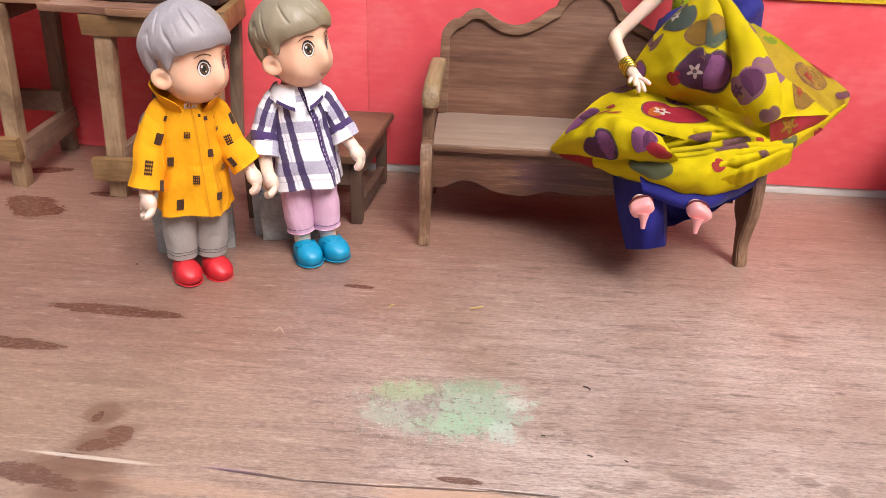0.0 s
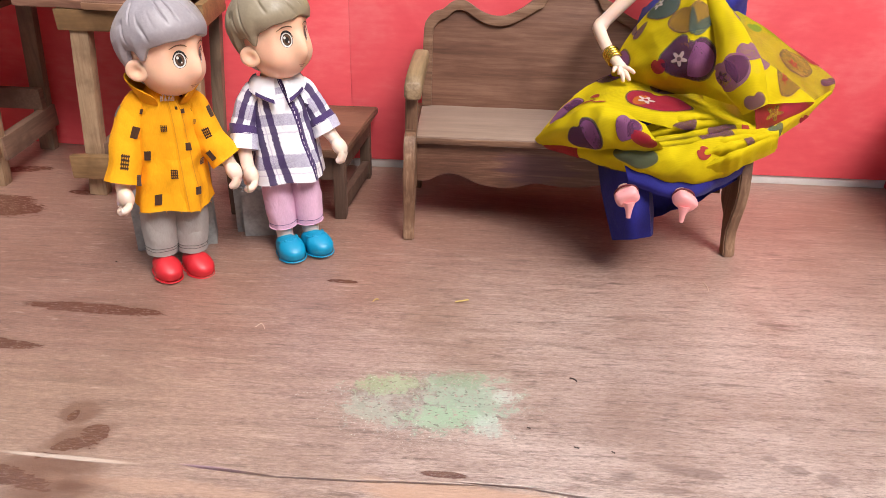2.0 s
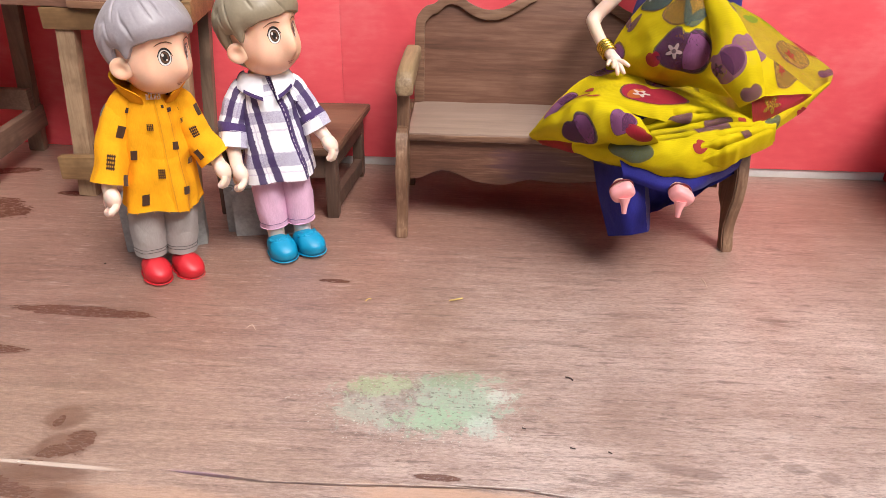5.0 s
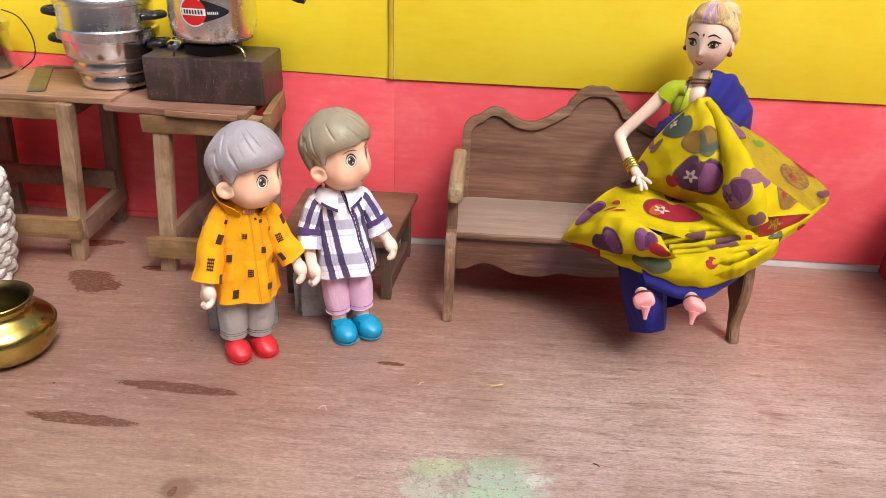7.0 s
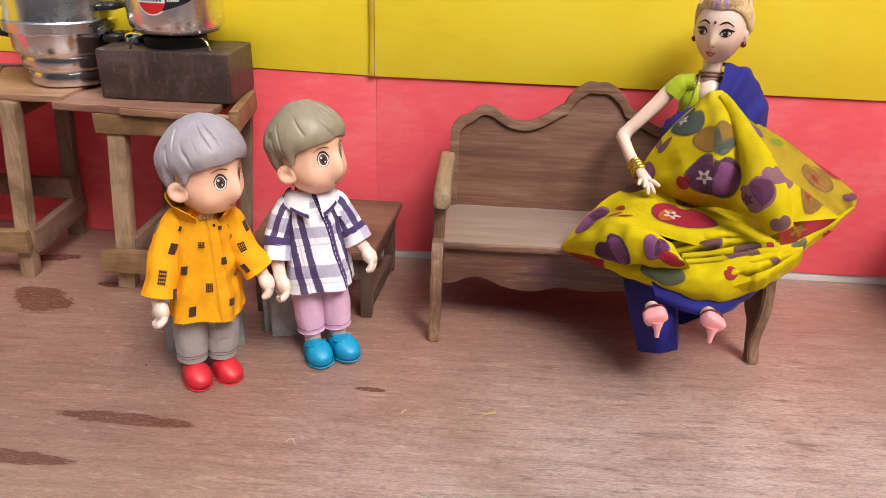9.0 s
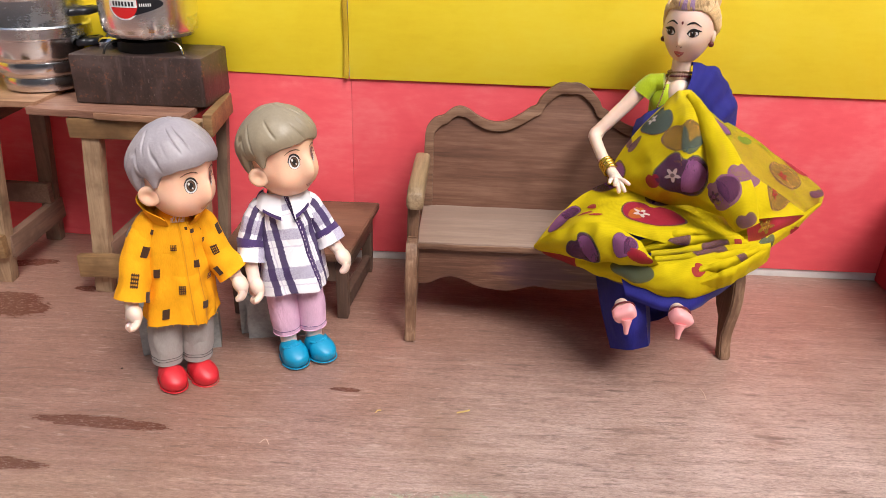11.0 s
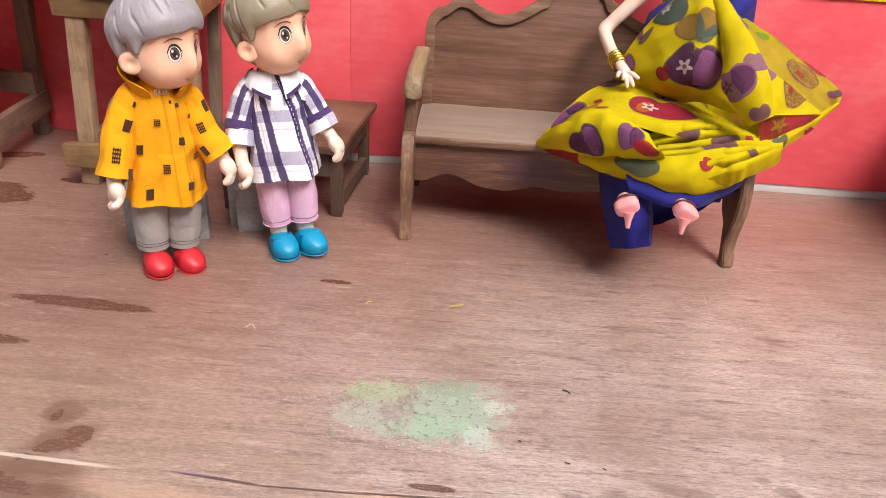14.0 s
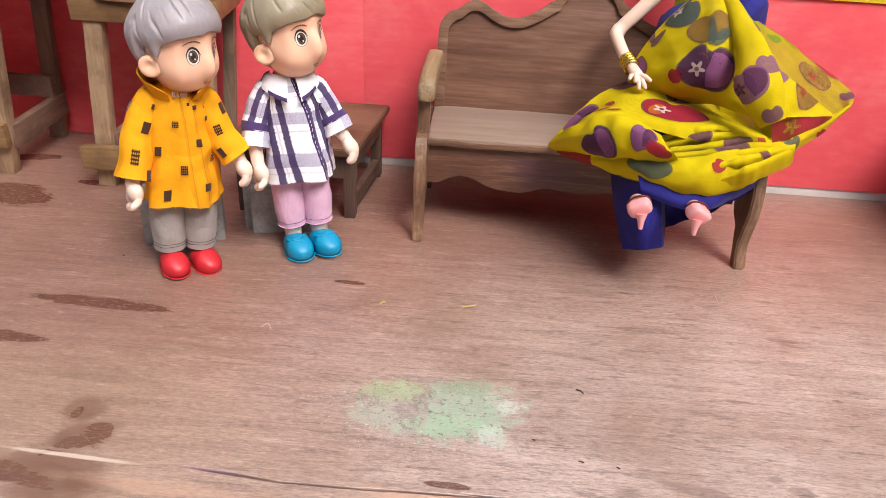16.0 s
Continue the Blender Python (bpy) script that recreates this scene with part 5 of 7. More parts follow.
    # ragged hem threads
    for i in range(9 if yellow else 5):
        p = torso(-0.2 + 0.05 * i + 0.013 * math.sin(i * 5.1), 0.0, 0.0004)
        b.tube([p, p + Vector((0.0004 * math.sin(i * 3.3), -0.0004, -0.0006 - 0.0004 * math.sin(i * 1.9) ** 2))], 0.00014, ORANGE if yellow else STITCH_PALE, 4)
    if yellow:
        # woven brown squares: plain and hatched
        marks = [(-0.108, 0.865, 1), (-0.156, 0.685, 0), (0.040, 0.745, 2), (0.074, 0.70, 0), (0.152, 0.574, 1), (-0.029, 0.54, 1), (-0.107, 0.35, 0), (0.074, 0.40, 0), (0.165, 0.28, 1),
                 (0.0, 0.226, 1), (-0.075, 0.07, 0), (0.09, 0.12, 0), (0.115, 0.90, 0), (0.27, 0.75, 0), (-0.25, 0.5, 0), (-0.22, 0.16, 1), (0.26, 0.42, 0), (0.36, 0.62, 1), (0.45, 0.3, 0), (-0.36, 0.72, 0), (-0.42, 0.2, 1)]
        for mu, mv, hatch in marks:
            w, h = (0.028, 0.050) if hatch < 2 else (0.014, 0.042)
            if hatch == 1:
                for i in range(4):
                    b.grid(lambda u, v, mu=mu, mv=mv, i=i: torso(mu + (i - 1.5) * w * 0.28 + (u - 0.5) * w * 0.14, mv + (v - 0.5) * h * 1.05, 0.00095), 1, 3, PRINT)
                    b.grid(lambda u, v, mu=mu, mv=mv, i=i: torso(mu + (u - 0.5) * w * 1.05, mv + (i - 1.5) * h * 0.28 + (v - 0.5) * h * 0.12, 0.00095), 3, 1, PRINT)
            else:
                b.grid(lambda u, v, mu=mu, mv=mv: torso(mu + (u - 0.5) * w + (v - 0.5) * 0.002, mv + (v - 0.5) * h, 0.00095), 3, 3, PRINT)
        # stand-up collar, open in front

        def collar(u, v, grow=0.0):
            a = radians(-90 + 26 + 312 * u)
            back = math.sin(math.pi * u) ** 0.6
            r = 0.0112 + 0.0052 * v + 0.0009 * math.sin(9 * u + 1) * v + grow
            return (r * 1.14 * math.cos(a), r * math.sin(a), 0.1080 + (0.0062 + 0.0078 * back + 0.0007 * math.sin(11 * u)) * v)
        b.grid(collar, 44, 6, body_m)
        b.grid(lambda u, v: collar(u, v, -0.0007), 44, 6, body_m)
        b.grid(lambda u, v: collar(u, 1.0, -0.0007 * v), 44, 1, body_m)
        for k in range(12):
            t = -0.0035 + 0.0006 * k
            b.tube([(t, -0.0118, 0.1110), (t + 0.0009 * math.sin(k * 2.3), -0.0132, 0.1142 + 0.0010 * math.sin(k * 1.7))], 0.00022, PALE_STRAW, 5)
    else:
        for s in (-1, 1):
            # turned-down collar flap with a violet corner
            def flap(u, v, s=s):
                a = radians(-90 + s * (9 + 112 * u))
                r = 0.0096 + (0.0060 - 0.0015 * u) * v
                tip = 0.0062 * max(0, 1 - u * 2.0) * v
                return (r * 1.12 * math.cos(a) + s * 0.001 * v, (r * 0.9 + tip * 0.6) * math.sin(a), 0.1165 - 0.0075 * v - tip + 0.0022 * math.sin(math.pi * v))
            b.grid(flap, 24, 8, PLAID, lambda u, v: (0.0165 + 0.002 * u, 0.0150 + 0.002 * v))
            b.grid(lambda u, v, s=s: Vector(flap(0.66 + 0.16 * u, v)) + Vector((0, -0.0003, 0.0004)), 6, 8, VIOLET)
            b.grid(lambda u, v, s=s: Vector(flap(0.02 + 0.34 * u, 0.90 + 0.10 * v)) + Vector((0, -0.0004, 0.0003)), 8, 2, VIOLET)
    # sleeves and arms
    for s in (-1, 1):
        sh = Vector((s * 0.0145, 0.0005, 0.1045))
        if yellow:
            el, wr = Vector((s * 0.0212, -0.0030, 0.087)), Vector((-0.0262, -0.0105, 0.0650)) if s < 0 else Vector((0.0300, -0.0085, 0.0745))
        else:
            el, wr = Vector((s * 0.0212, -0.0020, 0.090)), (Vector((-0.0248, -0.008, 0.0762)) if s < 0 else Vector((0.0258, -0.006, 0.0792)))
        line = smooth_line([sh - Vector((s * 0.004, 0, -0.001)), sh, el, wr], 6)

        def sleeve(u, v, line=line, s=s):
            k = v * (len(line) - 1)
            i = min(int(k), len(line) - 2)
            p = line[i].lerp(line[i + 1], k - i)
            d = (line[i + 1] - line[i]).normalized()
            sd = (Vector((0, -1, 0)) - d * -d.y).normalized()
            up = d.cross(sd)
            a = 2 * math.pi * u
            r = 0.0068 + (0.0024 if yellow else 0.0012) * v + 0.0006 * noise.noise((math.cos(a) * 2, v * 5, s * 4)) + 0.0003 * math.sin(v * 26 + a) + 0.0013 * (0.28 - abs(noise.noise((math.cos(a) * 1.5, math.sin(a) * 1.5 + 3 * s, v * 3.2))))
            return p + (sd * math.cos(a) * 0.92 + up * math.sin(a)) * r
        b.grid(sleeve, 32, 22, body_m, (lambda u, v: (0.0040 + u * 0.050, 0.0070 + v * 0.031)) if not yellow else None)
        if not yellow:
            # rolled cuff with its violet band
            for lo, hi, mat in ((0.80, 1.0, PLAID), (0.70, 0.80, VIOLET)):
                b.grid(lambda u, v, lo=lo, hi=hi, line=line: line[int((lo + hi) / 2 * (len(line) - 1))] + (Vector(sleeve(u, lo + (hi - lo) * v)) - line[int((lo + hi) / 2 * (len(line) - 1))]) * 1.07, 32, 4, mat, lambda u, v: (0.0150 + 0.006 * v, 0.0105 + 0.037 * u))
        b.grid(lambda u, v, line=line: Vector(sleeve(u, 1.0)) + (line[-1] - Vector(sleeve(u, 1.0))) * 0.45 * v, 32, 2, body_m, (lambda u, v: (0.004, 0.0)) if not yellow else None)
        if yellow:
            for mu, mv, hatch in (((0.97, 0.58, 0), (0.02, 0.82, 1), (0.90, 0.28, 0), (0.85, 0.955, 0), (0.25, 0.45, 0), (0.6, 0.6, 1), (0.72, 0.85, 0)) if s < 0 else
                                  ((0.08, 0.32, 0), (0.0, 0.62, 1), (0.10, 0.84, 0), (0.85, 0.45, 0), (0.3, 0.6, 1), (0.55, 0.5, 0), (0.7, 0.8, 1))):
                ctr = line[int(mv * (len(line) - 1))]

                def sq(u, v, ctr=ctr, mu=mu, mv=mv):
                    p = sleeve(mu + (u - 0.5) * 0.075, mv + (v - 0.5) * 0.105)
                    return p + (p - ctr).normalized() * 0.0003
                if hatch:
                    for i in range(4):
                        b.grid(lambda u, v, i=i, sq=sq: sq((i + 0.5) / 4 + (u - 0.5) * 0.13, v), 1, 3, PRINT)
                        b.grid(lambda u, v, i=i, sq=sq: sq(u, (i + 0.5) / 4 + (v - 0.5) * 0.12), 3, 1, PRINT)
                else:
                    b.grid(sq, 3, 3, PRINT)
        out = wr + (Vector((s * 0.0008, -0.0015, -0.0018)) if yellow else Vector((0.0002, -0.004, -0.0090)) if s < 0 else Vector((0.0026, -0.003, -0.0040)))
        aim = Vector((0.18, -0.35, -1) if s < 0 else (0.40, -0.40, -0.85)).normalized()
        b.tube([wr + (el - wr) * 0.3, wr, out, out + aim * 0.004, out + aim * 0.0075], [0.0040, 0.0041, 0.0037, 0.0038, 0.0030], SKIN_PALE, 16)
        small_grasp(b, out, aim, (0.25 if s < 0 else -0.15, -1, -0.2), SKIN_PALE, 1.08, 0.95)
    # head
    b.tube([(0, 0, 0.108), (0, -0.001, 0.125)], [0.0082, 0.0078], SKIN, 16)
    turn = Matrix.Rotation(radians(head_yaw - yaw), 3, "Z") @ Matrix.Rotation(radians(-5 if yellow else -7), 3, "X")
    hd = Head((0.0018 if yellow else 0.0022, -0.0015, 0.1388 if yellow else 0.1408), (0.0188, 0.0192, 0.0246), turn,
              [((0, -1, -0.40), 0.0052, 12), ((0, -1, -0.20), 0.0010, 8), ((0.74, -0.68, -0.62), 0.0034, 24), ((-0.74, -0.68, -0.62), 0.0034, 24), ((0, -0.8, -0.92), 0.0020, 15),
               ((0.50, -0.86, -0.20), -0.0022, 15), ((-0.50, -0.86, -0.20), -0.0022, 15), ((0.88, -0.45, -0.15), -0.0016, 16), ((-0.88, -0.45, -0.15), -0.0016, 16),
               ((0, -1, -0.72), 0.0012, 12), ((0, -0.9, -0.80), -0.0007, 6)], 0.0)
    hd.jaw = 0.13
    hd.dome = 0.05 if yellow else 0.09
    hd.skin(b, SKIN)
    for s in (-1, 1):
        eye(b, hd, s * 25, -11.5 if yellow else -10.0, 10.2, 8.8, EYE_IRIS)
        hd.stroke(b, [(s * 12, 2.6), (s * 20, 5.0), (s * 30, 4.4), (s * 40, 0.6)], 1.7, BROW, 0.0003)
        # ear: a rounded shell with a hollow
        ec = hd.at(s * 96, -22, 0.0014)
        em = turn @ Matrix.Rotation(radians(-s * 30), 3, "Z") @ Matrix.Rotation(radians(14), 3, "X")
        b.grid(lambda u, v, ec=ec, em=em, s=s: ec + em @ Vector((s * (0.0024 * math.cos(math.pi * (v - 0.5)) ** 0.7 * math.copysign(1, math.cos(2 * math.pi * u) + 1e-9) * abs(math.cos(2 * math.pi * u)) - (0.0022 * math.exp(-((math.sin(2 * math.pi * u) * math.cos(math.pi * (v - 0.5))) ** 2 + math.sin(math.pi * (v - 0.5)) ** 2) / 0.22) if math.cos(2 * math.pi * u) > 0 else 0.0)),
                                         0.0060 * math.cos(math.pi * (v - 0.5)) * math.sin(2 * math.pi * u), 0.0056 * math.sin(math.pi * (v - 0.5)))), 40, 24, SKIN)
    hd.stroke(b, [(-9, -38.6), (-3, -39.6), (0, -39.0), (3, -39.6), (9, -38.6)], 2.2, LIP_TAN, 0.0003)
    hd.stroke(b, [(-5, -42.0), (0, -43.0), (5, -42.0)], 1.8, LIP_TAN, 0.0002)

    def edge(az):
        a = abs(az)
        jag = (2.2 if a < 62 else 0.8) * abs(math.sin(radians(az) * 3.5 + 0.9)) ** 0.7 + 0.4 * math.sin(radians(az) * 15)
        burn = -11 * math.exp(-((a - 79) / 7) ** 2)
        if a < 80:
            return 11.5 - 12.5 * (a / 80) ** 1.3 + jag + burn
        behind = max(0.0, min(1.0, (a - 104) / 14))
        return -1.0 - 2 * min(1, (a - 80) / 20) - 37 * behind * behind * (3 - 2 * behind) + 0.6 * jag + burn

    # short hair at the nape, then the moulded cap over it
    b.grid(lambda u, v: hd.at(104 + 152 * u, -50 + 54 * v + 7 * (1 - v) * math.cos(2 * math.pi * u), 0.0004 + 0.0034 * math.sin(math.pi * u) ** 0.4 * min(1.0, 3 * v)), 60, 24, hair_mat)
    hd.hair(b, hair_mat, 0.0037 if yellow else 0.0034, edge, 22 if yellow else 19, 0.0010, -46, 1.0 if yellow else 5.0)
    o = b.ob(name)
    o.matrix_world = Matrix.Translation((spot[0], spot[1], 0.0)) @ Matrix.Rotation(radians(lean), 4, "Y") @ Matrix.Rotation(radians(yaw), 4, "Z")
    return tagged(o, label, "doll", "standing dolls")


COATS = {"yellow": ORANGE, "plaid": PLAID}


class Sheet:
    """A draped cloth through a small net of points, rows from top to bottom, with soft folds."""

    def __init__(self, net, folds=(), crumple=0.0014, face=(-0.2, -0.85, 0.45)):
        self.net = [[Vector(p) for p in row] for row in net]
        self.folds, self.crumple, self.face = folds, crumple, Vector(face)

    def spline(self, pts, t):
        k = max(0.0, min(1.0, t)) * (len(pts) - 1)
        i = min(int(k), len(pts) - 2)
        t = k - i
        a, b, c, d = pts[max(i - 1, 0)], pts[i], pts[i + 1], pts[min(i + 2, len(pts) - 1)]
        return 0.5 * (2 * b + (c - a) * t + (2 * a - 5 * b + 4 * c - d) * t * t + (3 * b - a - 3 * c + d) * t ** 3)

    def flat(self, u, v):
        return self.spline([self.spline(r, u) for r in self.net], v)

    def normal(self, u, v):
        e = 0.01
        n = (self.flat(min(1, u + e), v) - self.flat(max(0, u - e), v)).cross(self.flat(u, min(1, v + e)) - self.flat(u, max(0, v - e)))
        if n.length < 1e-12:
            n = self.face.copy()
        n.normalize()
        return n if n.dot(self.face) > 0 else -n

    def at(self, u, v, off=0.0):
        h = off
        for amp, fu, fv, ph in self.folds:
            h += amp * math.sin(2 * math.pi * (fu * u + fv * v) + ph) * math.sin(math.pi * min(1, max(0, u)))
        p = self.flat(u, v)
        edge = math.sin(math.pi * min(1, max(0, u))) ** 0.6
        q = p * 46
        h += self.crumple * edge * ((0.45 - abs(noise.noise(q))) * 1.6 + 0.7 * (0.3 - abs(noise.noise(q * 2.3 + Vector((3, 7, 1))))))
        return p + self.normal(u, v) * h

    def draw(self, b, mat, nu=48, nv=32):
        b.grid(self.at, nu, nv, mat)

    def ribbon(self, b, mat, u0, u1, v0, v1, lift, n=36):
        """A pleat that lies on the cloth and stands off at its lower edge."""
        def fn(u, v):
            uu = u0 + (u1 - u0) * u
            wob = 0.012 * math.sin(9 * u + v0 * 40)
            return self.at(uu, v0 + (v1 - v0) * v + wob * v, 0.0004 + lift * v ** 1.4 * math.sin(math.pi * min(1, u * 0.9 + 0.08)))
        b.grid(fn, n, 5, mat)

    def print_shape(self, b, u, v, shape, size, mat, off, turn=0.0, dx=0.0, dy=0.0, spin=0.0):
        """A printed motif of the size in metres about u, v."""
        e = 0.02
        su = (self.flat(min(1, u + e), v) - self.flat(max(0, u - e), v)) / (min(1, u + e) - max(0, u - e))
        sv = (self.flat(u, min(1, v + e)) - self.flat(u, max(0, v - e))) / (min(1, v + e) - max(0, v - e))
        e1 = su.normalized()
        e2 = (sv - e1 * sv.dot(e1)).normalized()
        if e2.z > 0:
            up = e2
        else:
            up = -e2
        g11, g12, g22 = su.dot(su), su.dot(sv), sv.dot(sv)
        det = g11 * g22 - g12 * g12
        t = radians(turn)
        cs, sn = math.cos(radians(spin)), math.sin(radians(spin))

        def fn(p, q):
            x, y = shape(2 * math.pi * p)
            x, y = x * cs - y * sn, x * sn + y * cs
            x, y = x * q * size + dx, y * q * size + dy
            x, y = x * math.cos(t) - y * math.sin(t), x * math.sin(t) + y * math.cos(t)
            w = e1 * x + up * y
            a, c = w.dot(su), w.dot(sv)
            return self.at(min(1, max(0, u + (g22 * a - g12 * c) / det)), min(1, max(0, v + (g11 * c - g12 * a) / det)), off)
        b.grid(fn, 30, 4, mat)

    def apple(self, b, u, v, size, mat, turn=0.0, leaf=None, flower=None, line=True):
        if line:
            self.print_shape(b, u, v, apple_shape, size * 1.06, P_PURPLE if mat is not P_PURPLE else P_TEAL, 0.0003, turn)
        self.print_shape(b, u, v, apple_shape, size, mat, 0.00045, turn)
        if size > 0.007 and mat in (P_PURPLE, P_LILAC):
            self.print_shape(b, u, v, crescent_shape, size * 0.92, P_LILAC if mat is P_PURPLE else P_PURPLE, 0.0006, turn)
        if leaf:
            self.print_shape(b, u, v, leaf_shape, size * 0.42, leaf, 0.0006, turn, size * 0.30, size * 1.12, -48)
            self.print_shape(b, u, v, leaf_shape, size * 0.40, leaf, 0.0007, turn, -size * 0.16, size * 1.20, 18)
        if flower:
            self.print_shape(b, u, v, flower_shape, size * 0.34, flower, 0.0008, turn, -size * 0.35, -size * 0.05)
            self.print_shape(b, u, v, lambda a: (math.cos(a), math.sin(a)), size * 0.09, mat, 0.0010, turn, -size * 0.35, -size * 0.05)


def apple_shape(a):
    r = 1.0 - 0.34 * math.exp(-((a - math.pi / 2) / 0.30) ** 2) - 0.06 * math.exp(-((a - 1.5 * math.pi) / 0.35) ** 2) + 0.05 * math.cos(2 * a)
    return r * math.cos(a), r * math.sin(a) * 0.94


def crescent_shape(a):
    """The shaded side of the fruit."""
    x, y = apple_shape(a)
    return (x if x > 0.1 else 0.1 + 0.35 * (1 - y * y) * min(1.0, 0.1 - x)), y * 0.9


def leaf_shape(a):
    return 0.42 * math.cos(a) * (1 - 0.25 * math.sin(a)), math.sin(a)


def flower_shape(a):
    r = 0.70 + 0.30 * math.cos(5 * a)
    return r * math.cos(a), r * math.sin(a)


def sari_doll():
    """The seated fashion doll in a blue blouse drape and a printed yellow chiffon cloth."""
    b = Build()
    # torso, shoulders, neck
    cx, cy = 0.1795, -0.044

    def body(u, v):
        z = 0.072 + 0.094 * v
        a = 2 * math.pi * u
        w = 0.0135 + 0.006 * math.sin(math.pi * min(1, max(0, (z - 0.10) / 0.07)) * 0.62) + 0.006 * max(0, (0.10 - z) / 0.03)
        d = 0.0105 + 0.004 * math.exp(-((z - 0.140) / 0.010) ** 2) * max(0, -math.sin(a)) + 0.004 * max(0, (0.10 - z) / 0.03)
        if z > 0.158:
            w *= 1 - 0.25 * (z - 0.158) / 0.008
            d *= 1 - 0.35 * (z - 0.158) / 0.008
        return (cx + w * math.cos(a), cy + d * math.sin(a), z)
    b.grid(lambda u, v: body(u, v * 0.80), 36, 20, BLUE)
    b.grid(lambda u, v: body(u, 0.80 + v * 0.12), 36, 8, LIME)
    b.grid(lambda u, v: body(u, 0.92 + v * 0.08), 36, 6, SKIN_FAIR)
    b.ball((cx, cy, 0.1645), (0.0225, 0.0085, 0.0065), SKIN_FAIR, None, 28, 12)
    b.tube([(cx - 0.001, cy, 0.163), (cx - 0.002, cy - 0.0005, 0.174), (cx - 0.0025, cy - 0.001, 0.190)], [0.0088, 0.0062, 0.0062], SKIN_FAIR, 20)
    # blouse cap sleeve
    b.tube(smooth_line([(0.1665, -0.050, 0.1685), (0.1600, -0.0475, 0.1670), (0.1555, -0.0470, 0.1630), (0.1528, -0.0472, 0.1590)], 5), [0.006] * 5 + [0.0068] * 5 + [0.0070] * 6, LIME, 18, 1.0)
    b.ball((0.1690, -0.0500, 0.1560), (0.0100, 0.0066, 0.0115), LIME, None, 20, 14)
    b.ball((0.1765, -0.0520, 0.1610), (0.0088, 0.0080, 0.0100), SKIN_FAIR, None, 20, 14)
    # blue edge of the drape across the chest
    Sheet([[(0.1715, -0.0670, 0.1640), (0.1610, -0.0670, 0.1560), (0.1530, -0.0640, 0.1490), (0.1500, -0.0560, 0.1440)],
           [(0.1690, -0.0740, 0.1600), (0.1575, -0.0750, 0.1510), (0.1490, -0.0720, 0.1430), (0.1475, -0.0600, 0.1370)],
           [(0.1680, -0.0740, 0.1540), (0.1560, -0.0740, 0.1440), (0.1480, -0.0700, 0.1360), (0.1480, -0.0580, 0.1290)]], ((0.0004, 2.0, 0.5, 0.3),), 0.0006).draw(b, BLUE, 24, 12)
    # bare arm with bangles
    arm = [(0.1515, -0.0468, 0.1610), (0.1440, -0.0478, 0.1520), (0.1330, -0.0495, 0.1400), (0.1248, -0.0512, 0.1305), (0.1248, -0.0610, 0.1266), (0.1275, -0.0780, 0.1210), (0.1310, -0.0910, 0.1172)]
    ln = smooth_line(arm, 5)
    b.tube(ln, [0.0052 - 0.0018 * i / (len(ln) - 1) + (0.0006 if i in (14, 15, 16) else 0) for i in range(len(ln))], SKIN_FAIR, 16)
    w0, w1 = Vector(arm[5]), Vector(arm[6])
    for i in range(4):
        p = w0.lerp(w1, 0.25 + 0.2 * i)
        d = (w1 - w0).normalized()
        s1 = d.orthogonal().normalized()
        s2 = d.cross(s1)
        b.tube([p + (s1 * math.cos(t) + s2 * math.sin(t)) * 0.0046 for t in [2 * math.pi * k / 20 for k in range(21)]], 0.0009, GOLD, 6)
    palm = Vector((0.1322, -0.0975, 0.1158))
    b.tube([(0.1305, -0.0895, 0.1182), (0.1312, -0.0940, 0.1172), palm], [0.0034, 0.0036, 0.0036], SKIN_FAIR, 12, 0.8)
    b.ball(palm, (0.0040, 0.0036, 0.0034), SKIN_FAIR, None, 14, 10)
    for tip in ((0.1308, -0.1045, 0.1125), (0.1336, -0.1070, 0.1088), (0.1375, -0.1070, 0.1096), (0.1402, -0.1055, 0.1140)):
        t = Vector(tip)
        b.tube(smooth_line([palm.lerp(t, 0.1), palm.lerp(t, 0.55) + Vector((0, -0.0012, 0.0012)), t], 4), [0.0016] * 5 + [0.0014] * 2 + [0.0012, 0.0009], SKIN_FAIR, 8)
    b.tube([palm, (0.1285, -0.1000, 0.1150), (0.1277, -0.1020, 0.1132)], [0.0018, 0.0015, 0.0010], SKIN_FAIR, 8)
    # head
    turn = Matrix.Rotation(radians(-31), 3, "Z") @ Matrix.Rotation(radians(1), 3, "X")
    hd = Head((0.1785, -0.0435, 0.2028), (0.0160, 0.0180, 0.0228), turn,
              [((0, -1, -0.30), 0.0026, 7), ((0, -1, -0.16), 0.0012, 7), ((0, -1, -0.02), 0.0005, 7), ((0.5, -0.9, -0.35), 0.0008, 16), ((-0.5, -0.9, -0.35), 0.0008, 16), ((0, -0.8, -0.92), 0.0014, 14),
               ((0.38, -0.93, -0.02), -0.0010, 10), ((-0.38, -0.93, -0.02), -0.0010, 10), ((0, -0.95, -0.58), 0.0011, 9)], 0.16)
    hd.skin(b, SKIN_FAIR)
    for s in (-1, 1):
        hd.decal(b, s * 28, -0.8, 12.5, 6.0, EYE_DARK, 0.00006)
        hd.decal(b, s * 28, -1.6, 11.0, 4.4, EYE_WHITE, 0.00012)
        hd.decal(b, s * 28 - 1.5, -1.2, 6.4, 5.0, EYE_IRIS, 0.0002)
        hd.decal(b, s * 28 - 1.5, -1.2, 3.8, 3.8, EYE_DARK, 0.0003)
        hd.decal(b, s * 28 - 3.2, 0.4, 1.0, 0.9, EYE_WHITE, 0.0004)
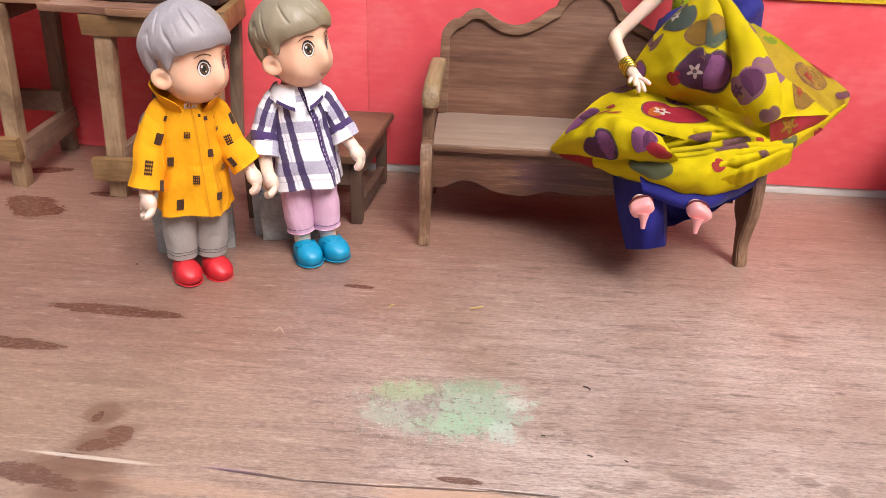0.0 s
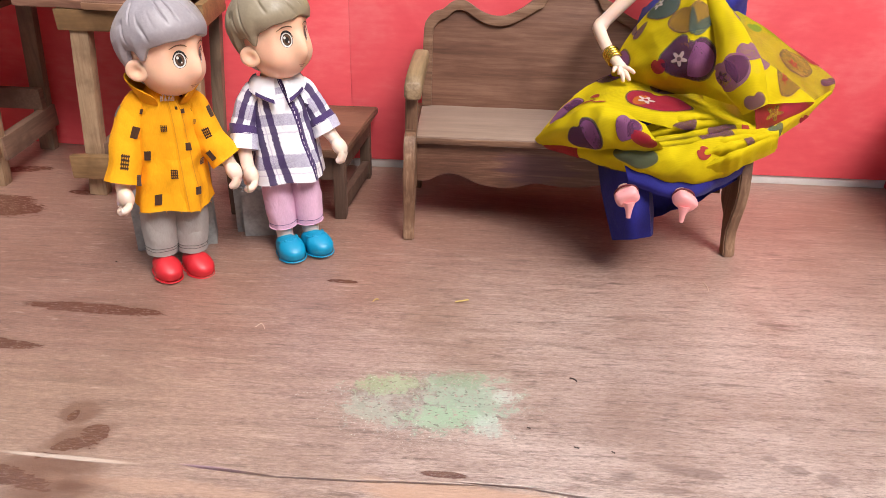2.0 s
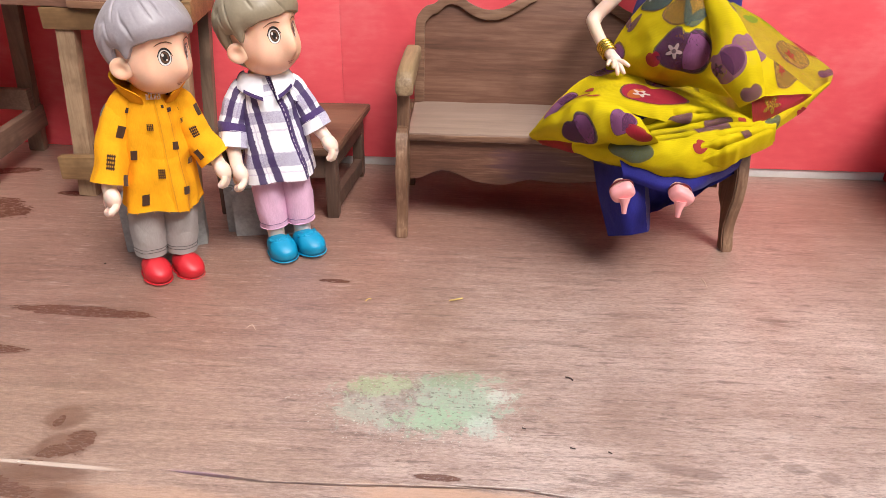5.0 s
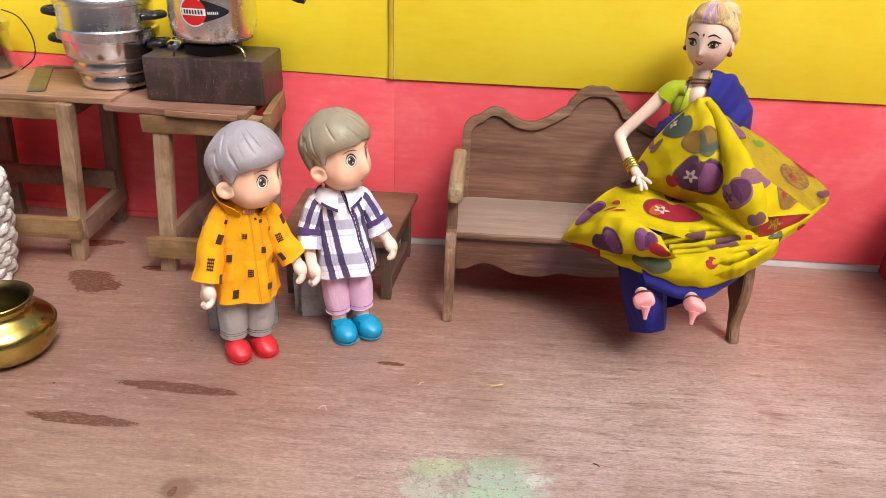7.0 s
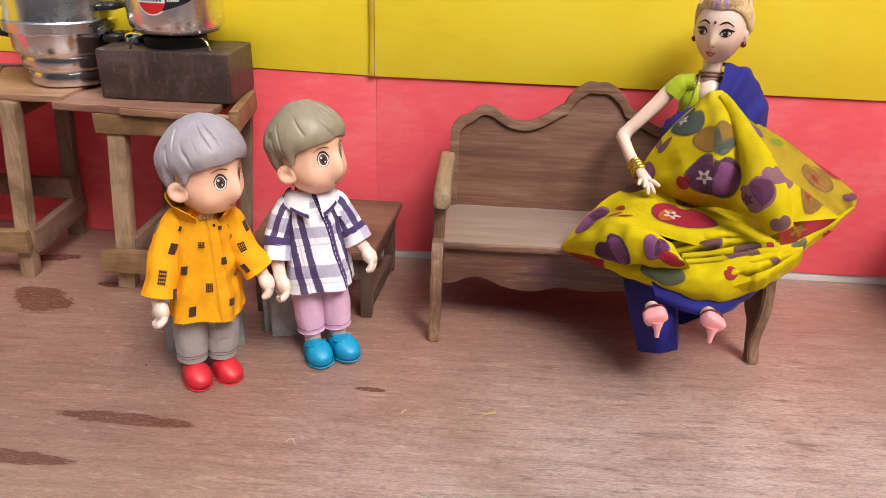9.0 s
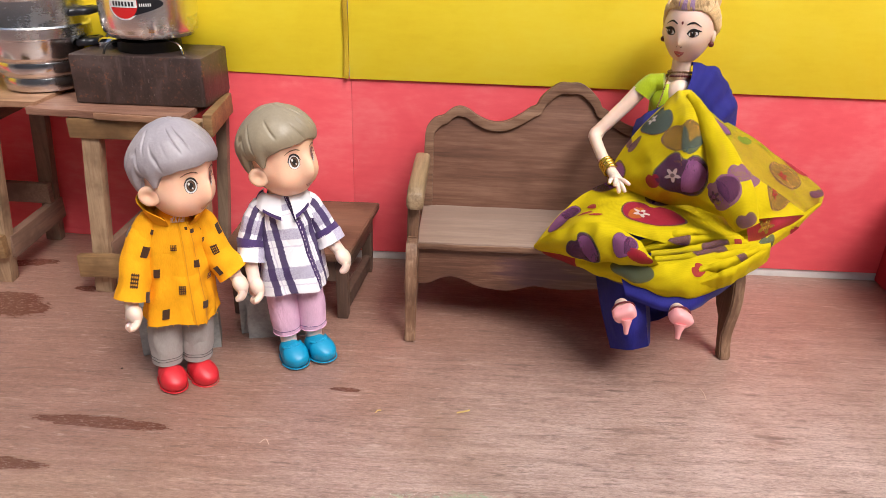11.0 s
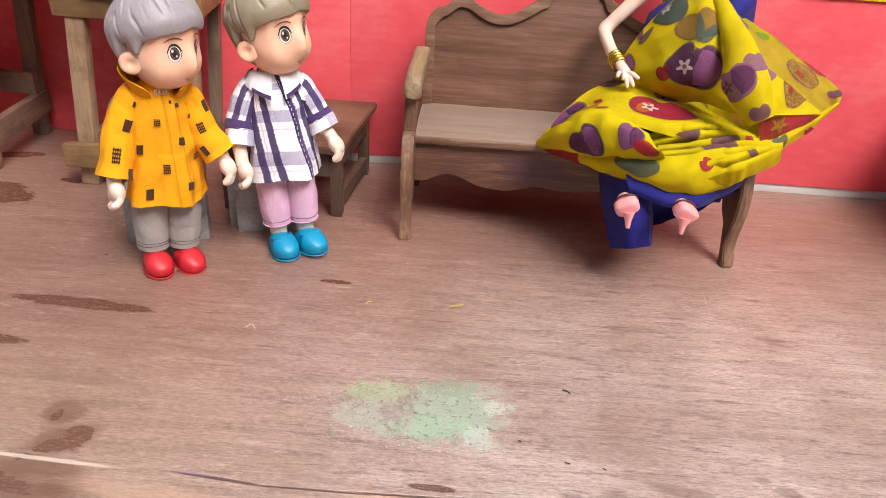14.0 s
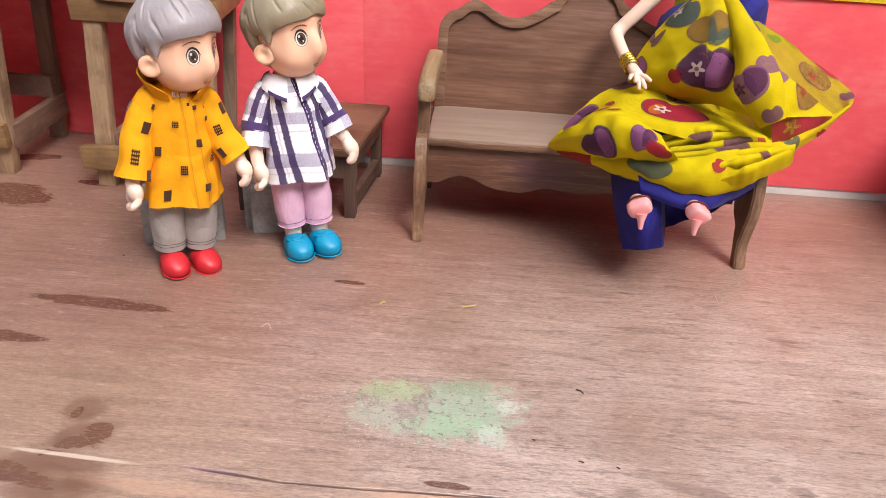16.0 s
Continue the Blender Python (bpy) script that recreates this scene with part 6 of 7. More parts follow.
        hd.stroke(b, [(s * 14, -2.4), (s * 20, 3.0), (s * 28, 4.6), (s * 36, 3.6), (s * 46, 2.6)], 4.6, EYE_DARK, 0.0004)
        hd.stroke(b, [(s * 17, -4.6), (s * 27, -6.0), (s * 40, -1.2)], 1.6, EYE_DARK, 0.0003)
        hd.stroke(b, [(s * 11, 12.0), (s * 20, 15.2), (s * 29, 15.6), (s * 44, 9.5)], 3.0, EYE_DARK, 0.0003)
        ec = hd.at(s * 95, -8, 0.0004)
        b.ball(ec, (0.0016, 0.0030, 0.0045), SKIN_FAIR, turn, 12, 8)
        b.ball(hd.at(s * 90, -20, 0.0014), 0.0019, MAROON, None, 10, 8)
    hd.decal(b, 0, 14.5, 2.3, 2.7, MAROON, 0.0004)
    hd.stroke(b, [(-14, -33.2), (-6, -33.0), (-2.2, -32.0), (0, -32.8), (2.2, -32.0), (6, -33.0), (14, -33.2)], 5.0, LIP, 0.0004)
    hd.stroke(b, [(-12, -34.6), (-5, -37.6), (0, -38.4), (5, -37.6), (12, -34.6)], 5.4, LIP, 0.0005)
    hd.stroke(b, [(-13, -33.8), (0, -35.4), (13, -33.8)], 1.0, MAROON, 0.0008)
    for s in (-1, 1):
        hd.decal(b, s * 5.5, -22.5, 1.6, 0.9, BROW, 0.0002)

    def edge(az):
        a = abs(az)
        if a < 50:
            return 38 - 6 * (a / 50) ** 2 + 0.8 * math.sin(radians(az) * 20)
        if a < 95:
            return 32 - 34 * ((a - 50) / 45) ** 1.5
        return -2 - 26 * min(1, (a - 95) / 45)
    hd.hair(b, HAIR_BLOND, 0.0022, edge, 26, 0.00035, 8, 3.0)
    # side parting swept up, lilac streaks on top, a small knot behind
    for i in range(64):
        az = -66 + 2.1 * i
        m = HAIR_LILAC if 20 < i < 44 and i % 5 not in (0, 3) else HAIR_BLOND
        lift = 0.0040 + 0.0007 * math.sin(i * 1.7)
        q = [hd.at(az, 36.5 + 1.5 * math.sin(i * 2.1), 0.0002), hd.at(az * 0.93, 45, 0.0026 + 0.0003 * math.sin(i * 3.1)), hd.at(az * 0.82 + math.sin(i * 1.3), 60, lift),
             hd.at(az * 0.5 + 18, 76, lift), hd.at(150, 74, 0.003)]
        b.tube(smooth_line(q, 4), [0.0004] + [0.00068] * 14 + [0.0005] * 2, m, 5)
    b.ball(hd.at(165, 38, 0.003), (0.010, 0.008, 0.0095), HAIR_BLOND, None, 20, 14)
    for s in (-1, 1):
        for i in range(30):
            f = i / 29
            q = [hd.at(s * (56 + 50 * f), 31 - 38 * f ** 1.2, 0.0010), hd.at(s * (78 + 42 * f), 38 - 30 * f + 2 * math.sin(i), 0.0031 + 0.0003 * math.sin(i * 2.3)), hd.at(s * (118 + 25 * f), 44 - 14 * f, 0.0033),
                 hd.at(160, 40 - 8 * f, 0.006)]
            b.tube(smooth_line(q, 5), [0.0004] + [0.00075] * 15, HAIR_BLOND, 5)
    # necklaces
    for rr, z, t, m in ((0.0078, 0.1742, 0.0009, BEAD), (0.0086, 0.1716, 0.0009, MAROON)):
        n = 30
        for i in range(n):
            a = 2 * math.pi * i / n
            b.ball((cx - 0.002 + rr * math.cos(a), cy - 0.001 + rr * 0.95 * math.sin(a), z - 0.0018 * -math.sin(a) * -1 * (1 if math.sin(a) < 0 else 0)), t, m, None, 7, 5)
    b.ball((cx - 0.006, cy - 0.0098, 0.1672), 0.0019, MAROON, None, 10, 8)
    chain = smooth_line([(cx - 0.0085, cy - 0.002, 0.1755), (cx - 0.0125, cy - 0.009, 0.1700), (cx - 0.0165, cy - 0.0165, 0.1600), (cx - 0.0205, cy - 0.0215, 0.1505)], 8)
    for p in chain:
        b.ball(p, 0.0007, BEAD, None, 6, 5)
    # blue drape over the far shoulder
    drape = Sheet([[(0.1850, -0.034, 0.1770), (0.199, -0.029, 0.173), (0.2135, -0.027, 0.161), (0.222, -0.029, 0.146)],
                   [(0.1840, -0.047, 0.1815), (0.198, -0.046, 0.1775), (0.2150, -0.044, 0.162), (0.222, -0.043, 0.143)],
                   [(0.1800, -0.061, 0.1715), (0.191, -0.064, 0.1635), (0.2055, -0.061, 0.151), (0.219, -0.052, 0.136)],
                   [(0.1720, -0.066, 0.1530), (0.185, -0.069, 0.146), (0.200, -0.067, 0.138), (0.216, -0.057, 0.126)]], ((0.0016, 2.2, 0.9, 0.4), (0.0008, 4.5, 1.6, 1.0)), 0.0016)
    drape.draw(b, BLUE, 40, 32)
    b.ball((0.2165, -0.040, 0.146), (0.0052, 0.0056, 0.012), SKIN_FAIR, None, 16, 12)
    # lap under the cloth and the hanging skirt
    b.ball((0.178, -0.066, 0.082), (0.036, 0.036, 0.0155), BLUE, None, 32, 14)
    b.ball((0.165, -0.115, 0.082), (0.038, 0.038, 0.0145), BLUE, None, 32, 14)
    # a flat panel at one side, its turned edge, and the hem that runs back from it
    for net, folds in (([
                   [(0.1248, -0.1100, 0.0544), (0.1275, -0.1400, 0.0636), (0.1336, -0.1580, 0.0694), (0.1445, -0.1600, 0.0689)],
                   [(0.1253, -0.1350, 0.0433), (0.1294, -0.1580, 0.0496), (0.1368, -0.1680, 0.0525), (0.1472, -0.1650, 0.0526)],
                   [(0.1305, -0.1580, 0.0246), (0.1350, -0.1670, 0.0299), (0.1412, -0.1720, 0.0333), (0.1512, -0.1660, 0.0325)]], ((0.0005, 1.5, 0.5, 0.0),)),
                       ([
                   [(0.1554, -0.1200, 0.0520), (0.1703, -0.1300, 0.0530), (0.1900, -0.1300, 0.0548), (0.2156, -0.1180, 0.0606)],
                   [(0.1632, -0.1140, 0.0300), (0.1773, -0.1200, 0.0370), (0.1970, -0.1220, 0.0460), (0.2168, -0.1180, 0.0590)],
                   [(0.1626, -0.1240, 0.0245), (0.1761, -0.1260, 0.0320), (0.1955, -0.1270, 0.0438), (0.2163, -0.1200, 0.0560)]], ((0.0010, 2.5, 0.4, 0.5), (0.0005, 5.0, 0.8, 1.0))),
                       ([
                   [(0.1300, -0.1560, 0.0760), (0.1500, -0.1660, 0.0750), (0.1720, -0.1640, 0.0760), (0.1960, -0.1420, 0.0790), (0.2150, -0.1200, 0.0790)],
                   [(0.1320, -0.1640, 0.0690), (0.1510, -0.1730, 0.0665), (0.1720, -0.1700, 0.0655), (0.1950, -0.1470, 0.0660), (0.2150, -0.1220, 0.0660)],
                   [(0.1330, -0.1640, 0.0650), (0.1515, -0.1720, 0.0622), (0.1720, -0.1690, 0.0608), (0.1930, -0.1460, 0.0590), (0.2150, -0.1210, 0.0575)]], ((0.0005, 2.0, 0.6, 0.2),)),
                       ([
                   [(0.1436, -0.1600, 0.0688), (0.1553, -0.1300, 0.0528)],
                   [(0.1472, -0.1650, 0.0526), (0.1595, -0.1320, 0.0354)],
                   [(0.1512, -0.1660, 0.0325), (0.1598, -0.1400, 0.0217)]], ())):
        Sheet(net, folds, 0.0006).draw(b, BLUE, 44, 28)
    for x, y, s in ((0.1278, -0.1870, -1), (0.1588, -0.1895, 1)):
        # moulded court shoe seen from its sole, with a spike heel
        m = Matrix.Rotation(radians(12), 3, "X") @ Matrix.Rotation(radians(32 * s), 3, "Y")
        c = Vector((x, y, 0.0672))
        b.tube([(x + 0.001, y + 0.012, 0.0655), (x, y + 0.002, 0.0685)], [0.0042, 0.0046], SKIN_FAIR, 14)

        def sole(u, v, c=c, m=m):
            a, e = 2 * math.pi * u, math.pi * (v - 0.5)
            q = [math.copysign(abs(k) ** 0.55, k) for k in (math.cos(a), math.sin(a))]
            w = math.cos(e) ** 0.5
            z = math.copysign(abs(math.sin(e)) ** 0.7, math.sin(e))
            return c + m @ Vector((q[0] * w * 0.0066, q[1] * w * 0.0044 - 0.0008 * z, z * 0.0048))
        b.grid(sole, 32, 16, SHOE_PINK)
        b.tube([c + Vector((-s * 0.0008, -0.0030, -0.0020)), c + Vector((-s * 0.0012, -0.0042, -0.0062)), c + Vector((-s * 0.0014, -0.0050, -0.0105))], [0.0036, 0.0019, 0.0012], SHOE_PINK, 10)
        q = [c + m @ Vector((0.0064 * math.cos(t), 0.0034, 0.0052 * math.sin(t))) for t in [2 * math.pi * i / 24 for i in range(25)]]
        b.tube(q, 0.0006, MAROON, 6)
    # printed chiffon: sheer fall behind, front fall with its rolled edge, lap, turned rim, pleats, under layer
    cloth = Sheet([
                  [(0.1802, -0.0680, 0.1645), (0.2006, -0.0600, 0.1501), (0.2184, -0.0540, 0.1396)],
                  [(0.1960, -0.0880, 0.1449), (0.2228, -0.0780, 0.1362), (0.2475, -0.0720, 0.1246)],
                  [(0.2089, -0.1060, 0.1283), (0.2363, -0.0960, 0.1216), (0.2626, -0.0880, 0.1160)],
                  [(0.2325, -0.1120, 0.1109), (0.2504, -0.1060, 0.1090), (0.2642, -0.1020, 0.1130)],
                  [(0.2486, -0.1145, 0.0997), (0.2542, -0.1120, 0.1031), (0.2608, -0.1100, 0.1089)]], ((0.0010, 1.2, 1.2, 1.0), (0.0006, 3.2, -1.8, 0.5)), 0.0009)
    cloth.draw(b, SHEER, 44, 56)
    cloth.apple(b, 0.12, 0.18, 0.0114, P_PURPLE, 0, None, P_OCHRE, False)
    cloth.apple(b, 0.40, 0.24, 0.0046, P_GREEN, 0, None, None, False)
    cloth.apple(b, 0.58, 0.50, 0.0122, P_OCHRE, 15, None, P_RED, True)
    cloth.print_shape(b, 0.94, 0.36, leaf_shape, 0.0103, P_RED, 0.0006, 50)
    cloth.apple(b, 0.86, 0.74, 0.0043, P_PURPLE, 0, None, None, False)
    cloth.print_shape(b, 0.58, 0.26, leaf_shape, 0.0059, P_GREEN, 0.0006, 30)
    cloth = Sheet([
                  [(0.1816, -0.0980, 0.1144), (0.2031, -0.0980, 0.1181), (0.2288, -0.1040, 0.1122)],
                  [(0.1860, -0.1110, 0.0957), (0.2069, -0.1150, 0.0950), (0.2309, -0.1140, 0.0972)],
                  [(0.1936, -0.1240, 0.0825), (0.2104, -0.1260, 0.0820), (0.2247, -0.1240, 0.0844)]], ((0.0006, 2.5, 0.0, 0.0), (0.0003, 7.0, 0.0, 1.0)), 0.0007)
    cloth.draw(b, CHIFFON, 44, 10)
    cloth = Sheet([
                  [(0.2106, -0.1260, 0.0906), (0.2328, -0.1210, 0.0957), (0.2582, -0.1110, 0.1096)],
                  [(0.2096, -0.1360, 0.0869), (0.2336, -0.1240, 0.0923), (0.2593, -0.1120, 0.1096)],
                  [(0.2175, -0.1320, 0.0793), (0.2384, -0.1200, 0.0883), (0.2607, -0.1100, 0.1079)]], ((0.0004, 2.0, 1.0, 0.0),), 0.0004)
    cloth.draw(b, CHIFFON, 36, 20)
    cloth.apple(b, 0.28, 0.60, 0.0065, P_TEAL, 0, None, None, False)
    cloth.apple(b, 0.62, 1.00, 0.0032, P_RED, 0, None, None, False)
    cloth = Sheet([
                  [(0.2077, -0.1300, 0.1057), (0.2222, -0.1280, 0.1055), (0.2475, -0.1175, 0.1043)],
                  [(0.2091, -0.1320, 0.0968), (0.2251, -0.1270, 0.0979), (0.2480, -0.1170, 0.1034)],
                  [(0.2136, -0.1300, 0.0854), (0.2284, -0.1240, 0.0915), (0.2485, -0.1160, 0.1023)]], ((0.0005, 1.5, 1.0, 0.5),), 0.0006)
    cloth.draw(b, P_RED, 24, 20)
    cloth.print_shape(b, 0.40, 0.38, flower_shape, 0.0059, P_OCHRE, 0.0006, 0)
    cloth = Sheet([
                  [(0.1919, -0.1120, 0.1464), (0.2022, -0.1200, 0.1352), (0.2213, -0.1200, 0.1216), (0.2475, -0.1170, 0.1053)],
                  [(0.1987, -0.1260, 0.1214), (0.2076, -0.1300, 0.1163), (0.2253, -0.1260, 0.1106), (0.2470, -0.1190, 0.1052)],
                  [(0.2041, -0.1340, 0.1056), (0.2097, -0.1360, 0.1070), (0.2253, -0.1290, 0.1058), (0.2470, -0.1200, 0.1047)]], ((0.0008, 1.5, 1.0, 0.5),), 0.0009)
    cloth.draw(b, CHIFFON, 36, 28)
    cloth.apple(b, 0.72, 0.12, 0.0092, P_OCHRE, 0, None, P_RED, True)
    cloth.apple(b, 0.38, 0.16, 0.0070, P_LILAC, 0, None, None, False)
    cloth = Sheet([
                  [(0.0842, -0.1030, 0.0686), (0.1068, -0.0900, 0.0926), (0.1366, -0.0800, 0.1089), (0.1714, -0.0820, 0.1078), (0.2050, -0.1100, 0.0915)],
                  [(0.0842, -0.1060, 0.0695), (0.1070, -0.1050, 0.0921), (0.1340, -0.1030, 0.1039), (0.1659, -0.1150, 0.1022), (0.2064, -0.1300, 0.0934)],
                  [(0.0848, -0.1090, 0.0705), (0.1043, -0.1280, 0.0953), (0.1290, -0.1350, 0.1015), (0.1610, -0.1420, 0.1008), (0.2079, -0.1380, 0.0925)],
                  [(0.0853, -0.1090, 0.0700), (0.1061, -0.1320, 0.0934), (0.1286, -0.1440, 0.0985), (0.1588, -0.1480, 0.0930), (0.2121, -0.1380, 0.0880)]], ((0.0012, 1.6, 1.1, 0.3), (0.0007, 3.5, -1.5, 1.2)), 0.0012)
    cloth.draw(b, CHIFFON, 60, 48)
    cloth.apple(b, 0.20, 0.28, 0.0124, P_LILAC, -12, None, None, True)
    cloth.print_shape(b, 0.36, 0.40, leaf_shape, 0.0059, P_RED, 0.0006, -10)
    cloth.print_shape(b, 0.32, 0.52, leaf_shape, 0.0049, P_RED, 0.0006, 70)
    cloth.print_shape(b, 0.38, 0.58, leaf_shape, 0.0043, P_RED, 0.0006, -80)
    cloth.apple(b, 0.66, 0.50, 0.0176, P_RED, 4, P_PURPLE, P_WHITE, True)
    cloth.print_shape(b, 0.595, 0.52, leaf_shape, 0.0100, P_ORANGE, 0.00055, -8)
    cloth.apple(b, 0.44, 0.04, 0.0086, P_PURPLE, 0, None, None, False)
    cloth = Sheet([
                  [(0.0870, -0.1060, 0.0661), (0.1055, -0.1300, 0.0761), (0.1284, -0.1520, 0.0837), (0.1531, -0.1650, 0.0885), (0.1802, -0.1580, 0.0935), (0.2129, -0.1380, 0.0933)],
                  [(0.0881, -0.1070, 0.0650), (0.1053, -0.1340, 0.0732), (0.1278, -0.1580, 0.0797), (0.1523, -0.1720, 0.0830), (0.1784, -0.1680, 0.0871), (0.2172, -0.1390, 0.0916)],
                  [(0.0907, -0.1070, 0.0634), (0.1072, -0.1320, 0.0691), (0.1283, -0.1560, 0.0728), (0.1502, -0.1710, 0.0742), (0.1780, -0.1700, 0.0767), (0.2242, -0.1340, 0.0873)],
                  [(0.0936, -0.1040, 0.0613), (0.1109, -0.1260, 0.0650), (0.1330, -0.1480, 0.0663), (0.1596, -0.1640, 0.0664), (0.1841, -0.1620, 0.0698), (0.2255, -0.1300, 0.0832)],
                  [(0.0986, -0.0950, 0.0577), (0.1166, -0.1100, 0.0584), (0.1418, -0.1200, 0.0548), (0.1716, -0.1300, 0.0519), (0.1974, -0.1300, 0.0562), (0.2264, -0.1200, 0.0776)]], ((0.0008, 3.0, 0.6, 0.3), (0.0006, 7.0, 1.5, 1.0)), 0.0009)
    cloth.draw(b, CHIFFON, 70, 44)
    cloth.ribbon(b, P_RED, 0.02, 0.21, 0.15, 0.72, 0.0004)
    cloth.print_shape(b, 0.46, 0.22, leaf_shape, 0.0135, P_TEAL, 0.0006, 86)
    cloth.apple(b, 0.74, 0.20, 0.0043, P_RED, 30, None, None, False)
    cloth = Sheet([
                  [(0.0830, -0.1080, 0.0707), (0.0930, -0.1280, 0.0898), (0.1070, -0.1400, 0.1010), (0.1229, -0.1520, 0.1052), (0.1382, -0.1600, 0.0997)],
                  [(0.0824, -0.1100, 0.0705), (0.0944, -0.1370, 0.0869), (0.1096, -0.1530, 0.0969), (0.1231, -0.1630, 0.1024), (0.1410, -0.1680, 0.0960)],
                  [(0.0830, -0.1100, 0.0688), (0.0974, -0.1370, 0.0803), (0.1147, -0.1560, 0.0865), (0.1284, -0.1660, 0.0908), (0.1450, -0.1700, 0.0928)],
                  [(0.0857, -0.1070, 0.0659), (0.1033, -0.1310, 0.0745), (0.1191, -0.1490, 0.0795), (0.1352, -0.1590, 0.0831), (0.1500, -0.1630, 0.0861)]], ((0.0008, 2.0, 0.5, 0.3), (0.0005, 5.0, 1.0, 0.0)), 0.0008)
    cloth.draw(b, CHIFFON, 60, 36)
    cloth.apple(b, 0.42, 0.56, 0.0124, P_PURPLE, 24, None, None, True)
    cloth.apple(b, 0.80, 0.36, 0.0074, P_LILAC, 10, None, None, True)
    cloth.print_shape(b, 0.88, 0.62, leaf_shape, 0.0080, P_RED, 0.0006, 75)
    cloth.print_shape(b, 0.88, 0.50, leaf_shape, 0.0054, P_RED, 0.0006, 80)
    cloth = Sheet([
                  [(0.1417, -0.1420, 0.0921), (0.1566, -0.1440, 0.0991), (0.1739, -0.1430, 0.1020), (0.1857, -0.1380, 0.0981)],
                  [(0.1415, -0.1445, 0.0900), (0.1563, -0.1465, 0.0970), (0.1736, -0.1455, 0.0999), (0.1853, -0.1405, 0.0960)],
                  [(0.1428, -0.1400, 0.0832), (0.1580, -0.1420, 0.0903), (0.1755, -0.1410, 0.0933), (0.1874, -0.1360, 0.0893)],
                  [(0.1448, -0.1340, 0.0774), (0.1602, -0.1360, 0.0847), (0.1780, -0.1350, 0.0878), (0.1901, -0.1300, 0.0837)]], ((0.0006, 2.5, 0.0, 0.0), (0.0003, 7.0, 0.0, 1.0)), 0.0007)
    cloth.draw(b, CHIFFON, 44, 10)
    cloth = Sheet([
                  [(0.1445, -0.1450, 0.0900), (0.1620, -0.1480, 0.0978), (0.1840, -0.1430, 0.0985), (0.2090, -0.1290, 0.0926)],
                  [(0.1443, -0.1475, 0.0879), (0.1617, -0.1505, 0.0958), (0.1836, -0.1455, 0.0964), (0.2086, -0.1315, 0.0904)],
                  [(0.1457, -0.1430, 0.0810), (0.1634, -0.1460, 0.0891), (0.1857, -0.1410, 0.0897), (0.2110, -0.1270, 0.0835)],
                  [(0.1477, -0.1370, 0.0752), (0.1658, -0.1400, 0.0834), (0.1884, -0.1350, 0.0841), (0.2141, -0.1210, 0.0778)]], ((0.0006, 2.5, 0.0, 1.0), (0.0003, 7.0, 0.0, 1.0)), 0.0007)
    cloth.draw(b, CHIFFON, 44, 10)
    cloth.print_shape(b, 0.34, 0.04, leaf_shape, 0.0070, P_PURPLE, 0.0006, 85)
    cloth = Sheet([
                  [(0.1479, -0.1490, 0.0889), (0.1697, -0.1520, 0.0945), (0.1891, -0.1470, 0.0974), (0.2098, -0.1330, 0.0921)],
                  [(0.1477, -0.1515, 0.0868), (0.1694, -0.1545, 0.0925), (0.1887, -0.1495, 0.0954), (0.2094, -0.1355, 0.0900)],
                  [(0.1492, -0.1470, 0.0799), (0.1713, -0.1500, 0.0857), (0.1909, -0.1450, 0.0887), (0.2118, -0.1310, 0.0831)],
                  [(0.1513, -0.1410, 0.0741), (0.1738, -0.1440, 0.0800), (0.1937, -0.1390, 0.0830), (0.2150, -0.1250, 0.0774)]], ((0.0006, 2.5, 0.0, 2.0), (0.0003, 7.0, 0.0, 1.0)), 0.0007)
    cloth.draw(b, CHIFFON, 44, 10)
    cloth.print_shape(b, 0.58, 0.30, leaf_shape, 0.0092, P_PURPLE, 0.0006, 85)
    cloth.apple(b, 0.84, 0.24, 0.0041, P_RED, 0, None, None, False)
    cloth = Sheet([
                  [(0.1493, -0.1530, 0.0872), (0.1710, -0.1560, 0.0924), (0.1922, -0.1510, 0.0959), (0.2230, -0.1330, 0.0898)],
                  [(0.1490, -0.1555, 0.0852), (0.1706, -0.1585, 0.0904), (0.1918, -0.1535, 0.0938), (0.2226, -0.1355, 0.0877)],
                  [(0.1506, -0.1510, 0.0783), (0.1726, -0.1540, 0.0836), (0.1940, -0.1490, 0.0871), (0.2251, -0.1310, 0.0809)],
                  [(0.1527, -0.1450, 0.0724), (0.1751, -0.1480, 0.0778), (0.1969, -0.1430, 0.0814), (0.2283, -0.1250, 0.0751)]], ((0.0006, 2.5, 0.0, 3.0), (0.0003, 7.0, 0.0, 1.0)), 0.0007)
    cloth.draw(b, CHIFFON, 44, 10)
    cloth.print_shape(b, 0.48, 0.20, leaf_shape, 0.0097, P_PURPLE, 0.0006, 82)
    cloth = Sheet([
                  [(0.1496, -0.1570, 0.0855), (0.1721, -0.1600, 0.0908), (0.1912, -0.1550, 0.0939), (0.2247, -0.1310, 0.0895)],
                  [(0.1493, -0.1595, 0.0835), (0.1718, -0.1625, 0.0888), (0.1908, -0.1575, 0.0919), (0.2243, -0.1335, 0.0874)],
                  [(0.1509, -0.1550, 0.0766), (0.1737, -0.1580, 0.0820), (0.1931, -0.1530, 0.0851), (0.2268, -0.1290, 0.0805)],
                  [(0.1531, -0.1490, 0.0706), (0.1764, -0.1520, 0.0762), (0.1960, -0.1470, 0.0794), (0.2301, -0.1230, 0.0748)]], ((0.0006, 2.5, 0.0, 4.0), (0.0003, 7.0, 0.0, 1.0)), 0.0007)
    cloth.draw(b, CHIFFON, 44, 10)
    cloth.apple(b, 0.00, 0.44, 0.0054, P_RED, 0, None, None, False)
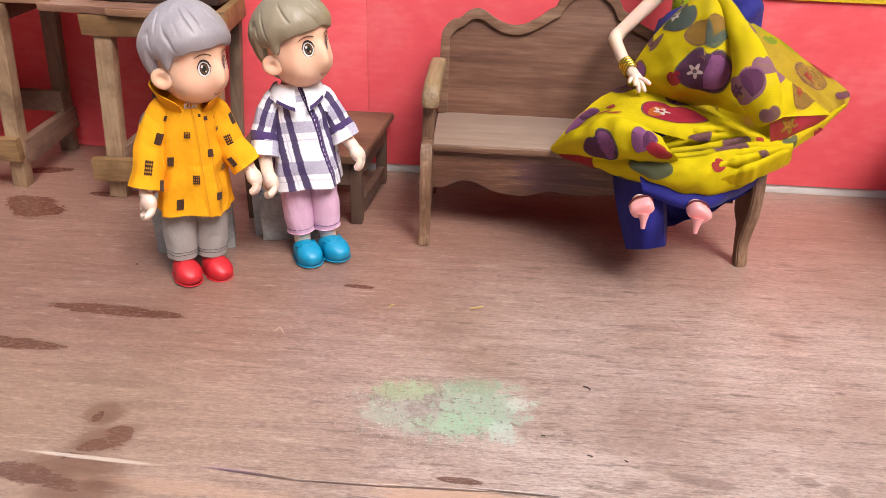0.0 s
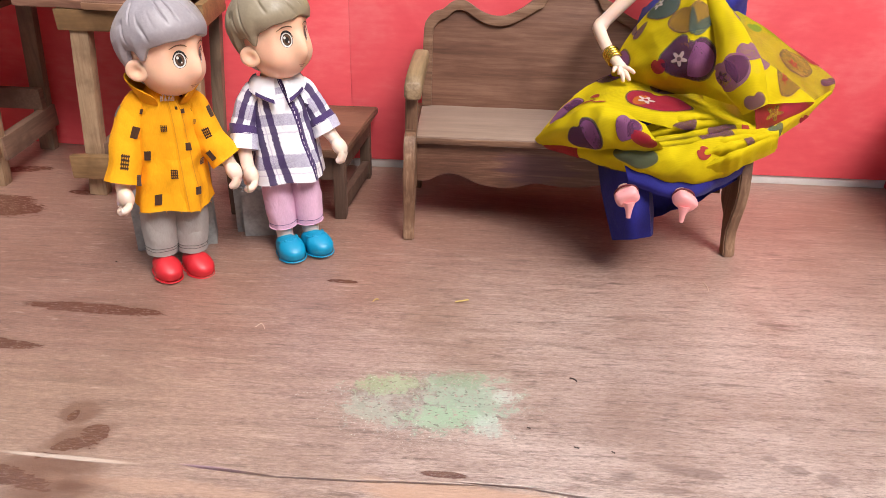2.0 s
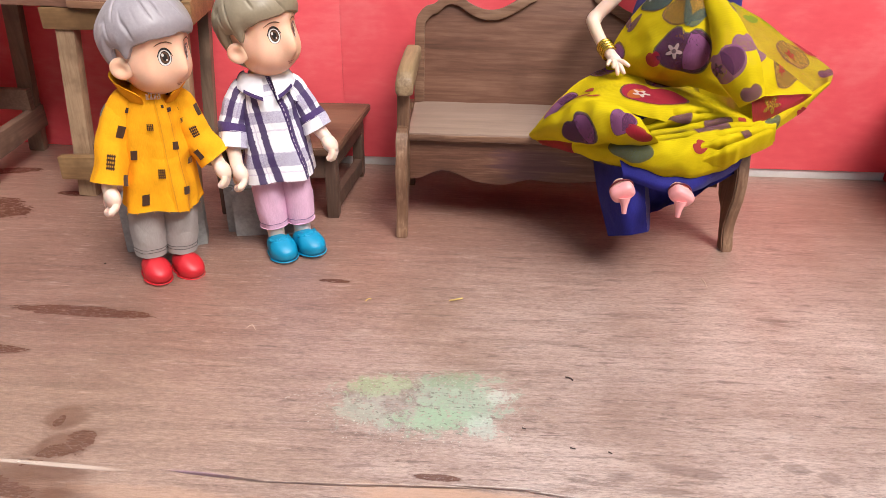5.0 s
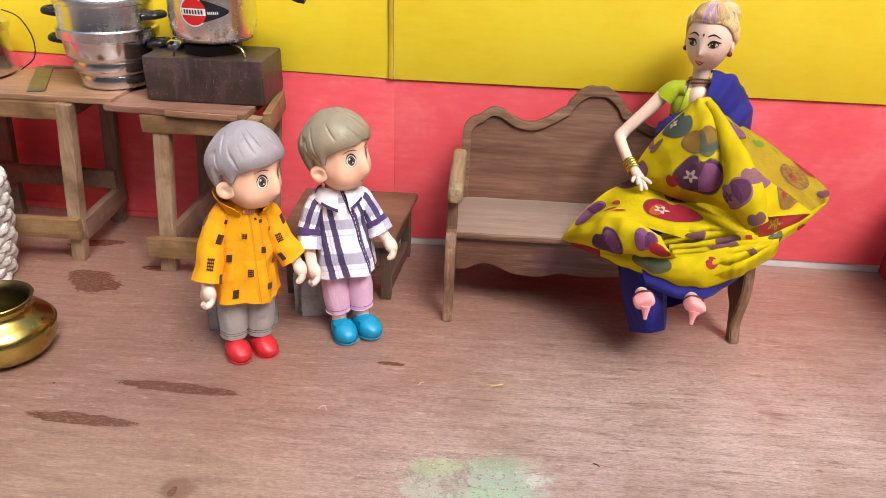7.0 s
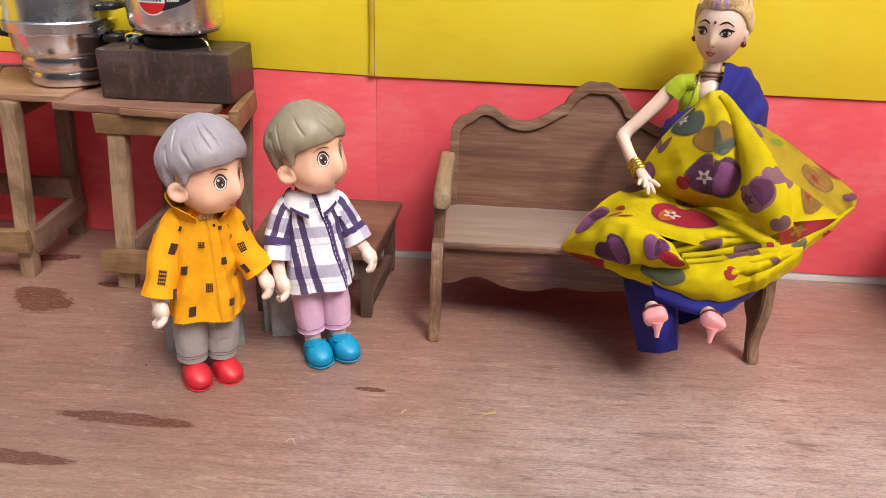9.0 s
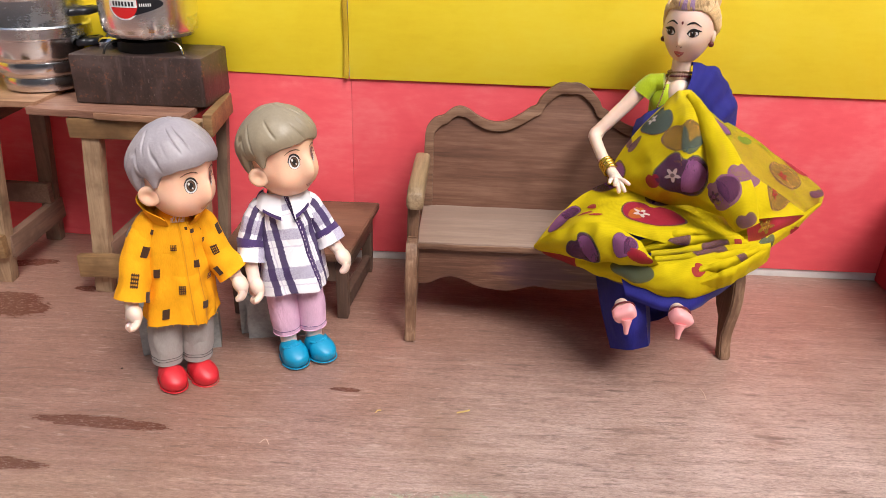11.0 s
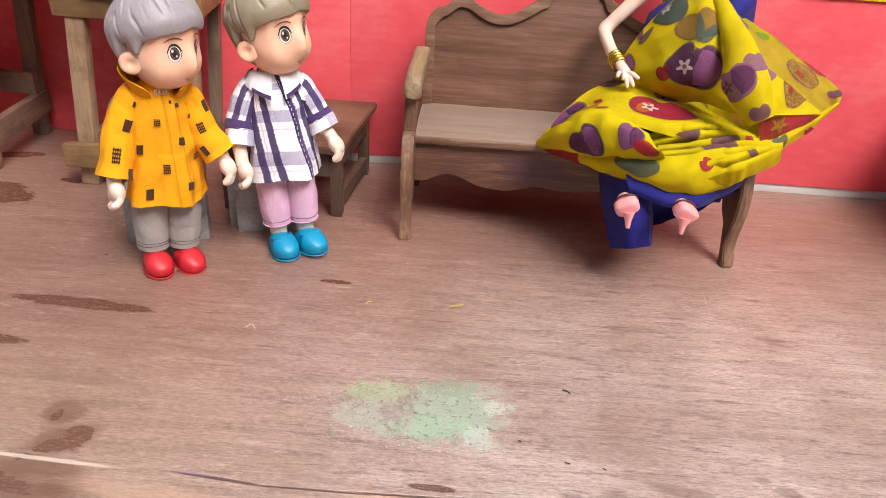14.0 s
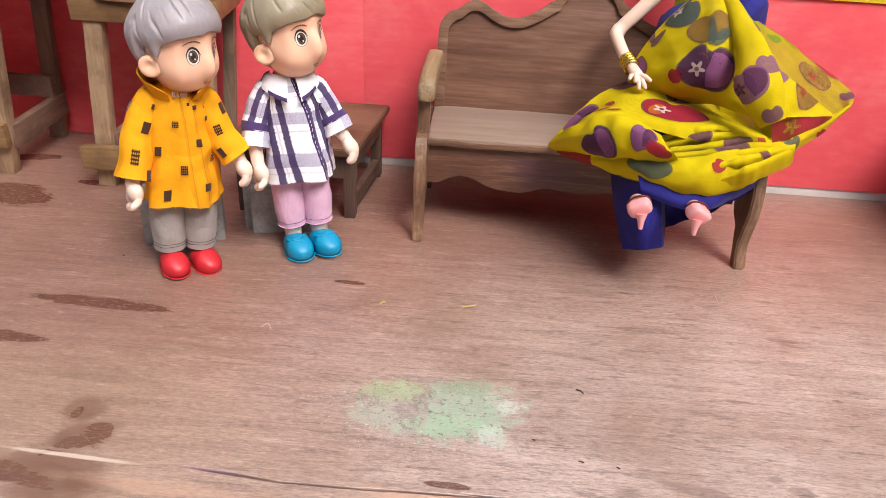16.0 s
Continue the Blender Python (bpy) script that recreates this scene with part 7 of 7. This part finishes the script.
    cloth = Sheet([
                  [(0.1603, -0.1650, 0.0821), (0.1737, -0.1680, 0.0902), (0.1905, -0.1630, 0.0939), (0.2253, -0.1310, 0.0899)],
                  [(0.1600, -0.1675, 0.0801), (0.1734, -0.1705, 0.0883), (0.1900, -0.1655, 0.0920), (0.2249, -0.1335, 0.0879)],
                  [(0.1618, -0.1630, 0.0731), (0.1754, -0.1660, 0.0815), (0.1923, -0.1610, 0.0853), (0.2275, -0.1290, 0.0811)],
                  [(0.1643, -0.1570, 0.0671), (0.1782, -0.1600, 0.0756), (0.1953, -0.1550, 0.0795), (0.2308, -0.1230, 0.0754)]], ((0.0006, 2.5, 0.0, 5.0), (0.0003, 7.0, 0.0, 1.0)), 0.0007)
    cloth.draw(b, CHIFFON, 44, 10)
    cloth.print_shape(b, 0.74, 0.22, leaf_shape, 0.0070, P_PURPLE, 0.0006, 60)
    cloth = Sheet([
                  [(0.1673, -0.1680, 0.0784), (0.1795, -0.1710, 0.0865), (0.1940, -0.1660, 0.0912), (0.2242, -0.1320, 0.0884)],
                  [(0.1669, -0.1705, 0.0765), (0.1791, -0.1735, 0.0847), (0.1936, -0.1685, 0.0893), (0.2237, -0.1345, 0.0864)],
                  [(0.1689, -0.1660, 0.0694), (0.1813, -0.1690, 0.0778), (0.1960, -0.1640, 0.0825), (0.2263, -0.1300, 0.0796)],
                  [(0.1715, -0.1600, 0.0632), (0.1842, -0.1630, 0.0718), (0.1990, -0.1580, 0.0766), (0.2297, -0.1240, 0.0738)]], ((0.0006, 2.5, 0.0, 6.0), (0.0003, 7.0, 0.0, 1.0)), 0.0007)
    cloth.draw(b, CHIFFON, 44, 10)
    cloth = Sheet([
                  [(0.1646, -0.0700, 0.1601), (0.1667, -0.0780, 0.1672), (0.1710, -0.0800, 0.1705), (0.1788, -0.0740, 0.1682)],
                  [(0.1454, -0.0800, 0.1422), (0.1584, -0.1000, 0.1510), (0.1721, -0.1080, 0.1562), (0.1886, -0.1020, 0.1498)],
                  [(0.1330, -0.0850, 0.1228), (0.1524, -0.1120, 0.1319), (0.1685, -0.1240, 0.1358), (0.1891, -0.1180, 0.1360)],
                  [(0.1301, -0.0840, 0.1082), (0.1490, -0.1120, 0.1172), (0.1685, -0.1250, 0.1189), (0.1880, -0.1230, 0.1155)],
                  [(0.1359, -0.0840, 0.1010), (0.1559, -0.1050, 0.1046), (0.1782, -0.1130, 0.1038), (0.1979, -0.1240, 0.1020)]], ((0.0010, 1.2, 0.8, 0.2), (0.0005, 2.6, -0.9, 0.0), (0.0004, 2.0, 4.0, 1.0)), 0.0012)
    cloth.draw(b, CHIFFON, 56, 64)
    cloth.apple(b, 0.22, 0.20, 0.0124, P_TEAL, -20, None, P_WHITE, True)
    cloth.apple(b, 0.56, 0.32, 0.0112, P_OCHRE, 10, None, None, True)
    cloth.apple(b, 0.62, 0.60, 0.0138, P_PURPLE, -8, P_TEAL, P_WHITE, True)
    cloth.apple(b, 0.38, 0.68, 0.0046, P_RED, 10, None, None, False)
    cloth.print_shape(b, 0.12, 0.36, leaf_shape, 0.0065, P_PURPLE, 0.0006, -30)
    cloth.print_shape(b, 0.04, 0.34, leaf_shape, 0.0049, P_PURPLE, 0.0006, 20)
    cloth.apple(b, 0.06, 0.60, 0.0081, P_PURPLE, 0, None, None, False)
    cloth = Sheet([
                  [(0.1736, -0.0840, 0.1668), (0.1725, -0.0847, 0.1675), (0.1728, -0.0854, 0.1691), (0.1743, -0.0856, 0.1703), (0.1760, -0.0853, 0.1704), (0.1767, -0.0845, 0.1692)],
                  [(0.1786, -0.1066, 0.1522), (0.1762, -0.1082, 0.1539), (0.1770, -0.1099, 0.1571), (0.1805, -0.1105, 0.1597), (0.1842, -0.1097, 0.1597), (0.1854, -0.1079, 0.1572)],
                  [(0.1818, -0.1254, 0.1362), (0.1781, -0.1283, 0.1389), (0.1799, -0.1316, 0.1438), (0.1860, -0.1330, 0.1473), (0.1920, -0.1314, 0.1470), (0.1936, -0.1281, 0.1430)],
                  [(0.1832, -0.1389, 0.1196), (0.1785, -0.1445, 0.1220), (0.1815, -0.1503, 0.1278), (0.1902, -0.1523, 0.1328), (0.1982, -0.1489, 0.1334), (0.1999, -0.1427, 0.1293)],
                  [(0.1952, -0.1509, 0.1055), (0.1928, -0.1547, 0.1061), (0.1948, -0.1584, 0.1090), (0.1996, -0.1594, 0.1122), (0.2040, -0.1569, 0.1134), (0.2046, -0.1528, 0.1117)]], ((0.0005, 1.0, 3.0, 0.0),), 0.0007)
    cloth.draw(b, CHIFFON, 36, 60)
    cloth.apple(b, 0.38, 0.74, 0.0108, P_LILAC, 10, None, P_PURPLE, False)
    cloth.apple(b, 0.68, 0.66, 0.0070, P_LILAC, 0, None, None, False)
    cloth.apple(b, 0.54, 0.94, 0.0054, P_PURPLE, 0, None, None, False)
    o = b.ob("seated_doll", None, "", True, 60)
    return tagged(o, "seated fashion doll in printed yellow and blue cloth", "doll")


kid("standing_doll", "grey-haired vinyl doll in a yellow coat and red shoes", (-0.1362, -0.1742), 28, 67, "yellow", 4.6)
kid("standing_doll", "brown-haired vinyl doll in a plaid shirt and blue shoes", (-0.0672, -0.1432), 22, 60, "plaid", -3.4)
sari_doll()


# ---- small litter on the plywood ----
def litter(name, pts, r, mat, label, category):
    b = Build()
    b.tube(smooth_line([(x, y, z + r) for x, y, z in pts], 4), r, mat, 6)
    tagged(b.ob(name), label, category)


litter("straw", [(0.036, -0.1985, 0), (0.0405, -0.198, 0.0008), (0.0435, -0.1955, 0.0)], 0.0005, STRAW, "short curled bit of yellow straw on the floor", "straw")
litter("straw", [(-0.0725, -0.2325, 0), (-0.0695, -0.2305, 0.0012), (-0.067, -0.2335, 0.0)], 0.0002, PALE_STRAW, "pale curled fibre on the floor", "straw")
litter("straw", [(0.1895, -0.162, 0), (0.1905, -0.167, 0.0004), (0.1905, -0.173, 0.0)], 0.00022, PALE_STRAW, "thin pale fibre lying on the floor", "straw")
litter("straw", [(-0.012, -0.202, 0), (-0.0105, -0.200, 0.0004), (-0.009, -0.1995, 0.0)], 0.00035, STRAW, "tiny bit of yellow straw on the floor", "straw")
litter("seed", [(0.0955, -0.263, 0), (0.0975, -0.264, 0.0003), (0.099, -0.2655, 0.0)], 0.00035, SEED, "tiny dark seed husk on the floor", "seed")
litter("seed", [(0.092, -0.311, 0), (0.0945, -0.3115, 0.0)], 0.0003, SEED, "tiny dark seed husk on the floor", "seed")
litter("seed", [(0.072, -0.300, 0), (0.0735, -0.3005, 0.0)], 0.0003, SEED, "tiny dark seed husk on the floor", "seed")
litter("seed", [(-0.178, -0.171, 0), (-0.177, -0.1705, 0.0)], 0.00035, SEED, "tiny dark seed husk on the floor", "seed")
litter("seed", [(0.1085, -0.3125, 0), (0.110, -0.3135, 0.0)], 0.0003, SEED, "tiny dark seed husk on the floor", "seed")
litter("seed", [(-0.2475, -0.2265, 0), (-0.2465, -0.226, 0.0)], 0.00035, SEED, "tiny dark seed husk on the floor", "seed")
